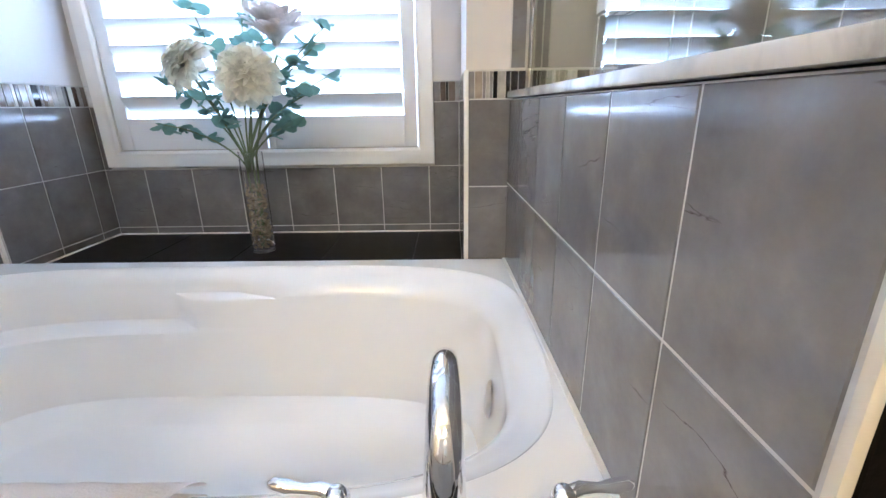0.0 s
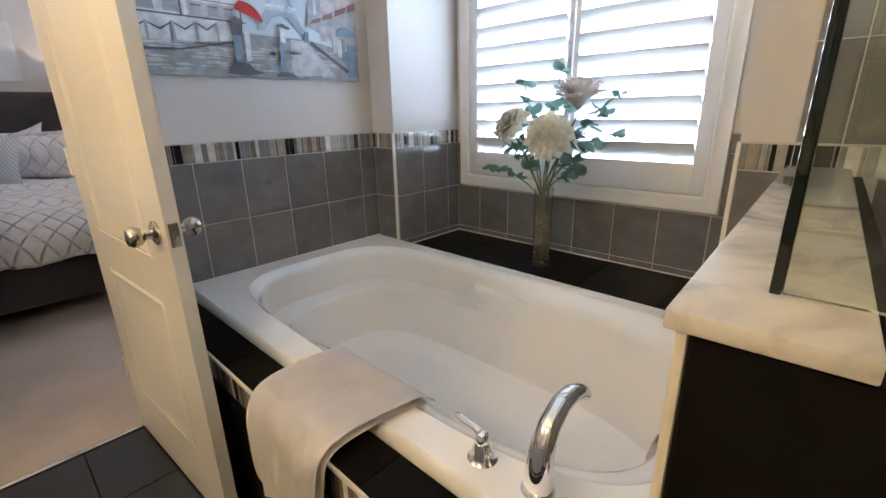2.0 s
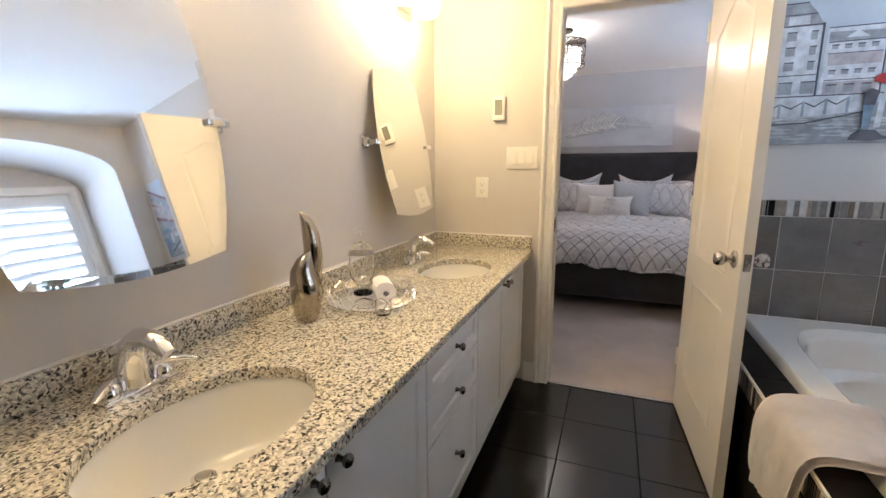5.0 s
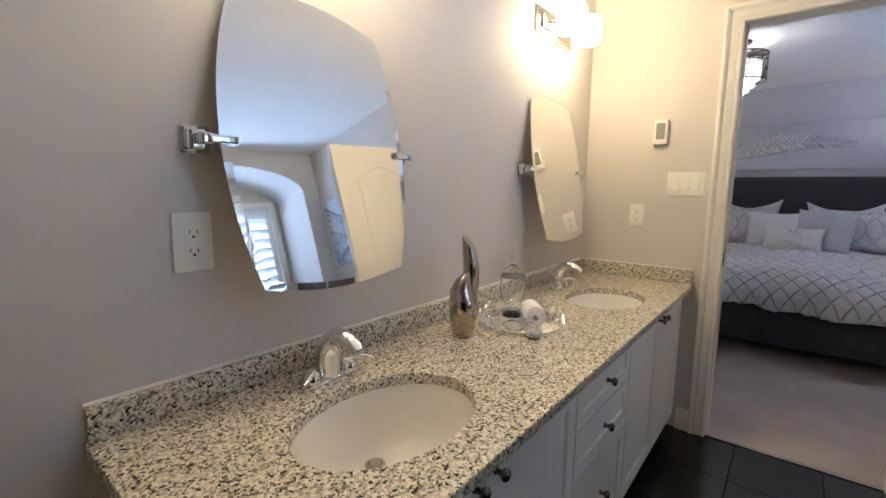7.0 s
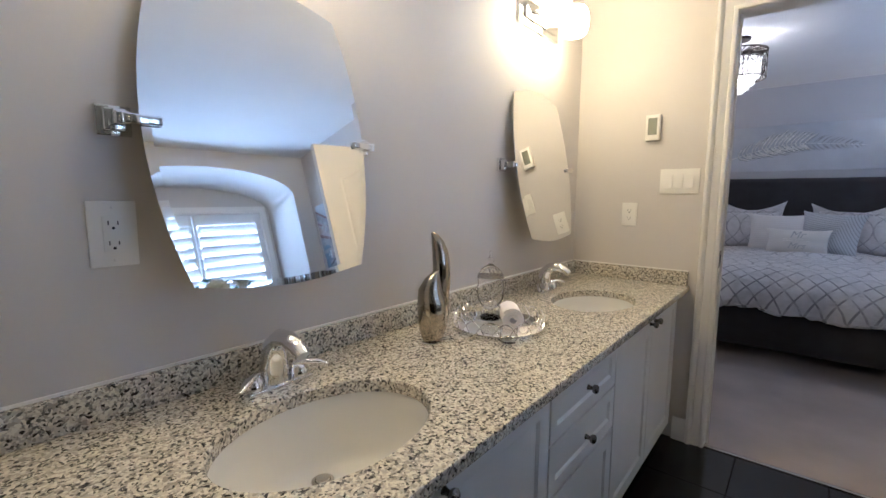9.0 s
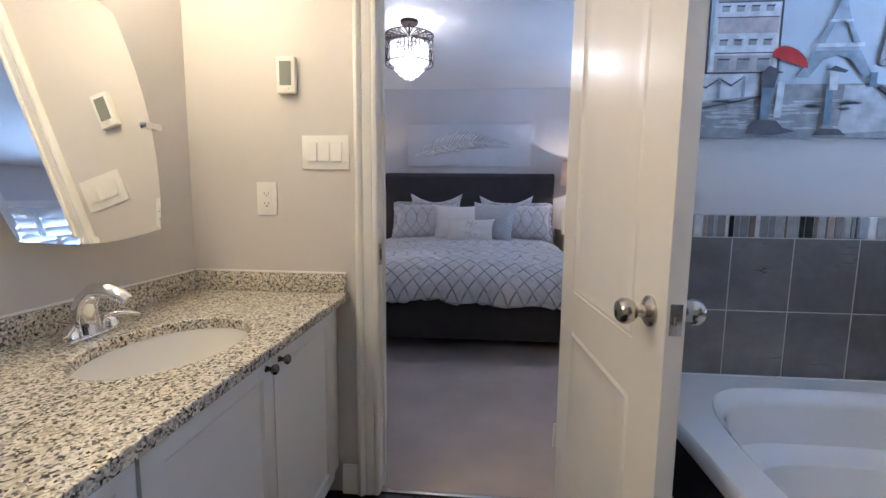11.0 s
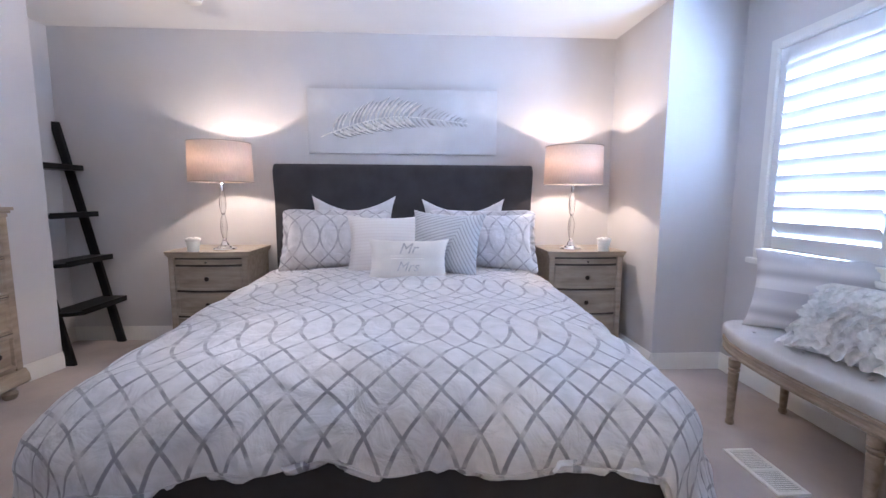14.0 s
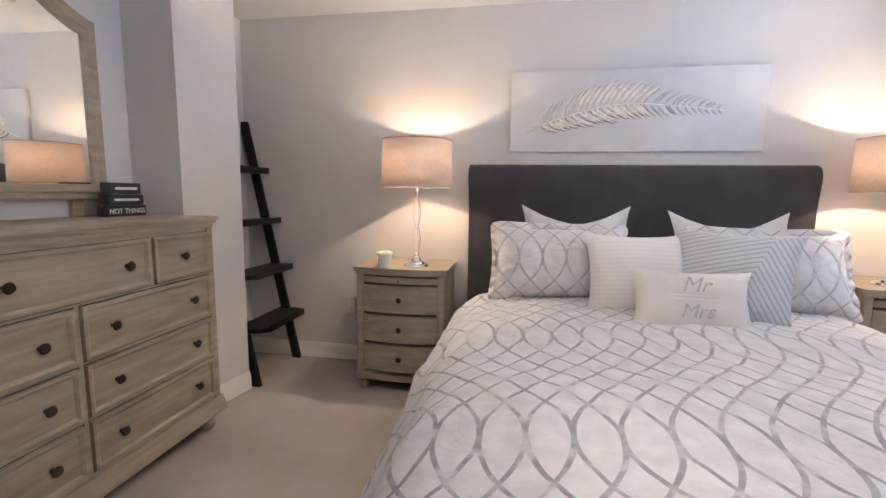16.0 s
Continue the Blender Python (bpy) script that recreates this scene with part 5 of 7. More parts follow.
# ---- painting over the tub ----
def street_painting():
    y0, y1, z0, z1 = 0.40, 1.40, 1.360, 1.975
    t = thing("canvas_painting", (XW, (y0 + y1) / 2, z0), "grey street scene canvas with tower and red umbrella", "painting")
    W, Hh = y1 - y0, z1 - z0
    part("canvas", boxes((0.002, 0.036, -W / 2, W / 2, 0, Hh), bevel=0.003), surface("painted_sky_canvas", (0.46, 0.52, 0.58), 0.7, vary=0.12, scale=4, bump=0.2, bump_scale=120), t)
    grey = {k: surface("paint_" + k, c, 0.7, vary=0.25, scale=24, bump=0.2, bump_scale=90) for k, c in dict(stone=(0.30, 0.31, 0.33), pale=(0.56, 0.58, 0.60), dark=(0.085, 0.085, 0.10), street=(0.27, 0.28, 0.29), wet=(0.44, 0.46, 0.48), red=(0.42, 0.02, 0.02), blush=(0.42, 0.37, 0.38), brick=(0.21, 0.115, 0.115), tower=(0.28, 0.33, 0.39), blue=(0.16, 0.23, 0.30)).items()}
    layer = [0.0366]
    def daub(name, key, polys):
        layer[0] += 0.0004
        if name == "wet_light":
            bm = bmesh.new()
            for p in polys:
                prism(bm, [((u - 0.5) * W, v * Hh) for u, v in p], "x", layer[0] - 0.0010, layer[0])
            tagged(part(name, bm, grey[key], t), kind="stuff")
            return
        for p in polys:
            part(name, prism(bmesh.new(), [((u - 0.5) * W, v * Hh) for u, v in p], "x", layer[0] - 0.0010, layer[0]), grey[key], t)
    def rc(u0, u1, v0, v1):
        return [(u0, v0), (u1, v0), (u1, v1), (u0, v1)]
    rnd = random.Random(5)
    daub("street", "street", [[(0, 0.0), (1, 0.0), (1, 0.20), (0.74, 0.27), (0.40, 0.27), (0, 0.16)]])
    daub("quay_wall", "pale", [[(0, 0.15), (0.40, 0.215), (0.46, 0.33), (0, 0.33)]])
    daub("promenade", "wet", [[(0.64, 0.02), (0.86, 0.04), (0.725, 0.26), (0.65, 0.26)]])
    daub("wet_light", "wet", [[(u, v), (u + rnd.uniform(0.03, 0.10), v + 0.004), (u + rnd.uniform(0.02, 0.08), v + 0.013), (u - 0.01, v + 0.010)] for u, v in [(rnd.uniform(0.02, 0.82), rnd.uniform(0.02, 0.19)) for _ in range(90)]])
    daub("stone_house", "pale", [rc(0.0, 0.222, 0.33, 0.80), [(0.235, 0.33), (0.44, 0.33), (0.445, 0.74), (0.435, 0.77), (0.245, 0.77)]])
    daub("mansard", "stone", [[(0.0, 0.80), (0.225, 0.80), (0.195, 0.885), (0.16, 0.955), (0.0, 0.955)], [(0.25, 0.685), (0.44, 0.675), (0.44, 0.735), (0.25, 0.745)]])
    daub("pink_wall", "blush", [rc(0.255, 0.435, 0.525, 0.60), rc(0.25, 0.43, 0.335, 0.415)])
    daub("dormer", "pale", [rc(0.005, 0.07, 0.815, 0.87), rc(0.10, 0.175, 0.81, 0.865), [(0.305, 0.70), (0.345, 0.745), (0.385, 0.70)]])
    daub("ledge_line", "dark", [rc(0.0, 0.225, 0.797, 0.806), rc(0.0, 0.20, 0.872, 0.878), rc(0.0, 0.165, 0.945, 0.953), rc(0.0, 0.22, 0.47, 0.476), rc(0.0, 0.46, 0.325, 0.333), rc(0.245, 0.44, 0.768, 0.775), rc(0.25, 0.44, 0.674, 0.681), rc(0.25, 0.435, 0.60, 0.605), rc(0.25, 0.435, 0.425, 0.430), rc(0.222, 0.230, 0.33, 0.81), rc(0.441, 0.446, 0.34, 0.76)])
    wins = [rc(0.015 + 0.085 * i, 0.050 + 0.085 * i - 0.012 * (i == 2), 0.505 + 0.10 * k, 0.565 + 0.10 * k) for i in range(3) for k in range(3)] + [rc(0.262 + 0.044 * i, 0.285 + 0.044 * i, 0.465 + 0.165 * k, 0.495 + 0.165 * k) for i in range(4) for k in range(2)] + [rc(0.01 + 0.08 * i, 0.06 + 0.08 * i, 0.345, 0.43) for i in range(3)] + [rc(0.26 + 0.06 * i, 0.295 + 0.06 * i, 0.345, 0.40) for i in range(3)]
    daub("house_window", "stone", wins)
    daub("window_shade", "dark", [[(a[0][0] + 0.002, a[2][1] - 0.007), (a[1][0], a[2][1] - 0.009), (a[1][0] + 0.004, a[2][1]), (a[0][0], a[2][1])] for a in wins])
    posts = [(0.02, 0.170), (0.105, 0.180), (0.190, 0.190), (0.270, 0.200), (0.345, 0.208)]
    daub("fence_post", "tower", [rc(u - 0.005, u + 0.005, v, v + 0.105) for u, v in posts])
    daub("fence_chain", "dark", [[(a[0] + 0.005, a[1] + 0.098), ((a[0] + b[0]) / 2, a[1] + 0.070), (b[0] - 0.005, b[1] + 0.098), (b[0] - 0.005, b[1] + 0.090), ((a[0] + b[0]) / 2, a[1] + 0.060), (a[0] + 0.005, a[1] + 0.090)] for a, b in zip(posts, posts[1:])])
    daub("kerb_line", "dark", [[(0.0, 0.138), (0.20, 0.150), (0.40, 0.212), (0.40, 0.203), (0.20, 0.138), (0.0, 0.126)], [(0.74, 0.245), (0.93, 0.06), (0.945, 0.075), (0.75, 0.26)]])
    daub("iron_tower", "tower", [[(0.585, 0.57), (0.645, 0.57), (0.624, 0.70), (0.620, 0.90), (0.616, 0.70)], [(0.550, 0.46), (0.572, 0.46), (0.600, 0.57), (0.588, 0.57)], [(0.680, 0.46), (0.658, 0.46), (0.634, 0.57), (0.645, 0.57)], [(0.50, 0.30), (0.535, 0.30), (0.575, 0.385), (0.615, 0.405), (0.655, 0.385), (0.695, 0.30), (0.725, 0.30), (0.68, 0.43), (0.55, 0.43)]])
    daub("tower_deck", "pale", [rc(0.540, 0.690, 0.448, 0.466), rc(0.580, 0.650, 0.568, 0.580)])
    daub("right_house", "stone", [[(0.735, 0.36), (1.0, 0.22), (1.0, 0.93), (0.93, 0.86), (0.80, 0.70), (0.76, 0.66)]])
    daub("bright_front", "blush", [[(0.80, 0.42), (1.0, 0.52), (1.0, 0.78), (0.82, 0.60)], rc(0.80, 0.83, 0.27, 0.37), rc(0.86, 0.90, 0.20, 0.36)])
    daub("roof_line", "brick", [[(0.77, 0.665), (0.90, 0.79), (1.0, 0.905), (1.0, 0.925), (0.88, 0.805), (0.76, 0.685)], [(0.93, 0.655), (1.0, 0.72), (1.0, 0.745), (0.93, 0.675)], [(0.78, 0.60), (0.87, 0.64), (0.87, 0.65), (0.77, 0.615)]])
    daub("awning", "brick", [[(0.745, 0.375), (0.80, 0.40), (0.81, 0.432), (0.76, 0.405)], [(0.81, 0.41), (0.87, 0.44), (0.87, 0.475), (0.82, 0.445)], [(0.88, 0.45), (0.94, 0.485), (0.95, 0.53), (0.885, 0.49)], [(0.95, 0.49), (1.0, 0.52), (1.0, 0.57), (0.955, 0.54)]])
    daub("shopfront", "blue", [rc(0.935, 0.985, 0.03, 0.26), rc(0.905, 0.925, 0.14, 0.30), rc(0.715, 0.735, 0.25, 0.32), [(0.875, 0.32), (0.90, 0.37), (0.94, 0.385), (0.98, 0.36), (0.985, 0.32)]])
    daub("house_front", "wet", [rc(0.83 + 0.05 * i, 0.855 + 0.05 * i, 0.53 + 0.05 * i + 0.09 * k, 0.575 + 0.05 * i + 0.09 * k) for i in range(3) for k in range(2)] + [rc(0.77, 0.785, 0.44, 0.58)])
    daub("umbrella", "red", [[(0.475 + 0.055 * math.cos(math.pi * i / 10), 0.375 + 0.075 * math.sin(math.pi * i / 10) - 0.030 * math.cos(math.pi * i / 10)) for i in range(11)]])
    daub("dark_stroke", "dark", [[(0.395, 0.25), (0.435, 0.25), (0.445, 0.34), (0.415, 0.36), (0.395, 0.33)], [(0.585, 0.335), (0.61, 0.355), (0.65, 0.33), (0.64, 0.320)], [(0.36, 0.02), (0.44, 0.01), (0.51, 0.03), (0.47, 0.05), (0.45, 0.085), (0.40, 0.09), (0.37, 0.06)], [(0.56, 0.01), (0.66, 0.01), (0.64, 0.04), (0.58, 0.045)]])
    daub("slate_stroke", "blue", [[(0.400, 0.09), (0.425, 0.09), (0.432, 0.25), (0.398, 0.25)], [(0.588, 0.06), (0.612, 0.06), (0.610, 0.25), (0.592, 0.25)]])
    daub("pale_stroke", "pale", [[(0.440, 0.10), (0.462, 0.10), (0.466, 0.27), (0.446, 0.28)], rc(0.598, 0.622, 0.235, 0.32), rc(0.88, 0.905, 0.17, 0.29)])


street_painting()


# ---- shower interior ----
def shower_caddy():
    t = thing("wire_shower_caddy", (0.60, YN - 0.012, 0.945), "two-tier chrome wire shower caddy on the tiles", "shower caddy")
    for z in (0.0, 0.05, 0.29, 0.34):
        bm = bmesh.new()
        tube(bm, [(-0.12, 0, z), (-0.12, -0.11, z), (0.12, -0.11, z), (0.12, 0, z)], 0.003, 8)
        part("rail", bm, M["chrome"], t)
    for z in (0.0, 0.29):
        for i in range(8):
            bm = bmesh.new()
            tube(bm, [(-0.112 + 0.032 * i, 0, z), (-0.112 + 0.032 * i, -0.11, z)], 0.002, 6)
            part("wire", bm, M["chrome"], t)
    for x in (-0.10, 0.10):
        bm = bmesh.new()
        tube(bm, [(x, -0.002, -0.01), (x, -0.002, 0.55)], 0.003, 8)
        part("upright", bm, M["chrome"], t)
    b = thing("toiletry_box", (0.53, YN - 0.068, 1.238), "tall white printed toiletry carton", "carton")
    part("carton", boxes((-0.045, 0.045, -0.03, 0.03, 0, 0.26), bevel=0.003), M["plate"], b)
    for i in range(7):
        part("print_bar", boxes((-0.03, 0.005 + 0.02 * (i % 2), -0.0315, -0.0301, 0.13 + 0.014 * i, 0.136 + 0.014 * i)), M["lcd"], b)
    s = thing("shampoo_bottle", (0.565, YN - 0.070, 0.9485), "dark blue plastic shampoo bottle in the wire caddy", "bottle")
    bm = bmesh.new()
    rings(bm, [squircle(0, 0, a, b2, z, 2.6, 24) for a, b2, z in ((0.040, 0.026, 0), (0.048, 0.030, 0.01), (0.050, 0.031, 0.10), (0.040, 0.026, 0.135), (0.018, 0.016, 0.15))])
    bmesh.ops.recalc_face_normals(bm, faces=bm.faces)
    part("bottle_body", bm, M["blue_plastic"], s)
    bm = bmesh.new()
    lathe(bm, [(0.020, 0.150), (0.021, 0.152), (0.021, 0.175), (0.017, 0.178)], 20)
    part("cap", bm, M["slot"], s)
    part("label_bar", boxes((-0.022, 0.022, -0.0325, -0.0295, 0.055, 0.066)), M["plate"], s)


shower_caddy()


def door_stop():
    t = thing("door_stop", (-0.74, 0.3525, 0.045), "small white-tipped spring door stop on the tub front", "door stop")
    bm = bmesh.new()
    tube(bm, [(0.006 * math.cos(i * 0.9), -0.004 - 0.0016 * i, 0.006 * math.sin(i * 0.9)) for i in range(36)], 0.0012, 5)
    part("spring", bm, M["nickel"], t)
    bm = bmesh.new()
    tube(bm, [(0, -0.058, 0), (0, -0.072, 0)], 0.009, 14)
    part("tip", bm, M["plate"], t)
    bm = bmesh.new()
    tube(bm, [(0, 0.0, 0), (0, -0.004, 0)], 0.011, 14)
    part("base", bm, M["nickel"], t)


door_stop()

# ---- bedroom: bed ----
BY = -0.247
def upholstered_bed():
    t = thing("bed_frame", (-5.0, BY, 0), "charcoal upholstered king bed frame", "bed")
    bm = bmesh.new()
    prof = [(-0.50, 0.06), (-0.50, 1.30), (-0.515, 1.40), (-0.515, 1.435), (-0.50, 1.455), (-0.46, 1.465), (-0.425, 1.455), (-0.408, 1.435), (-0.405, 1.40), (-0.41, 1.20), (-0.42, 0.06)]
    loops = []
    for y in (-1.042, -1.036, -1.02, 1.02, 1.036, 1.042):
        k = 0.985 if abs(y) > 1.04 else 1.0
        loops.append([(x, y * (1.0 if z > 1.38 else 0.992), z * k if z > 1 else z) for x, z in prof])
    rings(bm, loops)
    bmesh.ops.recalc_face_normals(bm, faces=bm.faces)
    part("headboard", bm, M["slate_velvet"], t)
    part("footboard", boxes((1.79, 1.86, -1.025, 1.01, 0.105, 0.43), bevel=0.014), M["slate_velvet"], t)
    for s in (-1, 1):
        part("side_rail", boxes((-0.41, 1.79, s * 0.985 - 0.035, s * 0.985 + 0.035, 0.105, 0.40), bevel=0.012), M["slate_velvet"], t)
    for x in (1.79, -0.3):
        for y in (-0.905, 0.905):
            bm = bmesh.new()
            rings(bm, [[(x + a * w, y + b * w, z) for a, b in ((-1, -1), (1, -1), (1, 1), (-1, 1))] for w, z in ((0.024, 0.0), (0.034, 0.104))])
            bmesh.ops.recalc_face_normals(bm, faces=bm.faces)
            part("leg", bm, M["black_wood"], t)
    part("slat_base", boxes((-0.41, 1.79, -0.95, 0.95, 0.30, 0.33)), M["slate_velvet"], t)
    m = thing("mattress", (-5.0, BY, 0.331), "white mattress under the duvet", "mattress")
    part("mattress_core", boxes((-0.40, 1.78, -0.94, 0.94, 0.0, 0.27), bevel=0.05), M["white_cloth"], m)


upholstered_bed()


def duvet():
    t = thing("duvet", (-5.0, BY, 0.60), "white duvet with silver lattice pattern, draped over the bed", "duvet")
    bm = bmesh.new()
    uvl = bm.loops.layers.uv.new("cloth")
    R = 0.25
    LP, WQ = 1.71, 0.86
    p0, p1, q1 = -0.02, 2.26, 1.60
    nu, nv = 150, 190
    grid, cloth = [], {}
    for i in range(nu + 1):
        row = []
        p = p0 + (p1 - p0) * i / nu
        for j in range(nv + 1):
            q = -q1 + 2 * q1 * j / nv
            dx, dy = max(0.0, p - LP), max(0.0, abs(q) - WQ)
            # the hem: its length over the foot and round the corners, slightly wavy
            dx = min(dx, 0.42 + 0.25 * min(1, dy / 0.30) + 0.016 * math.sin(q * 7) + 0.008 * math.sin(q * 19 + 1))
            r = math.hypot(dx, dy)
            hem = 0.69 + 0.016 * math.sin(p * 8 + abs(q) * 9)
            if r > hem:
                dx, dy, r = dx * hem / r, dy * hem / r, hem
            bx, by = min(p, LP), math.copysign(min(abs(q), WQ), q)
            crown = 0.085 * (1 - (abs(q) / 1.05) ** 2.4 if abs(q) < 1.05 else 0) - 0.035 * max(0, p / LP) ** 2
            # hanging length is shorter over the foot than down the sides
            f = dx / r if r > 0 else 0
            g = dy / r if r > 0 else 0
            k = r * (1 - 0.05 * f)
            arc_len = R * math.pi / 2
            if k < arc_len:
                out, drop = R * math.sin(k / R), R * (1 - math.cos(k / R))
            else:
                out, drop = R + (0.10 + 0.14 * g) * (k - arc_len), R + (k - arc_len) * 0.985
            w = noise.noise(Vector((p * 3.1, q * 3.1, 0.3))) * 0.016 + noise.noise(Vector((p * 7, q * 9, 1.7))) * 0.011 + noise.noise(Vector((p * 17, q * 15, 5.7))) * 0.004
            puff = 0.017 * math.sin(q * 15 + 3 * noise.noise(Vector((p * 2, q, 4)))) * min(1, r * 3) * (1 if f > 0.2 else 0.4)
            z = 0.05 + crown - drop + (w if r < 0.2 else w * 0.7)
            ox = out + puff * f + w * min(1.3, r * 6)
            x = bx + (ox * f if r > 0 else 0)
            y = by + math.copysign((out + puff * g + w * min(1.3, r * 6)) * g, q) if r > 0 else by
            z = max(z, -0.57 + 0.01)
            v = bm.verts.new((x, y, z))
            cloth[v] = (q, p)
            row.append(v)
        grid.append(row)
    for i in range(nu):
        for j in range(nv):
            quad = [grid[i][j].co, grid[i + 1][j].co, grid[i + 1][j + 1].co, grid[i][j + 1].co]
            if (quad[2] - quad[0]).cross(quad[3] - quad[1]).length < 2e-6:
                continue
            fc = bm.faces.new((grid[i][j], grid[i + 1][j], grid[i + 1][j + 1], grid[i][j + 1]))
            for lp in fc.loops:
                lp[uvl].uv = cloth[lp.vert]
    bmesh.ops.delete(bm, geom=[v for v in bm.verts if not v.link_faces], context="VERTS")
    bmesh.ops.recalc_face_normals(bm, faces=bm.faces)
    ob = part("duvet_cover", bm, M["duvet"], t)
    md = ob.modifiers.new("thickness", "SOLIDIFY")
    md.thickness, md.offset = 0.02, -1


duvet()


def cushion_mesh(name, w, h, th, material, ears=0.0, flange=0.0, chop=0.0):
    """A stuffed cushion: face in its own xz plane from z 0 to h, front to -y."""
    bm = bmesh.new()
    uvl = bm.loops.layers.uv.new("cloth")
    n = 20
    sides = []
    for s in (-1, 1):
        g = []
        for i in range(n + 1):
            row = []
            for j in range(n + 1):
                u, v = i / n * 2 - 1, j / n * 2 - 1
                pinch = 1 - 0.075 * (1 - abs(u) ** 2) * abs(v) ** 6
                if chop and v > 0:
                    pinch = 1 - chop * (1 - abs(u)) * v ** 2
                pinch2 = 1 - 0.075 * (1 - abs(v) ** 2) * abs(u) ** 6
                e = 1 + ears * (abs(u) * abs(v)) ** 4
                k = max(0.0, (1 - abs(u) ** 2.6) * (1 - abs(v) ** 2.6)) ** 0.55
                wr = 0.008 * noise.noise(Vector((u * 2.3 + w * 7, v * 2.3 + s, h * 9))) * k
                edge = flange and (abs(u) > 0.9 or abs(v) > 0.9)
                y = s * (th / 2 * k + (0.0015 if edge else 0)) + wr
                row.append(bm.verts.new((u * w / 2 * pinch2 * e, y, h / 2 + v * h / 2 * pinch * e)))
            g.append(row)
        sides.append(g)
        for i in range(n):
            for j in range(n):
                q = (g[i][j], g[i + 1][j], g[i + 1][j + 1], g[i][j + 1])
                fc = bm.faces.new(q if s < 0 else q[::-1])
                for lp in fc.loops:
                    lp[uvl].uv = (lp.vert.co.x, lp.vert.co.z)
    bmesh.ops.remove_doubles(bm, verts=bm.verts, dist=0.0008)
    bmesh.ops.recalc_face_normals(bm, faces=bm.faces)
    return mesh_of(name, bm, material)


def cushion(name, place, w, h, th, material, lean, turn, label, group="", ears=0.06, flange=0.0, roll=0.0, chop=0.0):
    ob = new(name, cushion_mesh(name, w, h, th, material, ears, flange, chop))
    ob.matrix_world = Matrix.Translation(place) @ pose(0, 0, 0, 0, 0, 90 + turn) @ pose(0, 0, 0, -lean, roll, 0)
    return tagged(ob, label, "pillow", group)


def ruffled_flange(parent, w, h):
    """A gathered strip of cloth sewn round a sham."""
    bm = bmesh.new()
    uvl = bm.loops.layers.uv.new("cloth")
    n = 260
    rows = []
    for i in range(n):
        a = 2 * math.pi * i / n
        c, s = math.cos(a), math.sin(a)
        k = (abs(c) ** 9 + abs(s) ** 9) ** (-1 / 9)
        u, v = c * k, s * k
        px = 1 - 0.075 * (1 - abs(v) ** 2) * abs(u) ** 6
        pz = 1 - 0.075 * (1 - abs(u) ** 2) * abs(v) ** 6
        row = []
        for j in range(4):
            f = j / 3
            grow = 0.975 + 0.048 * f / (w / 2)
            growz = 0.975 + 0.048 * f / (h / 2)
            wave = 0.009 * f * math.sin(i * 0.62 + 0.8 * math.sin(i * 0.17))
            row.append(bm.verts.new((u * w / 2 * px * grow, wave + 0.004 * f, h / 2 + v * h / 2 * pz * growz + 0.3 * wave)))
        rows.append(row)
    for a, b in zip(rows, rows[1:] + rows[:1]):
        for j in range(3):
            fc = bm.faces.new((a[j], a[j + 1], b[j + 1], b[j]))
            for lp in fc.loops:
                lp[uvl].uv = (lp.vert.co.x, lp.vert.co.z)
    bmesh.ops.recalc_face_normals(bm, faces=bm.faces)
    ob = part("flange", bm, M["sham"], parent, "ruffled cloth edge")
    md = ob.modifiers.new("cloth", "SOLIDIFY")
    md.thickness = 0.004


PG = "pillows on the bed"
PZ = 0.700
cushion("throw_pillow", (-5.02, -0.62, PZ + 0.03), 0.60, 0.50, 0.16, M["grey_cloth"], 20, 0, "pale grey square pillow with a dented top against the headboard", PG, 0.05, 0, 0, 0.62)
cushion("throw_pillow", (-5.01, 0.205, PZ + 0.03), 0.60, 0.48, 0.16, M["grey_cloth"], 20, 0, "pale grey square pillow with a dented top against the headboard", PG, 0.05, 0, 0, 0.62)
ruffled_flange(cushion("pillow_sham", (-4.90, -0.72, PZ - 0.005), 0.72, 0.42, 0.20, M["sham"], 22, 2, "white pillow sham with silver lattice and flanged edge", PG, 0.03), 0.72, 0.42)
ruffled_flange(cushion("pillow_sham", (-4.88, 0.325, PZ - 0.005), 0.74, 0.42, 0.20, M["sham"], 22, -2, "white pillow sham with silver lattice and flanged edge", PG, 0.03), 0.74, 0.42)
cushion("throw_pillow", (-4.70, -0.345, PZ - 0.012), 0.50, 0.415, 0.16, M["knit"], 22, 4, "ribbed ivory knit throw pillow", PG, 0.06)
cushion("throw_pillow", (-4.66, 0.010, PZ - 0.012), 0.50, 0.425, 0.16, M["silver_cloth"], 14, -27, "silver pleated throw pillow turned towards the window", PG, 0.05, 0, 2)
letter = cushion("lumbar_pillow", (-4.46, -0.195, PZ - 0.012), 0.485, 0.275, 0.13, M["white_cloth"], 24, -2, "ivory lumbar pillow with silver lettering", PG, 0.05)
def stitched(text, size, x, z, parent, name):
    cu = bpy.data.curves.new(name, "FONT")
    cu.body, cu.size, cu.align_x, cu.extrude, cu.shear = text, size, "CENTER", 0.001, 0.35
    tmp = new(name, cu)
    me = bpy.data.meshes.new_from_object(tmp)
    bpy.data.objects.remove(tmp)
    me.materials.clear()
    me.materials.append(M["soft_silver"])
    ob = new(name, me)
    ob.parent = parent
    ob.matrix_local = Matrix.Translation((x, -0.071, z)) @ pose(0, 0, 0, 90, 0, 0)
    return ob
stitched("Mr", 0.095, 0.0, 0.165, letter, "lettering")
stitched("Mrs", 0.085, 0.0, 0.055, letter, "lettering")
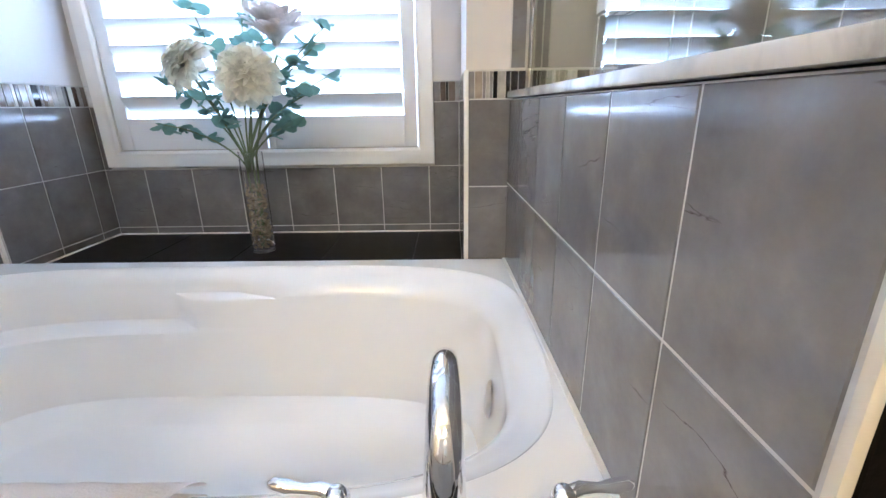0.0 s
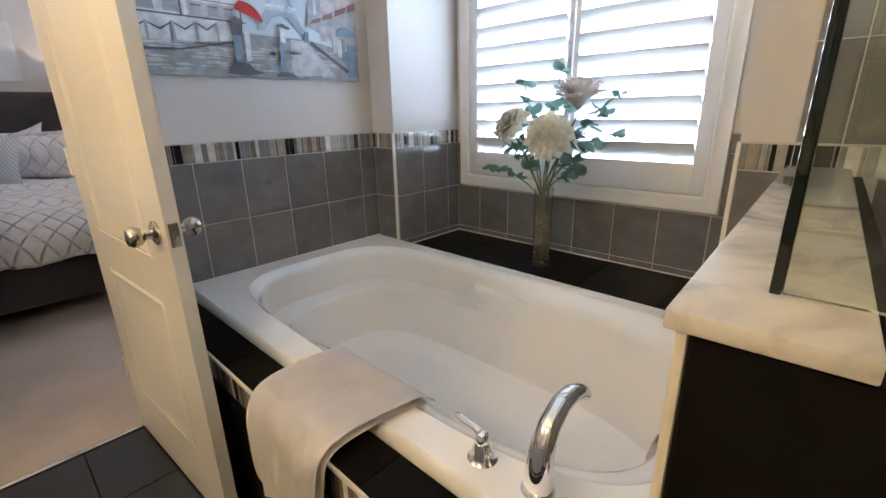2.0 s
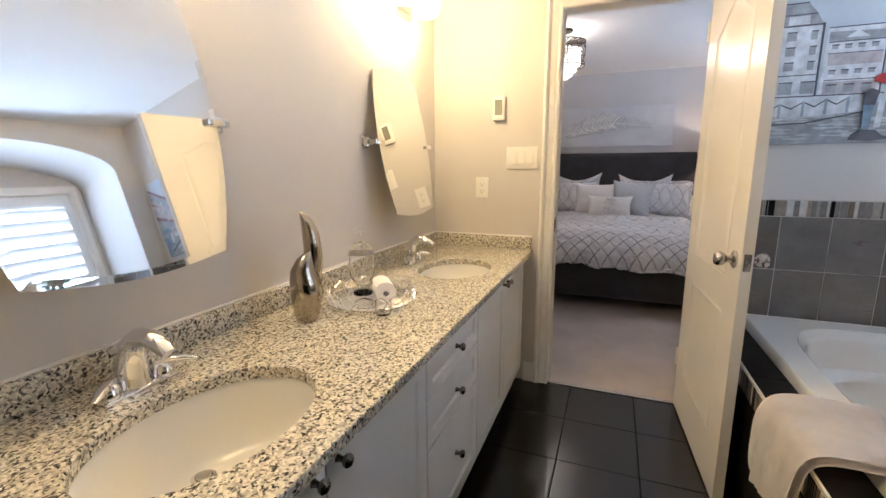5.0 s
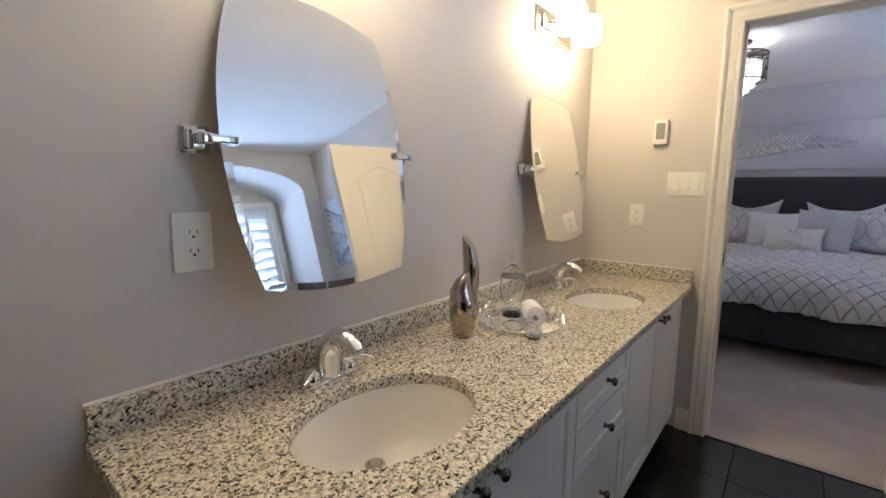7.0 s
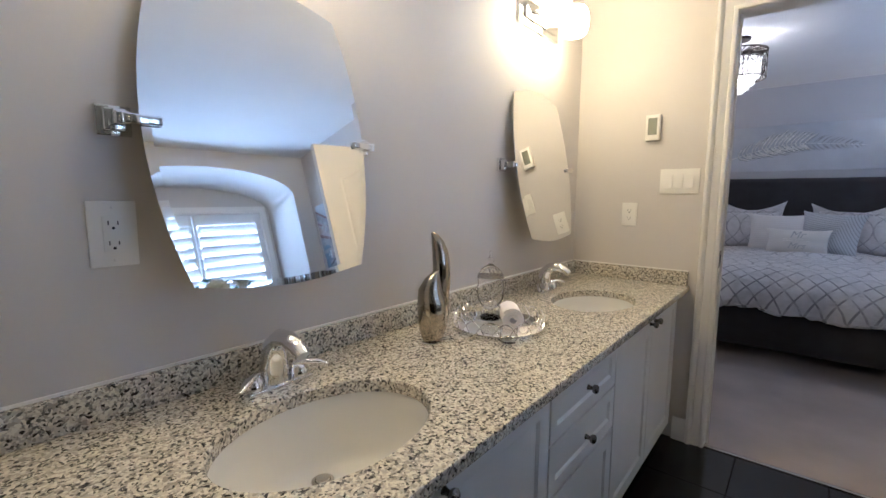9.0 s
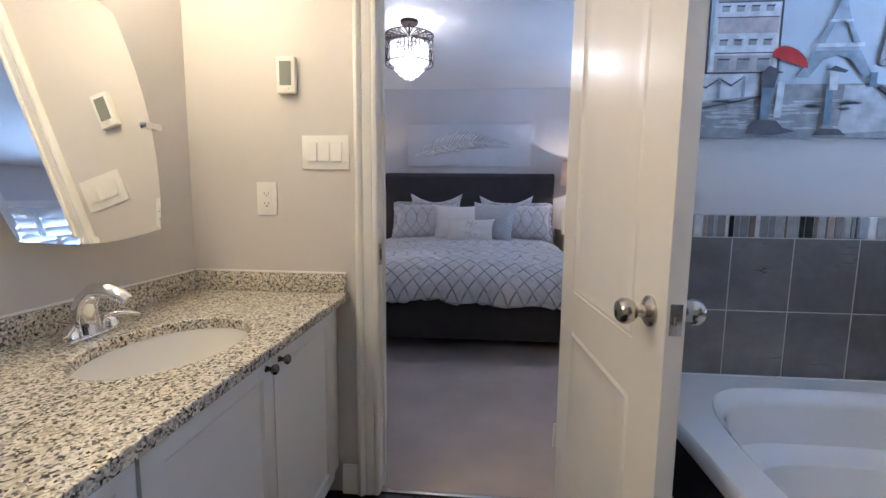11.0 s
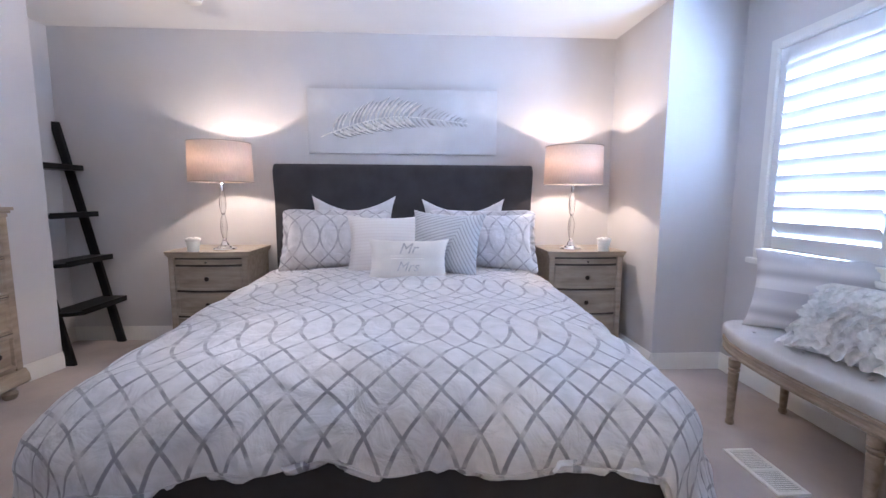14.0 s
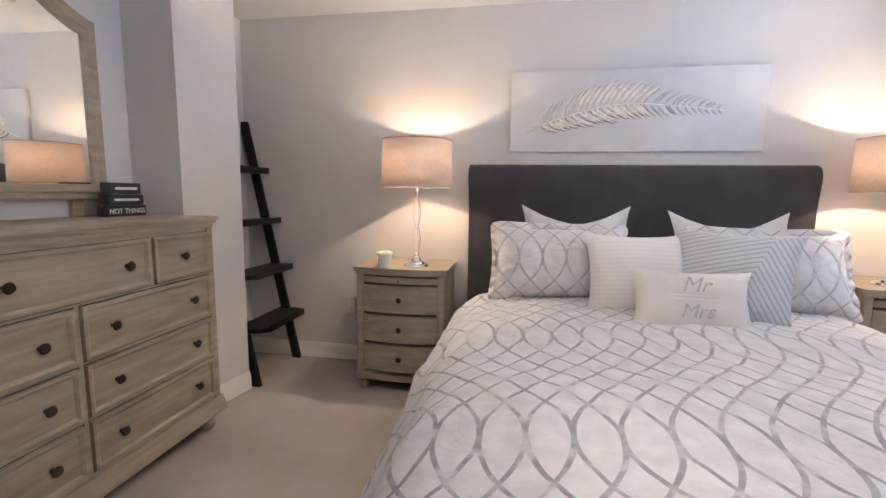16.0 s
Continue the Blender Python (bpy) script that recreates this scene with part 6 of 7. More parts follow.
part("lettering_bar", boxes((-0.10, 0.10, -0.071, -0.0695, 0.148, 0.151), (-0.10, 0.10, -0.071, -0.0695, 0.132, 0.1345)), M["silver_leaf"], letter)


# ---- nightstands and what stands on them ----
def bow(x, half, depth):
    return depth * (1 - (x / half) ** 2)


def bowed_board(bm, half, x0, depth, z0, z1, back=None, k=14):
    """A board whose front bows forward (+x); back gives its rear plane."""
    pts = [(x0 + bow(-half + 2 * half * i / k, half, depth), -half + 2 * half * i / k) for i in range(k + 1)]
    rear = back if back is not None else x0 - 0.02
    prism(bm, pts + [(rear, half), (rear, -half)], "z", z0, z1)


def nightstand(y, label):
    """Local x forward into the room."""
    t = thing("nightstand", (-5.52, y, 0), label, "nightstand", "bedside nightstands")
    half, d = 0.285, 0.44
    bm = bmesh.new()
    bowed_board(bm, half + 0.012, d + 0.022, 0.030, 0.775, 0.792, 0.0)
    bowed_board(bm, half + 0.004, d + 0.014, 0.030, 0.760, 0.775, 0.0)
    bowed_board(bm, half + 0.016, d + 0.026, 0.030, 0.792, 0.804, 0.0)
    part("top_board", bm, M["weathered"], t)
    part("carcass", boxes((0, d, -half + 0.008, half - 0.008, 0.115, 0.762)), M["weathered"], t)
    for s in (-1, 1):
        part("corner_post", boxes((d - 0.03, d + 0.012, s * (half - 0.022) - 0.02, s * (half - 0.022) + 0.02, 0.10, 0.760), bevel=0.004), M["weathered"], t)
    hw = half - 0.048
    def front(name, z0, z1, knob):
        bm = bmesh.new()
        bowed_board(bm, hw, d + 0.003, 0.026, z0, z1, d - 0.01)
        f = part(name, bm, M["weathered"], t)
        if z1 - z0 > 0.06:
            bm = bmesh.new()
            for a, b, c, e in ((-hw, hw, z0, z0 + 0.016), (-hw, hw, z1 - 0.016, z1)):
                pts = [(d + 0.009 + bow(y2, hw, 0.026), y2) for y2 in [a + (b - a) * i / 14 for i in range(15)]]
                prism(bm, pts + [(p[0] - 0.007, p[1]) for p in reversed(pts)], "z", c, e)
            for s in (-1, 1):
                box(bm, d + 0.002, d + 0.010, s * (hw - 0.009) - 0.009, s * (hw - 0.009) + 0.009, z0, z1)
            part("bead_frame", bm, M["weathered"], f)
        r = 0.016 if knob > 0.01 else 0.006
        bm = bmesh.new()
        lathe(bm, [(r * 0.5, 0), (r * 0.45, 0.010), (r, 0.016), (r * 1.05, 0.021), (r * 0.7, 0.027), (r * 0.15, 0.028)], 18)
        bmesh.ops.transform(bm, matrix=pose(d + 0.028, 0, (z0 + z1) / 2, 0, 90, 0), verts=bm.verts)
        part("knob", bm, M["bronze"], f, "dark bronze round knob")
    front("pull_out_tray", 0.708, 0.745, 0.006)
    for z0 in (0.520, 0.328, 0.136):
        front("drawer", z0, z0 + 0.172, 0.016)
    # dark reveals between the fronts, the gaps' shade put into their colour
    bm = bmesh.new()
    for z in (0.7, 0.752, 0.512, 0.320, 0.130):
        bowed_board(bm, hw, d + 0.001, 0.014, z - 0.0085, z + 0.0085, d - 0.01)
    part("reveal", bm, M["shadow_gap"], t)
    bm = bmesh.new()
    bowed_board(bm, half + 0.006, d + 0.012, 0.030, 0.075, 0.115, 0.0)
    part("plinth", bm, M["weathered"], t)
    for x in (0.05, d - 0.01):
        for s in (-1, 1):
            bm = bmesh.new()
            lathe(bm, [(0.022, 0.0), (0.030, 0.012), (0.034, 0.035), (0.024, 0.055), (0.036, 0.075)], 18, at=(x, s * (half - 0.035), 0))
            part("foot", bm, M["weathered"], t)


nightstand(-1.665, "weathered oak three-drawer nightstand nearer the ladder shelf")
nightstand(1.140, "weathered oak three-drawer nightstand nearer the window")


def bedside_lamp(x, y, label):
    t = thing("table_lamp", (x, y, 0.8045), label, "table lamp", "bedside lamps")
    bm = bmesh.new()
    lathe(bm, [(0.082, 0), (0.084, 0.008), (0.078, 0.016), (0.055, 0.020), (0.050, 0.030), (0.034, 0.036), (0.022, 0.062), (0.014, 0.070), (0.018, 0.078), (0.012, 0.086)], 32)
    part("base", bm, M["chrome"], t, "polished chrome stepped base")
    for z0, up in ((0.086, 1), (0.265, 0)):
        bm = bmesh.new()
        prof = [(0.012, 0), (0.022, 0.04), (0.026, 0.09), (0.022, 0.13), (0.010, 0.175)]
        lathe(bm, [(r, z0 + z) for r, z in prof], 8)
        part("crystal_column", bm, M["glass"], t, "faceted clear crystal column")
    bm = bmesh.new()
    lathe(bm, [(0.010, 0.262), (0.014, 0.264), (0.014, 0.270), (0.010, 0.272)], 18)
    part("collar", bm, M["chrome"], t)
    bm = bmesh.new()
    lathe(bm, [(0.011, 0.440), (0.013, 0.445), (0.013, 0.49), (0.008, 0.495)], 18)
    part("socket", bm, M["chrome"], t)
    bm = bmesh.new()
    lathe(bm, [(0.220, 0.503), (0.213, 0.786)], 56, cap0=False, cap1=False)
    sh = part("shade", bm, M["shade"], t, "warm blush linen drum shade")
    md = sh.modifiers.new("cloth", "SOLIDIFY")
    md.thickness = 0.002
    for z, r in ((0.503, 0.2205), (0.786, 0.2135)):
        bm = bmesh.new()
        tube(bm, [(r * math.cos(2 * math.pi * i / 48), r * math.sin(2 * math.pi * i / 48), z) for i in range(49)], 0.0025, 6)
        part("rim", bm, M["weathered"], sh)
    bm = bmesh.new()
    tube(bm, [(0.0, 0, 0.49), (0.06, 0, 0.52), (0.07, 0, 0.66), (0.0, 0, 0.775)], 0.0018, 6)
    tube(bm, [(0.0, 0, 0.49), (-0.06, 0, 0.52), (-0.07, 0, 0.66), (0.0, 0, 0.775)], 0.0018, 6)
    ball(bm, (0, 0, 0.795), 0.012)
    part("harp", bm, M["nickel"], t)
    for k in range(3):
        bm = bmesh.new()
        a = 2.094 * k
        tube(bm, [(0, 0, 0.776), (0.213 * math.cos(a), 0.213 * math.sin(a), 0.780)], 0.0014, 5)
        part("spider_arm", bm, M["nickel"], t)


bedside_lamp(-5.175, -1.584, "lit crystal-stem table lamp with blush drum shade near the ladder")
bedside_lamp(-5.190, 1.054, "lit crystal-stem table lamp with blush drum shade near the window")


def candle_jar(x, y):
    t = thing("candle_jar", (x, y, 0.8045), "small white ceramic candle jar on the nightstand", "candle jar", "candle jars")
    bm = bmesh.new()
    lathe(bm, [(0.036, 0), (0.040, 0.006), (0.043, 0.070), (0.040, 0.076), (0.037, 0.070), (0.035, 0.05), (0.001, 0.05)], 28, cap1=False)
    part("jar", bm, M["plate"], t)
    bm = bmesh.new()
    lathe(bm, [(0.049, 0.074), (0.052, 0.080), (0.050, 0.094), (0.046, 0.096), (0.036, 0.090), (0.006, 0.090)], 28)
    part("lid", bm, M["plate"], t)
    bm = bmesh.new()
    for k in range(6):
        a = k * 1.047
        ball(bm, (0.026 * math.cos(a), 0.026 * math.sin(a), 0.098), 0.010, (1, 1, 0.6), 8, 6)
    part("petal_knob", bm, M["plate"], t)


candle_jar(-5.085, -1.77)
candle_jar(-5.085, 1.275)


# ---- feather canvas ----
def feather_canvas():
    y0, y1, z0, z1 = -1.024, 0.507, 1.553, 2.064
    t = thing("feather_canvas", (XH, (y0 + y1) / 2, z0), "pale canvas with raised silver feather above the bed", "painting")
    W, Hh = y1 - y0, z1 - z0
    part("canvas", boxes((0.002, 0.030, -W / 2, W / 2, 0, Hh), bevel=0.003), M["canvas"], t)
    def spine(f):
        y = -W / 2 + W * (0.065 + 0.80 * f)
        z = Hh * (0.25 + 0.36 * math.sin(min(1.0, f * 1.55) * math.pi / 2) ** 0.9 - 0.26 * max(0, f - 0.42) ** 1.25)
        return Vector((0.032, y, z))
    bm = bmesh.new()
    tube(bm, [spine(i / 30) for i in range(31)], [0.0055 - 0.0045 * i / 30 for i in range(31)], 8)
    part("quill", bm, M["silver_leaf"], t)
    rnd = random.Random(8)
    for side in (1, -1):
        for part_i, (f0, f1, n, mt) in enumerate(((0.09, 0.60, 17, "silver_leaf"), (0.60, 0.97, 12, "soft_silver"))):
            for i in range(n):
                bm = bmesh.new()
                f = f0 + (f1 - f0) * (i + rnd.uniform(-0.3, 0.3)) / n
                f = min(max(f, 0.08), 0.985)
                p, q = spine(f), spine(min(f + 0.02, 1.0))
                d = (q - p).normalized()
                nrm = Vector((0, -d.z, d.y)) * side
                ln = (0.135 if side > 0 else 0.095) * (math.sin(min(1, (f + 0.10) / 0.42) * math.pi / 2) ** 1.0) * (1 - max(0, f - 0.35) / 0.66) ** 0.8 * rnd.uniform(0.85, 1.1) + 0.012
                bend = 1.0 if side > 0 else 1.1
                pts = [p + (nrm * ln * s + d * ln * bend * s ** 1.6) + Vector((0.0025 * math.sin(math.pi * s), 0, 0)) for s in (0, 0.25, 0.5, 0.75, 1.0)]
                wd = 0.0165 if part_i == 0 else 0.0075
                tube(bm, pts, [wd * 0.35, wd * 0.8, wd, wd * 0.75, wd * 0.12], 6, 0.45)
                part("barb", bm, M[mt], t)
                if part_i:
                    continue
                # the barb's shade, painted as a dark line just below it
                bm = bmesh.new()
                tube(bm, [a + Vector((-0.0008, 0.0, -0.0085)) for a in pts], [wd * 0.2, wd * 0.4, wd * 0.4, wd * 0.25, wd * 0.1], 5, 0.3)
                part("under_barb", bm, M["barb_shadow"], t)


feather_canvas()


# ---- ladder shelf ----
def ladder_shelf():
    t = thing("ladder_shelf", (-5.22, -2.60, 0), "black wooden ladder shelf leaning on the wall", "ladder shelf")
    for s, top in ((-1, -0.283), (1, 0.22)):
        bm = bmesh.new()
        x0 = s * 0.262
        loops = []
        for f in (0.0, 1.0):
            z, y, x = 1.775 * f, -0.385 * f, x0 + (top - x0) * f * (1 if s < 0 else 0.9)
            loops.append([(x - 0.014, y - 0.030, z), (x + 0.014, y - 0.030, z), (x + 0.014, y + 0.030, z), (x - 0.014, y + 0.030, z)])
        rings(bm, loops)
        bmesh.ops.recalc_face_normals(bm, faces=bm.faces)
        part("rail", bm, M["black_wood"], t)
    for z, front in ((0.385, 0.085), (0.727, 0.000), (1.068, -0.085), (1.425, -0.172)):
        f = z / 1.775
        xl, xr = -0.262 - 0.021 * f, 0.262 - 0.045 * f
        back = -0.385 * f - 0.055
        bm = bmesh.new()
        prism(bm, [(xl - 0.02, back), (xl - 0.02, front - 0.06), (xl + 0.03, front), (xr - 0.03, front), (xr + 0.02, front - 0.06), (xr + 0.02, back)], "z", z - 0.028, z)
        part("shelf", bm, M["black_wood"], t)
        part("shelf_rim", boxes((xl + 0.03, xr - 0.03, front - 0.012, front + 0.001, z - 0.03, z + 0.012), bevel=0.002), M["black_wood"], t)


ladder_shelf()


# ---- dresser, mirror, block sign ----
def dresser():
    t = thing("dresser", (-3.775, YD + 0.005, 0), "weathered grey oak dresser with bronze knobs", "dresser")
    half, d, top = 0.725, 0.470, 1.137
    part("carcass", boxes((-half, half, 0, d, 0.16, top - 0.05)), M["grey_wood"], t)
    part("top_board", boxes((-half - 0.028, half + 0.028, 0, d + 0.034, top - 0.020, top), (-half - 0.018, half + 0.018, 0, d + 0.024, top - 0.036, top - 0.020), (-half - 0.010, half + 0.010, 0, d + 0.012, top - 0.058, top - 0.036), bevel=0.005), M["grey_wood"], t)
    for s in (-1, 1):
        part("corner_post", boxes((s * (half - 0.018) - 0.020, s * (half - 0.018) + 0.020, d - 0.02, d + 0.010, 0.15, top - 0.056), bevel=0.004), M["grey_wood"], t)
    bm = bmesh.new()
    prism(bm, [(0.0, 0.075), (d + 0.018, 0.075), (d + 0.034, 0.090), (d + 0.030, 0.130), (d + 0.010, 0.165), (0.0, 0.165)], "x", -half - 0.016, half + 0.016)
    part("plinth", bm, M["grey_wood"], t)
    for x in (-half + 0.06, half - 0.06):
        for y in (0.06, d - 0.03):
            bm = bmesh.new()
            lathe(bm, [(0.026, 0), (0.036, 0.012), (0.040, 0.036), (0.028, 0.054), (0.044, 0.075)], 20, at=(x, y, 0))
            part("foot", bm, M["grey_wood"], t)
    def front(x0, x1, z0, z1, knobs):
        f = part("drawer", boxes((x0, x1, d, d + 0.010, z0, z1), bevel=0.002), M["grey_wood"], t)
        w = 0.020
        bm = bmesh.new()
        def lp(i, y):
            return [(x0 + i, y, z0 + i), (x1 - i, y, z0 + i), (x1 - i, y, z1 - i), (x0 + i, y, z1 - i)]
        rings(bm, [lp(0.0, d + 0.010), lp(0.001, d + 0.018), lp(0.012, d + 0.020), lp(w, d + 0.014), lp(w + 0.004, d + 0.0102)], False, False)
        bmesh.ops.recalc_face_normals(bm, faces=bm.faces)
        part("bead_frame", bm, M["grey_wood"], f)
        for k in knobs:
            bm = bmesh.new()
            lathe(bm, [(0.009, 0), (0.008, 0.012), (0.018, 0.018), (0.020, 0.023), (0.015, 0.029), (0.003, 0.031)], 20)
            bmesh.ops.transform(bm, matrix=pose(x0 + (x1 - x0) * k, d + 0.010, (z0 + z1) / 2, -90, 0, 0), verts=bm.verts)
            part("knob", bm, M["bronze"], f, "dark bronze round knob")
    # board whose dark colour stands in for shade between the drawers
    part("reveal", boxes((-half + 0.03, half - 0.03, d - 0.004, d + 0.002, 0.18, top - 0.075)), M["shadow_gap"], t)
    zr = [(0.856, 1.060), (0.632, 0.836), (0.412, 0.612), (0.190, 0.392)]
    e = half - 0.045
    front(-e, -0.352, *zr[0], (0.5,))
    front(-0.328, 0.328, *zr[0], (0.17, 0.83))
    front(0.352, e, *zr[0], (0.5,))
    for z in zr[1:]:
        front(-e, -0.014, *z, (0.18, 0.82))
        front(0.014, e, *z, (0.18, 0.82))
    bm = boxes((-0.008, 0.008, d - 0.002, d + 0.008, 0.18, 0.844), (-0.347, -0.333, d - 0.002, d + 0.008, 0.846, 1.07), (0.333, 0.347, d - 0.002, d + 0.008, 0.846, 1.07), *[(-half + 0.03, half - 0.03, d - 0.002, d + 0.006, z - 0.0045, z + 0.0045) for z in (0.846, 0.622, 0.402, 0.182)])
    part("divider", bm, M["grey_wood"], t)


dresser()


def dresser_mirror():
    t = thing("dresser_mirror", (-3.775, YD + 0.006, 1.140), "arched weathered oak framed mirror above the dresser", "mirror")
    def outline(i):
        hw, z0, z1 = 0.575 - i, 0.075 + i, 0.905 - i
        pts = [(hw, z0), (hw, z1)]
        for k in range(1, 20):
            f = k / 20
            x = hw - 2 * hw * f
            pts.append((x, z1 + (0.21 * (0.5 - 0.5 * math.cos(2 * math.pi * f)) ** 0.75)))
        return pts + [(-hw, z1), (-hw, z0)]
    bm = bmesh.new()
    loops = [[(x, y, z) for x, z in outline(i)] for i, y in ((0.0, 0.0), (0.0, 0.030), (0.010, 0.040), (0.030, 0.034), (0.040, 0.042), (0.062, 0.036), (0.075, 0.018))]
    rings(bm, loops, True, False)
    bmesh.ops.recalc_face_normals(bm, faces=bm.faces)
    part("frame", bm, M["grey_wood"], t)
    bm = bmesh.new()
    bm.faces.new([bm.verts.new((x, 0.020, z)) for x, z in reversed(outline(0.074))])
    bmesh.ops.recalc_face_normals(bm, faces=bm.faces)
    part("mirror_glass", bm, M["mirror"], t)
    for x in (-0.45, 0.40):
        part("support", boxes((x, x + 0.05, 0.0, 0.028, -0.002, 0.08)), M["grey_wood"], t)


dresser_mirror()


def block_sign():
    t = thing("block_sign", (-4.325, -2.86, 1.1375), "stack of three dark lettered wooden blocks on the dresser", "block sign", rz=3)
    t.scale = (1.28, 1.28, 1.28)
    for k, (w, h) in enumerate(((0.175, 0.042), (0.155, 0.040), (0.135, 0.044))):
        z0 = sum((0.042, 0.040, 0.044)[:k])
        b = part("block", boxes((-w / 2, w / 2, -0.022, 0.022, z0 + 0.0005, z0 + h - 0.0005), bevel=0.002), M["slate_velvet"], t)
        if k == 0:
            cu = bpy.data.curves.new("lettering", "FONT")
            cu.body, cu.size, cu.align_x, cu.extrude = "NOT THINGS", 0.027, "CENTER", 0.0006
            tmp = new("lettering", cu)
            me = bpy.data.meshes.new_from_object(tmp)
            bpy.data.objects.remove(tmp)
            me.materials.clear()
            me.materials.append(M["plate"])
            o = new("lettering", me)
            o.parent = b
            o.matrix_local = Matrix.Translation((0, 0.0226, z0 + 0.011)) @ pose(0, 0, 0, 90, 0, 180)
        else:
            part("lettering_bar", boxes((-w * 0.36, w * 0.36, 0.0215, 0.0232, z0 + h * 0.40, z0 + h * 0.62)), M["plate"], b)


block_sign()


# ---- bench under the window ----
def bench():
    bx, by = -3.40, 1.755
    t = thing("tufted_bench", (bx, by, 0), "oval bench with grey tufted seat and limed wood legs", "bench")
    def oval(hx, hy, z):
        return squircle(0, 0, hx, hy, z, 2.6, 72)
    bm = bmesh.new()
    rings(bm, [oval(0.845, 0.235, 0.360), oval(0.865, 0.250, 0.365), oval(0.868, 0.253, 0.378), oval(0.860, 0.246, 0.386), oval(0.860, 0.246, 0.404), oval(0.870, 0.255, 0.412), oval(0.870, 0.255, 0.424), oval(0.84, 0.23, 0.428)])
    bmesh.ops.recalc_face_normals(bm, faces=bm.faces)
    part("seat_rail", bm, M["bench_wood"], t)
    tufts = [(-0.6 + 0.3 * i, 0.11 * s) for i in range(5) for s in (-1, 1)] + [(-0.45 + 0.3 * i, 0.0) for i in range(4)]
    bm = bmesh.new()
    n = 60
    loops = []
    for k in range(17):
        f = k / 16
        sc = 1 - (max(0, f - 0.35) / 0.65) * 0.995
        if f <= 0.35:
            a = f / 0.35 * math.pi / 2
            base = [(x * (0.975 + 0.03 * math.sin(a * 2) ), y * (0.96 + 0.05 * math.sin(a * 2)), 0.429 + 0.070 * math.sin(a)) for x, y, _ in oval(0.87, 0.255, 0)]
        else:
            base = [(x * sc * 0.975, y * sc * 0.96, 0.499 + 0.030 * (1 - sc ** 2)) for x, y, _ in oval(0.87, 0.255, 0)]
        out = []
        for x, y, z in base:
            if f > 0.3:
                dmin = min(math.hypot(x - a, y - b) for a, b in tufts)
                z -= 0.022 * math.exp(-(dmin / 0.045) ** 2)
            out.append((x, y, z))
        loops.append(out)
    rings(bm, loops, False, True)
    bmesh.ops.recalc_face_normals(bm, faces=bm.faces)
    seat = part("seat_cushion", bm, M["bench_cloth"], t)
    for a, b in tufts:
        bm = bmesh.new()
        ball(bm, (a, b, 0.508), 0.011, (1, 1, 0.5), 8, 6)
        part("button", bm, M["bench_cloth"], seat)
    for x, y in ((-0.60, -0.205), (0.145, -0.222), (0.66, -0.19), (-0.70, 0.18), (0.10, 0.20), (0.70, 0.18)):
        bm = bmesh.new()
        lathe(bm, [(0.017, 0.0), (0.021, 0.008), (0.021, 0.020), (0.016, 0.028), (0.018, 0.05), (0.024, 0.25), (0.026, 0.285), (0.020, 0.292), (0.028, 0.300), (0.028, 0.308), (0.020, 0.315), (0.028, 0.322), (0.029, 0.362)], 18, at=(x, y, 0))
        part("leg", bm, M["bench_wood"], t)


bench()
cushion("throw_pillow", (-3.90, 1.84, 0.512), 0.56, 0.42, 0.15, M["band_cloth"], 13, -58, "grey banded cushion leaning on the window sill", "pillows on the bench", 0.05)


def ruffled_cushion():
    t = thing("ruffled_cushion", (-3.46, 1.68, 0.505), "ivory cushion covered in rows of ruffles", "pillow", "pillows on the bench", rz=8)
    body = new("cushion_body", cushion_mesh("cushion_body", 0.58, 0.36, 0.14, M["ruffle"], 0.03))
    body.parent = t
    tilt = pose(0, -0.05, 0.025, -40, 0, 0)
    body.matrix_local = tilt
    rnd = random.Random(21)
    for r in range(7):
        # one gathered strip: sewn along its top, its lower edge cut in points and flaring out
        bm = bmesh.new()
        n, top = 132, 0.055 + 0.050 * r
        rows = []
        ph = rnd.uniform(0, 6)
        for i in range(n + 1):
            u = i / n * 2 - 1
            x = u * 0.300
            k = max(0.0, (1 - abs(u) ** 2.6) * (1 - abs(min(0.99, top / 0.18 - 1)) ** 2.6)) ** 0.55
            y = -0.064 * k
            gather = math.sin(i * 0.55 + ph + 1.3 * math.sin(i * 0.11 + r))
            tip = abs(((i + 5 * r) % 12) / 6 - 1)
            drop = 0.060 + 0.034 * tip + 0.006 * rnd.uniform(-1, 1)
            row = []
            for j in range(5):
                f = j / 4
                row.append(bm.verts.new((x + 0.010 * f * math.cos(i * 0.55 + ph), y - 0.004 - 0.040 * f - 0.022 * f * gather + 0.010 * f * f, top + 0.012 - drop * f)))
            rows.append(row)
        for p, q in zip(rows, rows[1:]):
            for j in range(4):
                bm.faces.new((p[j], p[j + 1], q[j + 1], q[j]))
        bmesh.ops.transform(bm, matrix=tilt, verts=bm.verts)
        part("ruffle", bm, M["ruffle"], t)


ruffled_cushion()


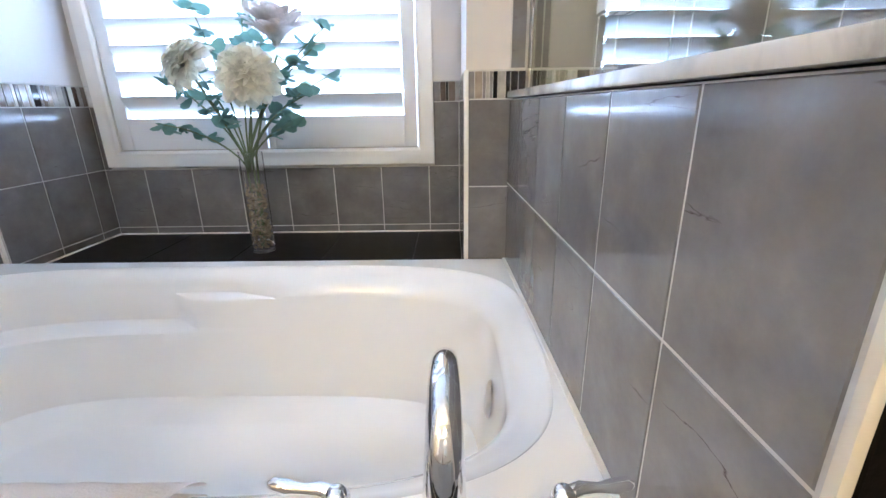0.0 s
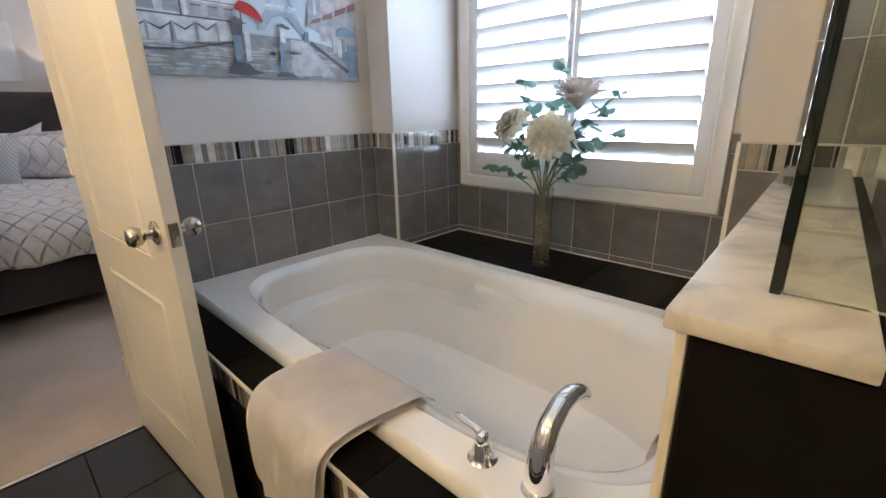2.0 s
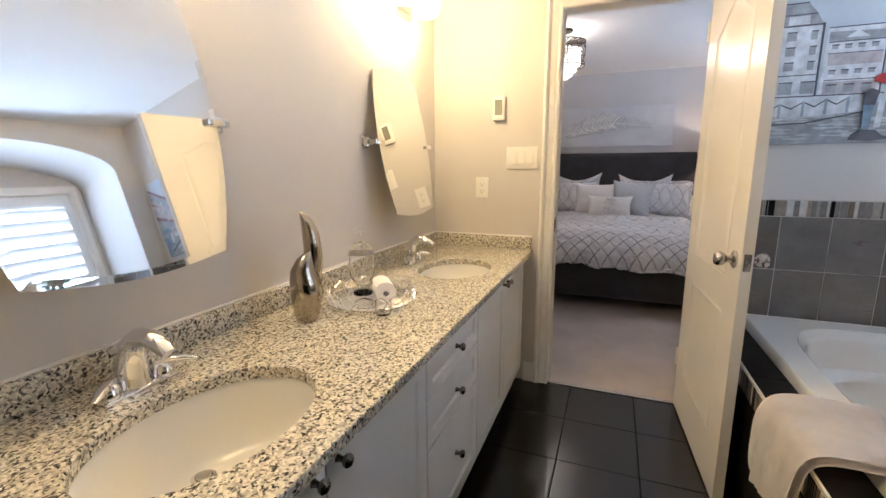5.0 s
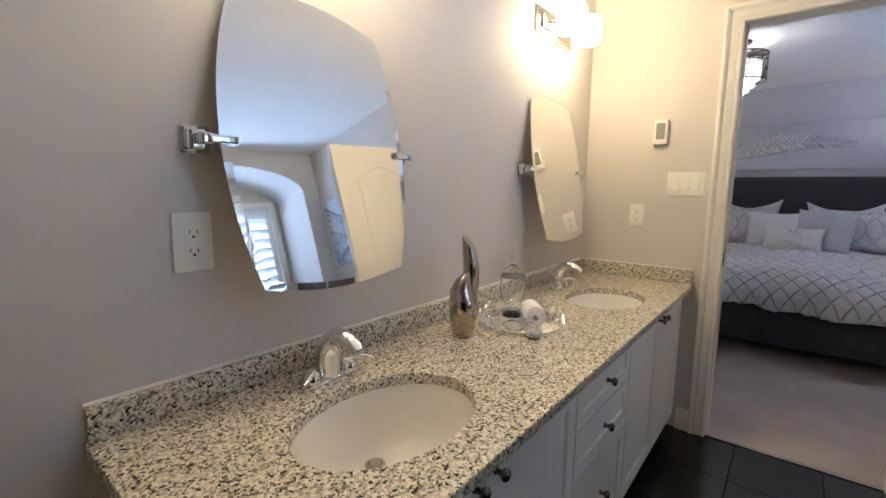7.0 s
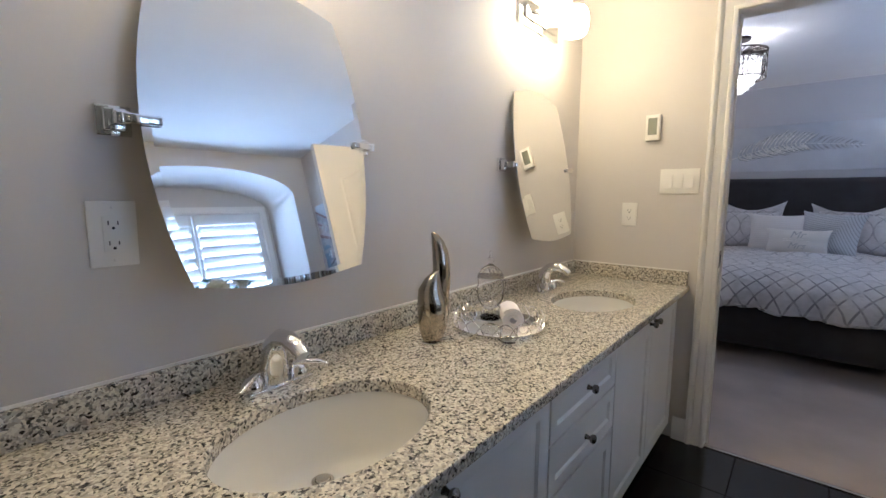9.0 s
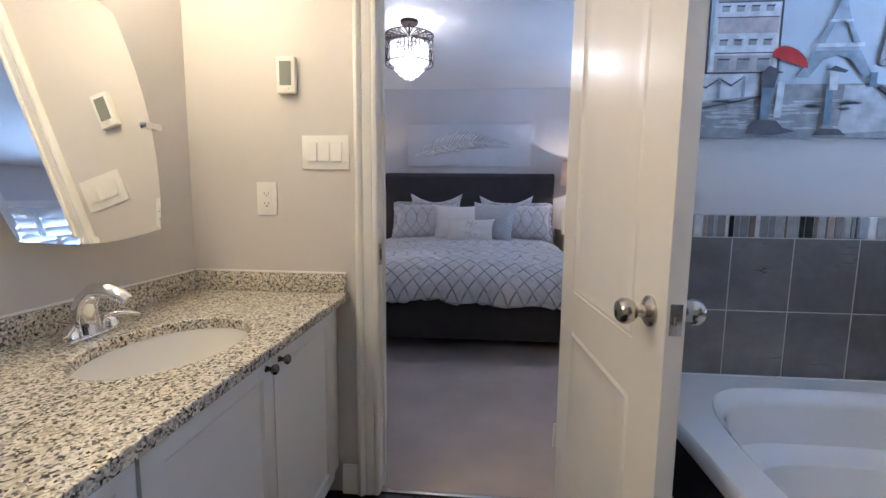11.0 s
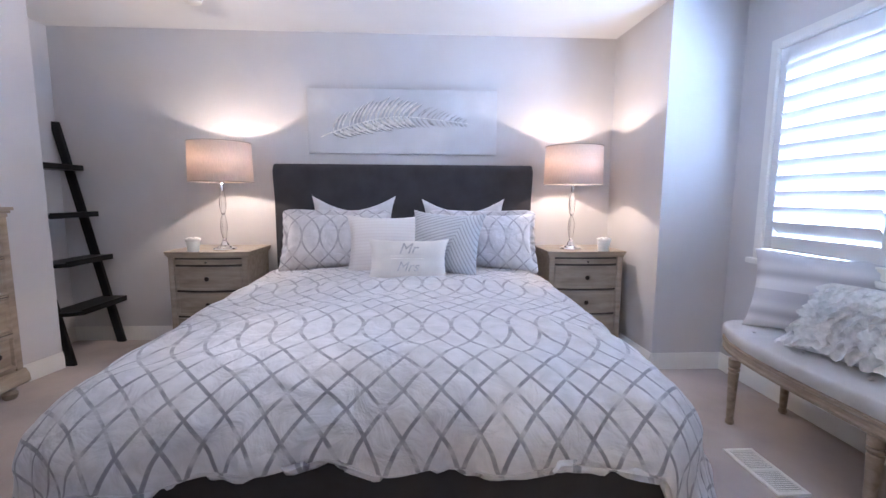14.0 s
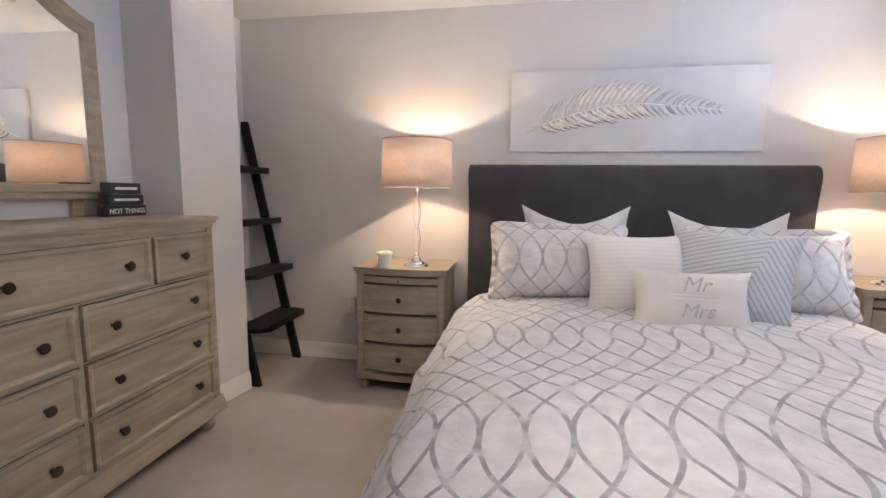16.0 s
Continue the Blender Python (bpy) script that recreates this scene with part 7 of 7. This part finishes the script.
# ---- floor vent ----
def floor_vent():
    t = thing("floor_vent", (-3.595, 1.415, 0.0), "white metal floor register in the carpet", "floor vent")
    part("frame", boxes((-0.165, 0.165, -0.072, -0.055, 0, 0.007), (-0.165, 0.165, 0.055, 0.072, 0, 0.007), (-0.165, -0.145, -0.055, 0.055, 0, 0.007), (0.145, 0.165, -0.055, 0.055, 0, 0.007), (-0.006, 0.006, -0.055, 0.055, 0, 0.007), bevel=0.002), M["plate"], t)
    part("backing", boxes((-0.145, 0.145, -0.055, 0.055, 0, 0.002)), M["slot"], t)
    bm = bmesh.new()
    box(bm, -0.003, 0.003, -0.055, 0.055, 0.002, 0.006)
    me = mesh_of("slat", bm, M["plate"])
    for i in range(22):
        x = -0.138 + 0.0128 * i + (0.008 if i > 10 else 0)
        piece("slat", me, t, (x, 0, 0))


floor_vent()


# ---- chandelier ----
def chandelier():
    t = thing("ceiling_chandelier", (-3.45, -0.66, H), "dark wire drum flush light filled with lit crystals", "chandelier")
    bm = bmesh.new()
    lathe(bm, [(0.065, -0.022), (0.070, -0.012), (0.070, -0.001)], 28)
    part("canopy", bm, M["bronze"], t)
    bm = bmesh.new()
    tube(bm, [(0, 0, -0.02), (0, 0, -0.11)], 0.008, 10)
    part("stem", bm, M["bronze"], t)
    rad, z0, z1 = 0.185, -0.32, -0.11
    for z in (z0, z1):
        bm = bmesh.new()
        tube(bm, [(rad * math.cos(2 * math.pi * i / 48), rad * math.sin(2 * math.pi * i / 48), z) for i in range(49)], 0.0045, 8)
        part("ring", bm, M["bronze"], t)
    rnd = random.Random(4)
    for k in range(40):
        bm = bmesh.new()
        a0 = 2 * math.pi * k / 40
        pts = []
        sw = rnd.choice((-1, 1)) * rnd.uniform(0.25, 0.55)
        for i in range(9):
            f = i / 8
            a = a0 + sw * f + 0.10 * math.sin(f * 6.283 * 1.5 + k)
            pts.append((rad * math.cos(a), rad * math.sin(a), z0 + (z1 - z0) * f))
        tube(bm, pts, 0.0026, 6)
        part("wire_vine", bm, M["bronze"], t)
    # unseen radial bars, added so the bulb throws rays onto the ceiling
    for k in range(26):
        bm = bmesh.new()
        a = 2 * math.pi * k / 26 + rnd.uniform(-0.06, 0.06)
        prism(bm, [(0.02 * math.cos(a), 0.02 * math.sin(a)), (rad * math.cos(a - 0.055), rad * math.sin(a - 0.055)), (rad * math.cos(a + 0.055), rad * math.sin(a + 0.055))], "z", -0.114, -0.109)
        part("spoke", bm, M["bronze"], t)
    bead = bmesh.new()
    ball(bead, (0, 0, 0), 0.0105, (1, 1, 1.2), 8, 6)
    bead_mesh = mesh_of("crystal", bead, M["crystal_glow"])
    for r, n, drop, rows in ((0.140, 30, -0.30, 5), (0.105, 22, -0.36, 3), (0.07, 15, -0.395, 2), (0.035, 8, -0.42, 2)):
        for i in range(n):
            a = 2 * math.pi * i / n
            for j in range(rows):
                piece("crystal", bead_mesh, t, (r * math.cos(a), r * math.sin(a), drop + 0.030 * j))


chandelier()
det = tagged(part("smoke_detector", lathe(bmesh.new(), [(0.045, -0.030), (0.055, -0.022), (0.058, 0.0)], 28, at=(-4.98, -1.62, H - 0.0005)), M["plate"]), "flat white round ceiling detector", "smoke detector")

# ---- tiles, mosaic strips and floor tiles, piece by piece ----
def tile_mesh(name, sx, sy, sz, material, bevel=0.0015):
    """A slab with its back at 0 and its face towards +z of its own axes, eased at the edges."""
    bm = bmesh.new()
    b = bevel
    rings(bm, [[(x, y, 0) for x, y in ((0, 0), (sx, 0), (sx, sy), (0, sy))], [(x, y, sz - b) for x, y in ((0, 0), (sx, 0), (sx, sy), (0, sy))],
               [(x, y, sz) for x, y in ((b, b), (sx - b, b), (sx - b, sy - b), (b, sy - b))]])
    bmesh.ops.recalc_face_normals(bm, faces=bm.faces)
    return mesh_of(name, bm, material, False)


FACES = {"+x": Matrix(((0, 0, 1), (1, 0, 0), (0, 1, 0))), "-x": Matrix(((0, 0, -1), (-1, 0, 0), (0, 1, 0))), "-y": Matrix(((1, 0, 0), (0, 0, -1), (0, 1, 0))), "+z": Matrix(((1, 0, 0), (0, 1, 0), (0, 0, 1)))}
CACHE = {}


def lay(name, parent, face, at, u0, u1, v0, v1, material, thick=0.006, gap=0.0035):
    """One piece on a face: u and v are the world coordinates along the face's two directions, at is its plane."""
    w, h = u1 - u0 - gap, v1 - v0 - gap
    if w < 0.004 or h < 0.004:
        return
    key = (name, round(w, 4), round(h, 4), thick, material.name)
    if key not in CACHE:
        CACHE[key] = tile_mesh(name, w, h, thick, material)
    ob = new(name, CACHE[key])
    a, b = u0 + gap / 2, v0 + gap / 2
    place = {"+x": (at, a, b), "-x": (at, u1 - gap / 2, b), "-y": (a, at, b), "+z": (a, b, at)}[face]
    ob.parent = parent
    ob.matrix_local = Matrix.Translation(place) @ FACES[face].to_4x4()


def field(name, parent, face, at, us, vs, material, thick=0.006, gap=0.0035):
    for a, b in zip(us, us[1:]):
        for c, d in zip(vs, vs[1:]):
            lay(name, parent, face, at, a, b, c, d, material, thick, gap)


def backing(parent_name, face, at, u0, u1, v0, v1, label):
    th = 0.0066
    rows = {"+x": (at - 0.001, at + th, u0, u1, v0, v1), "-x": (at - th, at + 0.001, u0, u1, v0, v1), "-y": (u0, u1, at - th, at + 0.001, v0, v1), "+z": (u0, u1, v0, v1, at - 0.001, at + th)}[face]
    return setting(parent_name, boxes(rows), M["grout"], label, "tile wall")


STRIP = [surface("strip_" + k, c, r, vary=0.15, scale=40, spec=0.6) for k, c, r in (("black", (0.012, 0.011, 0.011), 0.1), ("white", (0.62, 0.61, 0.58), 0.12), ("pearl", (0.36, 0.34, 0.31), 0.15), ("taupe", (0.17, 0.135, 0.105), 0.15), ("sand", (0.32, 0.27, 0.21), 0.15), ("brown", (0.055, 0.035, 0.025), 0.12), ("grey", (0.22, 0.21, 0.205), 0.12))]
STRIP_ODDS = (4, 4, 4, 4, 3, 2, 5)


def mosaic(parent, face, at, u0, u1, v0, v1, seed):
    rnd = random.Random(seed)
    u = u0
    while u < u1 - 0.006:
        w = min(rnd.choice((0.010, 0.014, 0.018, 0.022, 0.028)), u1 - u)
        lay("mosaic_strip", parent, face, at, u, u + w, v0, v1, rnd.choices(STRIP, STRIP_ODDS)[0], 0.0065, 0.0016)
        u += w


ROWS, BAND = [0.530, 0.780, 1.033], (1.034, 1.108)
g = backing("tile_field_west", "+x", XW, 0.345, YN, 0.50, 1.112, "grey stone wall tiles beside the tub")
field("wall_tile", g, "+x", XW + 0.002, [0.36, 0.578, 0.771, 0.970, 1.175, 1.395, YN - 0.002], ROWS, M["tile"])
mosaic(g, "+x", XW + 0.002, 0.345, YN - 0.002, *BAND, 1)
g = backing("tile_field_return", "-y", YN, XW, AX0, 0.50, 1.112, "grey stone tiles on the wall return")
field("wall_tile", g, "-y", YN - 0.002, [XW + 0.009, AX0 - 0.006], ROWS, M["tile"])
mosaic(g, "-y", YN - 0.002, XW + 0.009, AX0 - 0.006, *BAND, 2)
g = backing("tile_field_alcove", "+x", AX0, YN, YG, 0.49, 1.112, "grey stone tiles inside the window alcove")
field("wall_tile", g, "+x", AX0 + 0.002, [YN + 0.004, 1.70, 1.90, YG - 0.002], [0.494] + ROWS, M["tile"])
mosaic(g, "+x", AX0 + 0.002, YN + 0.004, YG - 0.002, *BAND, 3)
g = backing("tile_field_alcove_right", "-x", AX1, YN, YG, 0.49, 1.112, "grey stone tiles on the alcove's other side")
field("wall_tile", g, "-x", AX1 - 0.002, [YN + 0.004, 1.70, 1.90, YG - 0.002], [0.494] + ROWS, M["tile"])
mosaic(g, "-x", AX1 - 0.002, YN + 0.004, YG - 0.002, *BAND, 4)
g = backing("tile_field_window", "-y", YG, AX0, AX1, 0.49, 0.785, "grey stone tiles under the window")
field("wall_tile", g, "-y", YG - 0.002, [AX0 + 0.009, -1.20, -1.0, -0.80, -0.60, -0.40, -0.20, -0.0, AX1 - 0.009], [0.494, 0.530, 0.780], M["tile"])
for a, b, s in ((AX0, -1.337, 5), (0.024, AX1, 6)):
    g = backing("tile_field_window", "-y", YG, a, b, 0.786, 1.112, "grey stone tiles beside the window")
    field("wall_tile", g, "-y", YG - 0.002, [a + (0.009 if s == 5 else 0.0), b - (0.0 if s == 5 else 0.009)], ROWS[1:], M["tile"])
    mosaic(g, "-y", YG - 0.002, a + (0.009 if s == 5 else 0), b - (0 if s == 5 else 0.009), *BAND, s)
g = backing("tile_field_column", "-y", YN, AX1, PX, 0.50, 1.112, "grey stone tiles on the column beside the shower")
field("wall_tile", g, "-y", YN - 0.002, [AX1 + 0.006, PX - 0.008], ROWS, M["tile"])
mosaic(g, "-y", YN - 0.002, AX1 + 0.006, PX - 0.004, *BAND, 7)
# shower side of that wall, tiled to the ceiling, with the strip running on
g = backing("tile_field_shower", "-y", YN, PX - 0.004, XE, 0.0, H, "grey stone tiles inside the shower")
h = backing("tile_field_shower_edge", "-y", YN, 0.258, PX - 0.005, 1.113, H, "edge column of the shower wall tiles")
field("wall_tile", h, "-y", YN - 0.002, [0.260, PX - 0.006], [1.114, 1.36, 1.61, 1.86, 2.11, 2.36, H], M["tile"])
us = [PX - 0.002, 0.355] + [0.355 + 0.2 * i for i in range(1, 7)] + [XE]
field("wall_tile", g, "-y", YN - 0.002, us, [1.112, 1.36, 1.61, 1.86, 2.11, 2.36, H], M["tile"])
field("wall_tile", g, "-y", YN - 0.002, [0.435, 0.635, 0.835, 1.035, 1.235, 1.435, XE], [0.03, 0.28, 0.53, 0.78, 1.033], M["tile"])
mosaic(g, "-y", YN - 0.002, PX, 1.2, *BAND, 8)
# half wall: grey tiles to the tub, black tiles to the room
g = backing("tile_field_pony", "-x", PX, PY + 0.004, YN, 0.52, 1.032, "grey stone tiles on the half wall by the tub")
g.matrix_world = SKEW
field("wall_tile", g, "-x", PX - 0.002, [PY + 0.006, 0.551, 0.742, 0.933, 1.124, 1.315, YN - 0.008], [0.546, 0.790, 1.032], M["tile"])
g = setting("tile_field_pony_front", boxes((PX + 0.002, XE, PY + 0.001, PY + 0.005, 0.0, 1.032)), M["dark_grout"], "black tiles on the front of the half wall", "tile wall")
field("wall_tile", g, "-y", PY + 0.002, [PX + 0.003, 0.62, 0.95, 1.28, 1.61, XE], [0.0, 0.34, 0.68, 1.032], M["black_tile"], 0.006, 0.004)
# tub apron: black top tiles, mosaic strip, black face tiles
g = setting("tile_field_apron", boxes((XW + 0.002, PX, 0.352, 0.359, 0.0, 0.500)), M["dark_grout"], "black tiles and mosaic strip on the tub front", "tile wall")
field("apron_tile", g, "+z", 0.500, [XW + 0.003, -1.20, -0.87, -0.54, -0.21, 0.12, PX - 0.010], [0.352, 0.469], M["black_tile"], 0.006, 0.0025)
mosaic(g, "-y", 0.353, XW + 0.003, PX - 0.010, 0.418, 0.492, 9)
field("apron_tile", g, "-y", 0.353, [XW + 0.003, -1.20, -0.87, -0.54, -0.21, 0.12, PX - 0.010], [0.0, 0.085, 0.412], M["black_tile"], 0.006, 0.003)
setting("apron_edge_trim", boxes((XW + 0.002, PX - 0.010, 0.345, 0.3525, 0.496, 0.507), bevel=0.002), M["edge_trim"], "ivory edge strip along the tub deck", "edge trim")
g = setting("ledge_bed", boxes((AX0 + 0.009, AX1 - 0.009, 1.49, YG - 0.009, 0.486, 0.492)), M["dark_grout"], "black tiled window ledge", "ledge")
field("ledge_tile", g, "+z", 0.492, [AX0 + 0.010, -1.04, -0.71, -0.38, -0.05, AX1 - 0.010], [1.487, YG - 0.010], M["black_tile"], 0.006, 0.0015)
setting("caulk", boxes((AX0 + 0.008, AX1 - 0.008, YG - 0.014, YG - 0.007, 0.498, 0.503), (AX0 + 0.007, AX0 + 0.014, YN, YG - 0.014, 0.498, 0.503), (XW + 0.007, XW + 0.014, 0.47, YN - 0.01, DZ + 0.004, DZ + 0.010)), M["plate"], "white caulk lines", "caulk")
setting("caulk", boxes((PX - 0.017, PX - 0.008, 0.47, YN - 0.01, DZ + 0.003, DZ + 0.010)), M["plate"], "white caulk line along the half wall", "caulk").matrix_world = SKEW
# floor
us = [XW - 0.006, -1.19, -0.85, -0.51, -0.17, 0.17, 0.51, 0.85, 1.19, 1.53, XE]
vs = [YS + 0.002, -0.99, -0.655, -0.32, 0.015, 0.352]
field("floor_tile", floor_bath, "+z", -0.006, us, vs, M["floor_tile"], 0.006, 0.003)
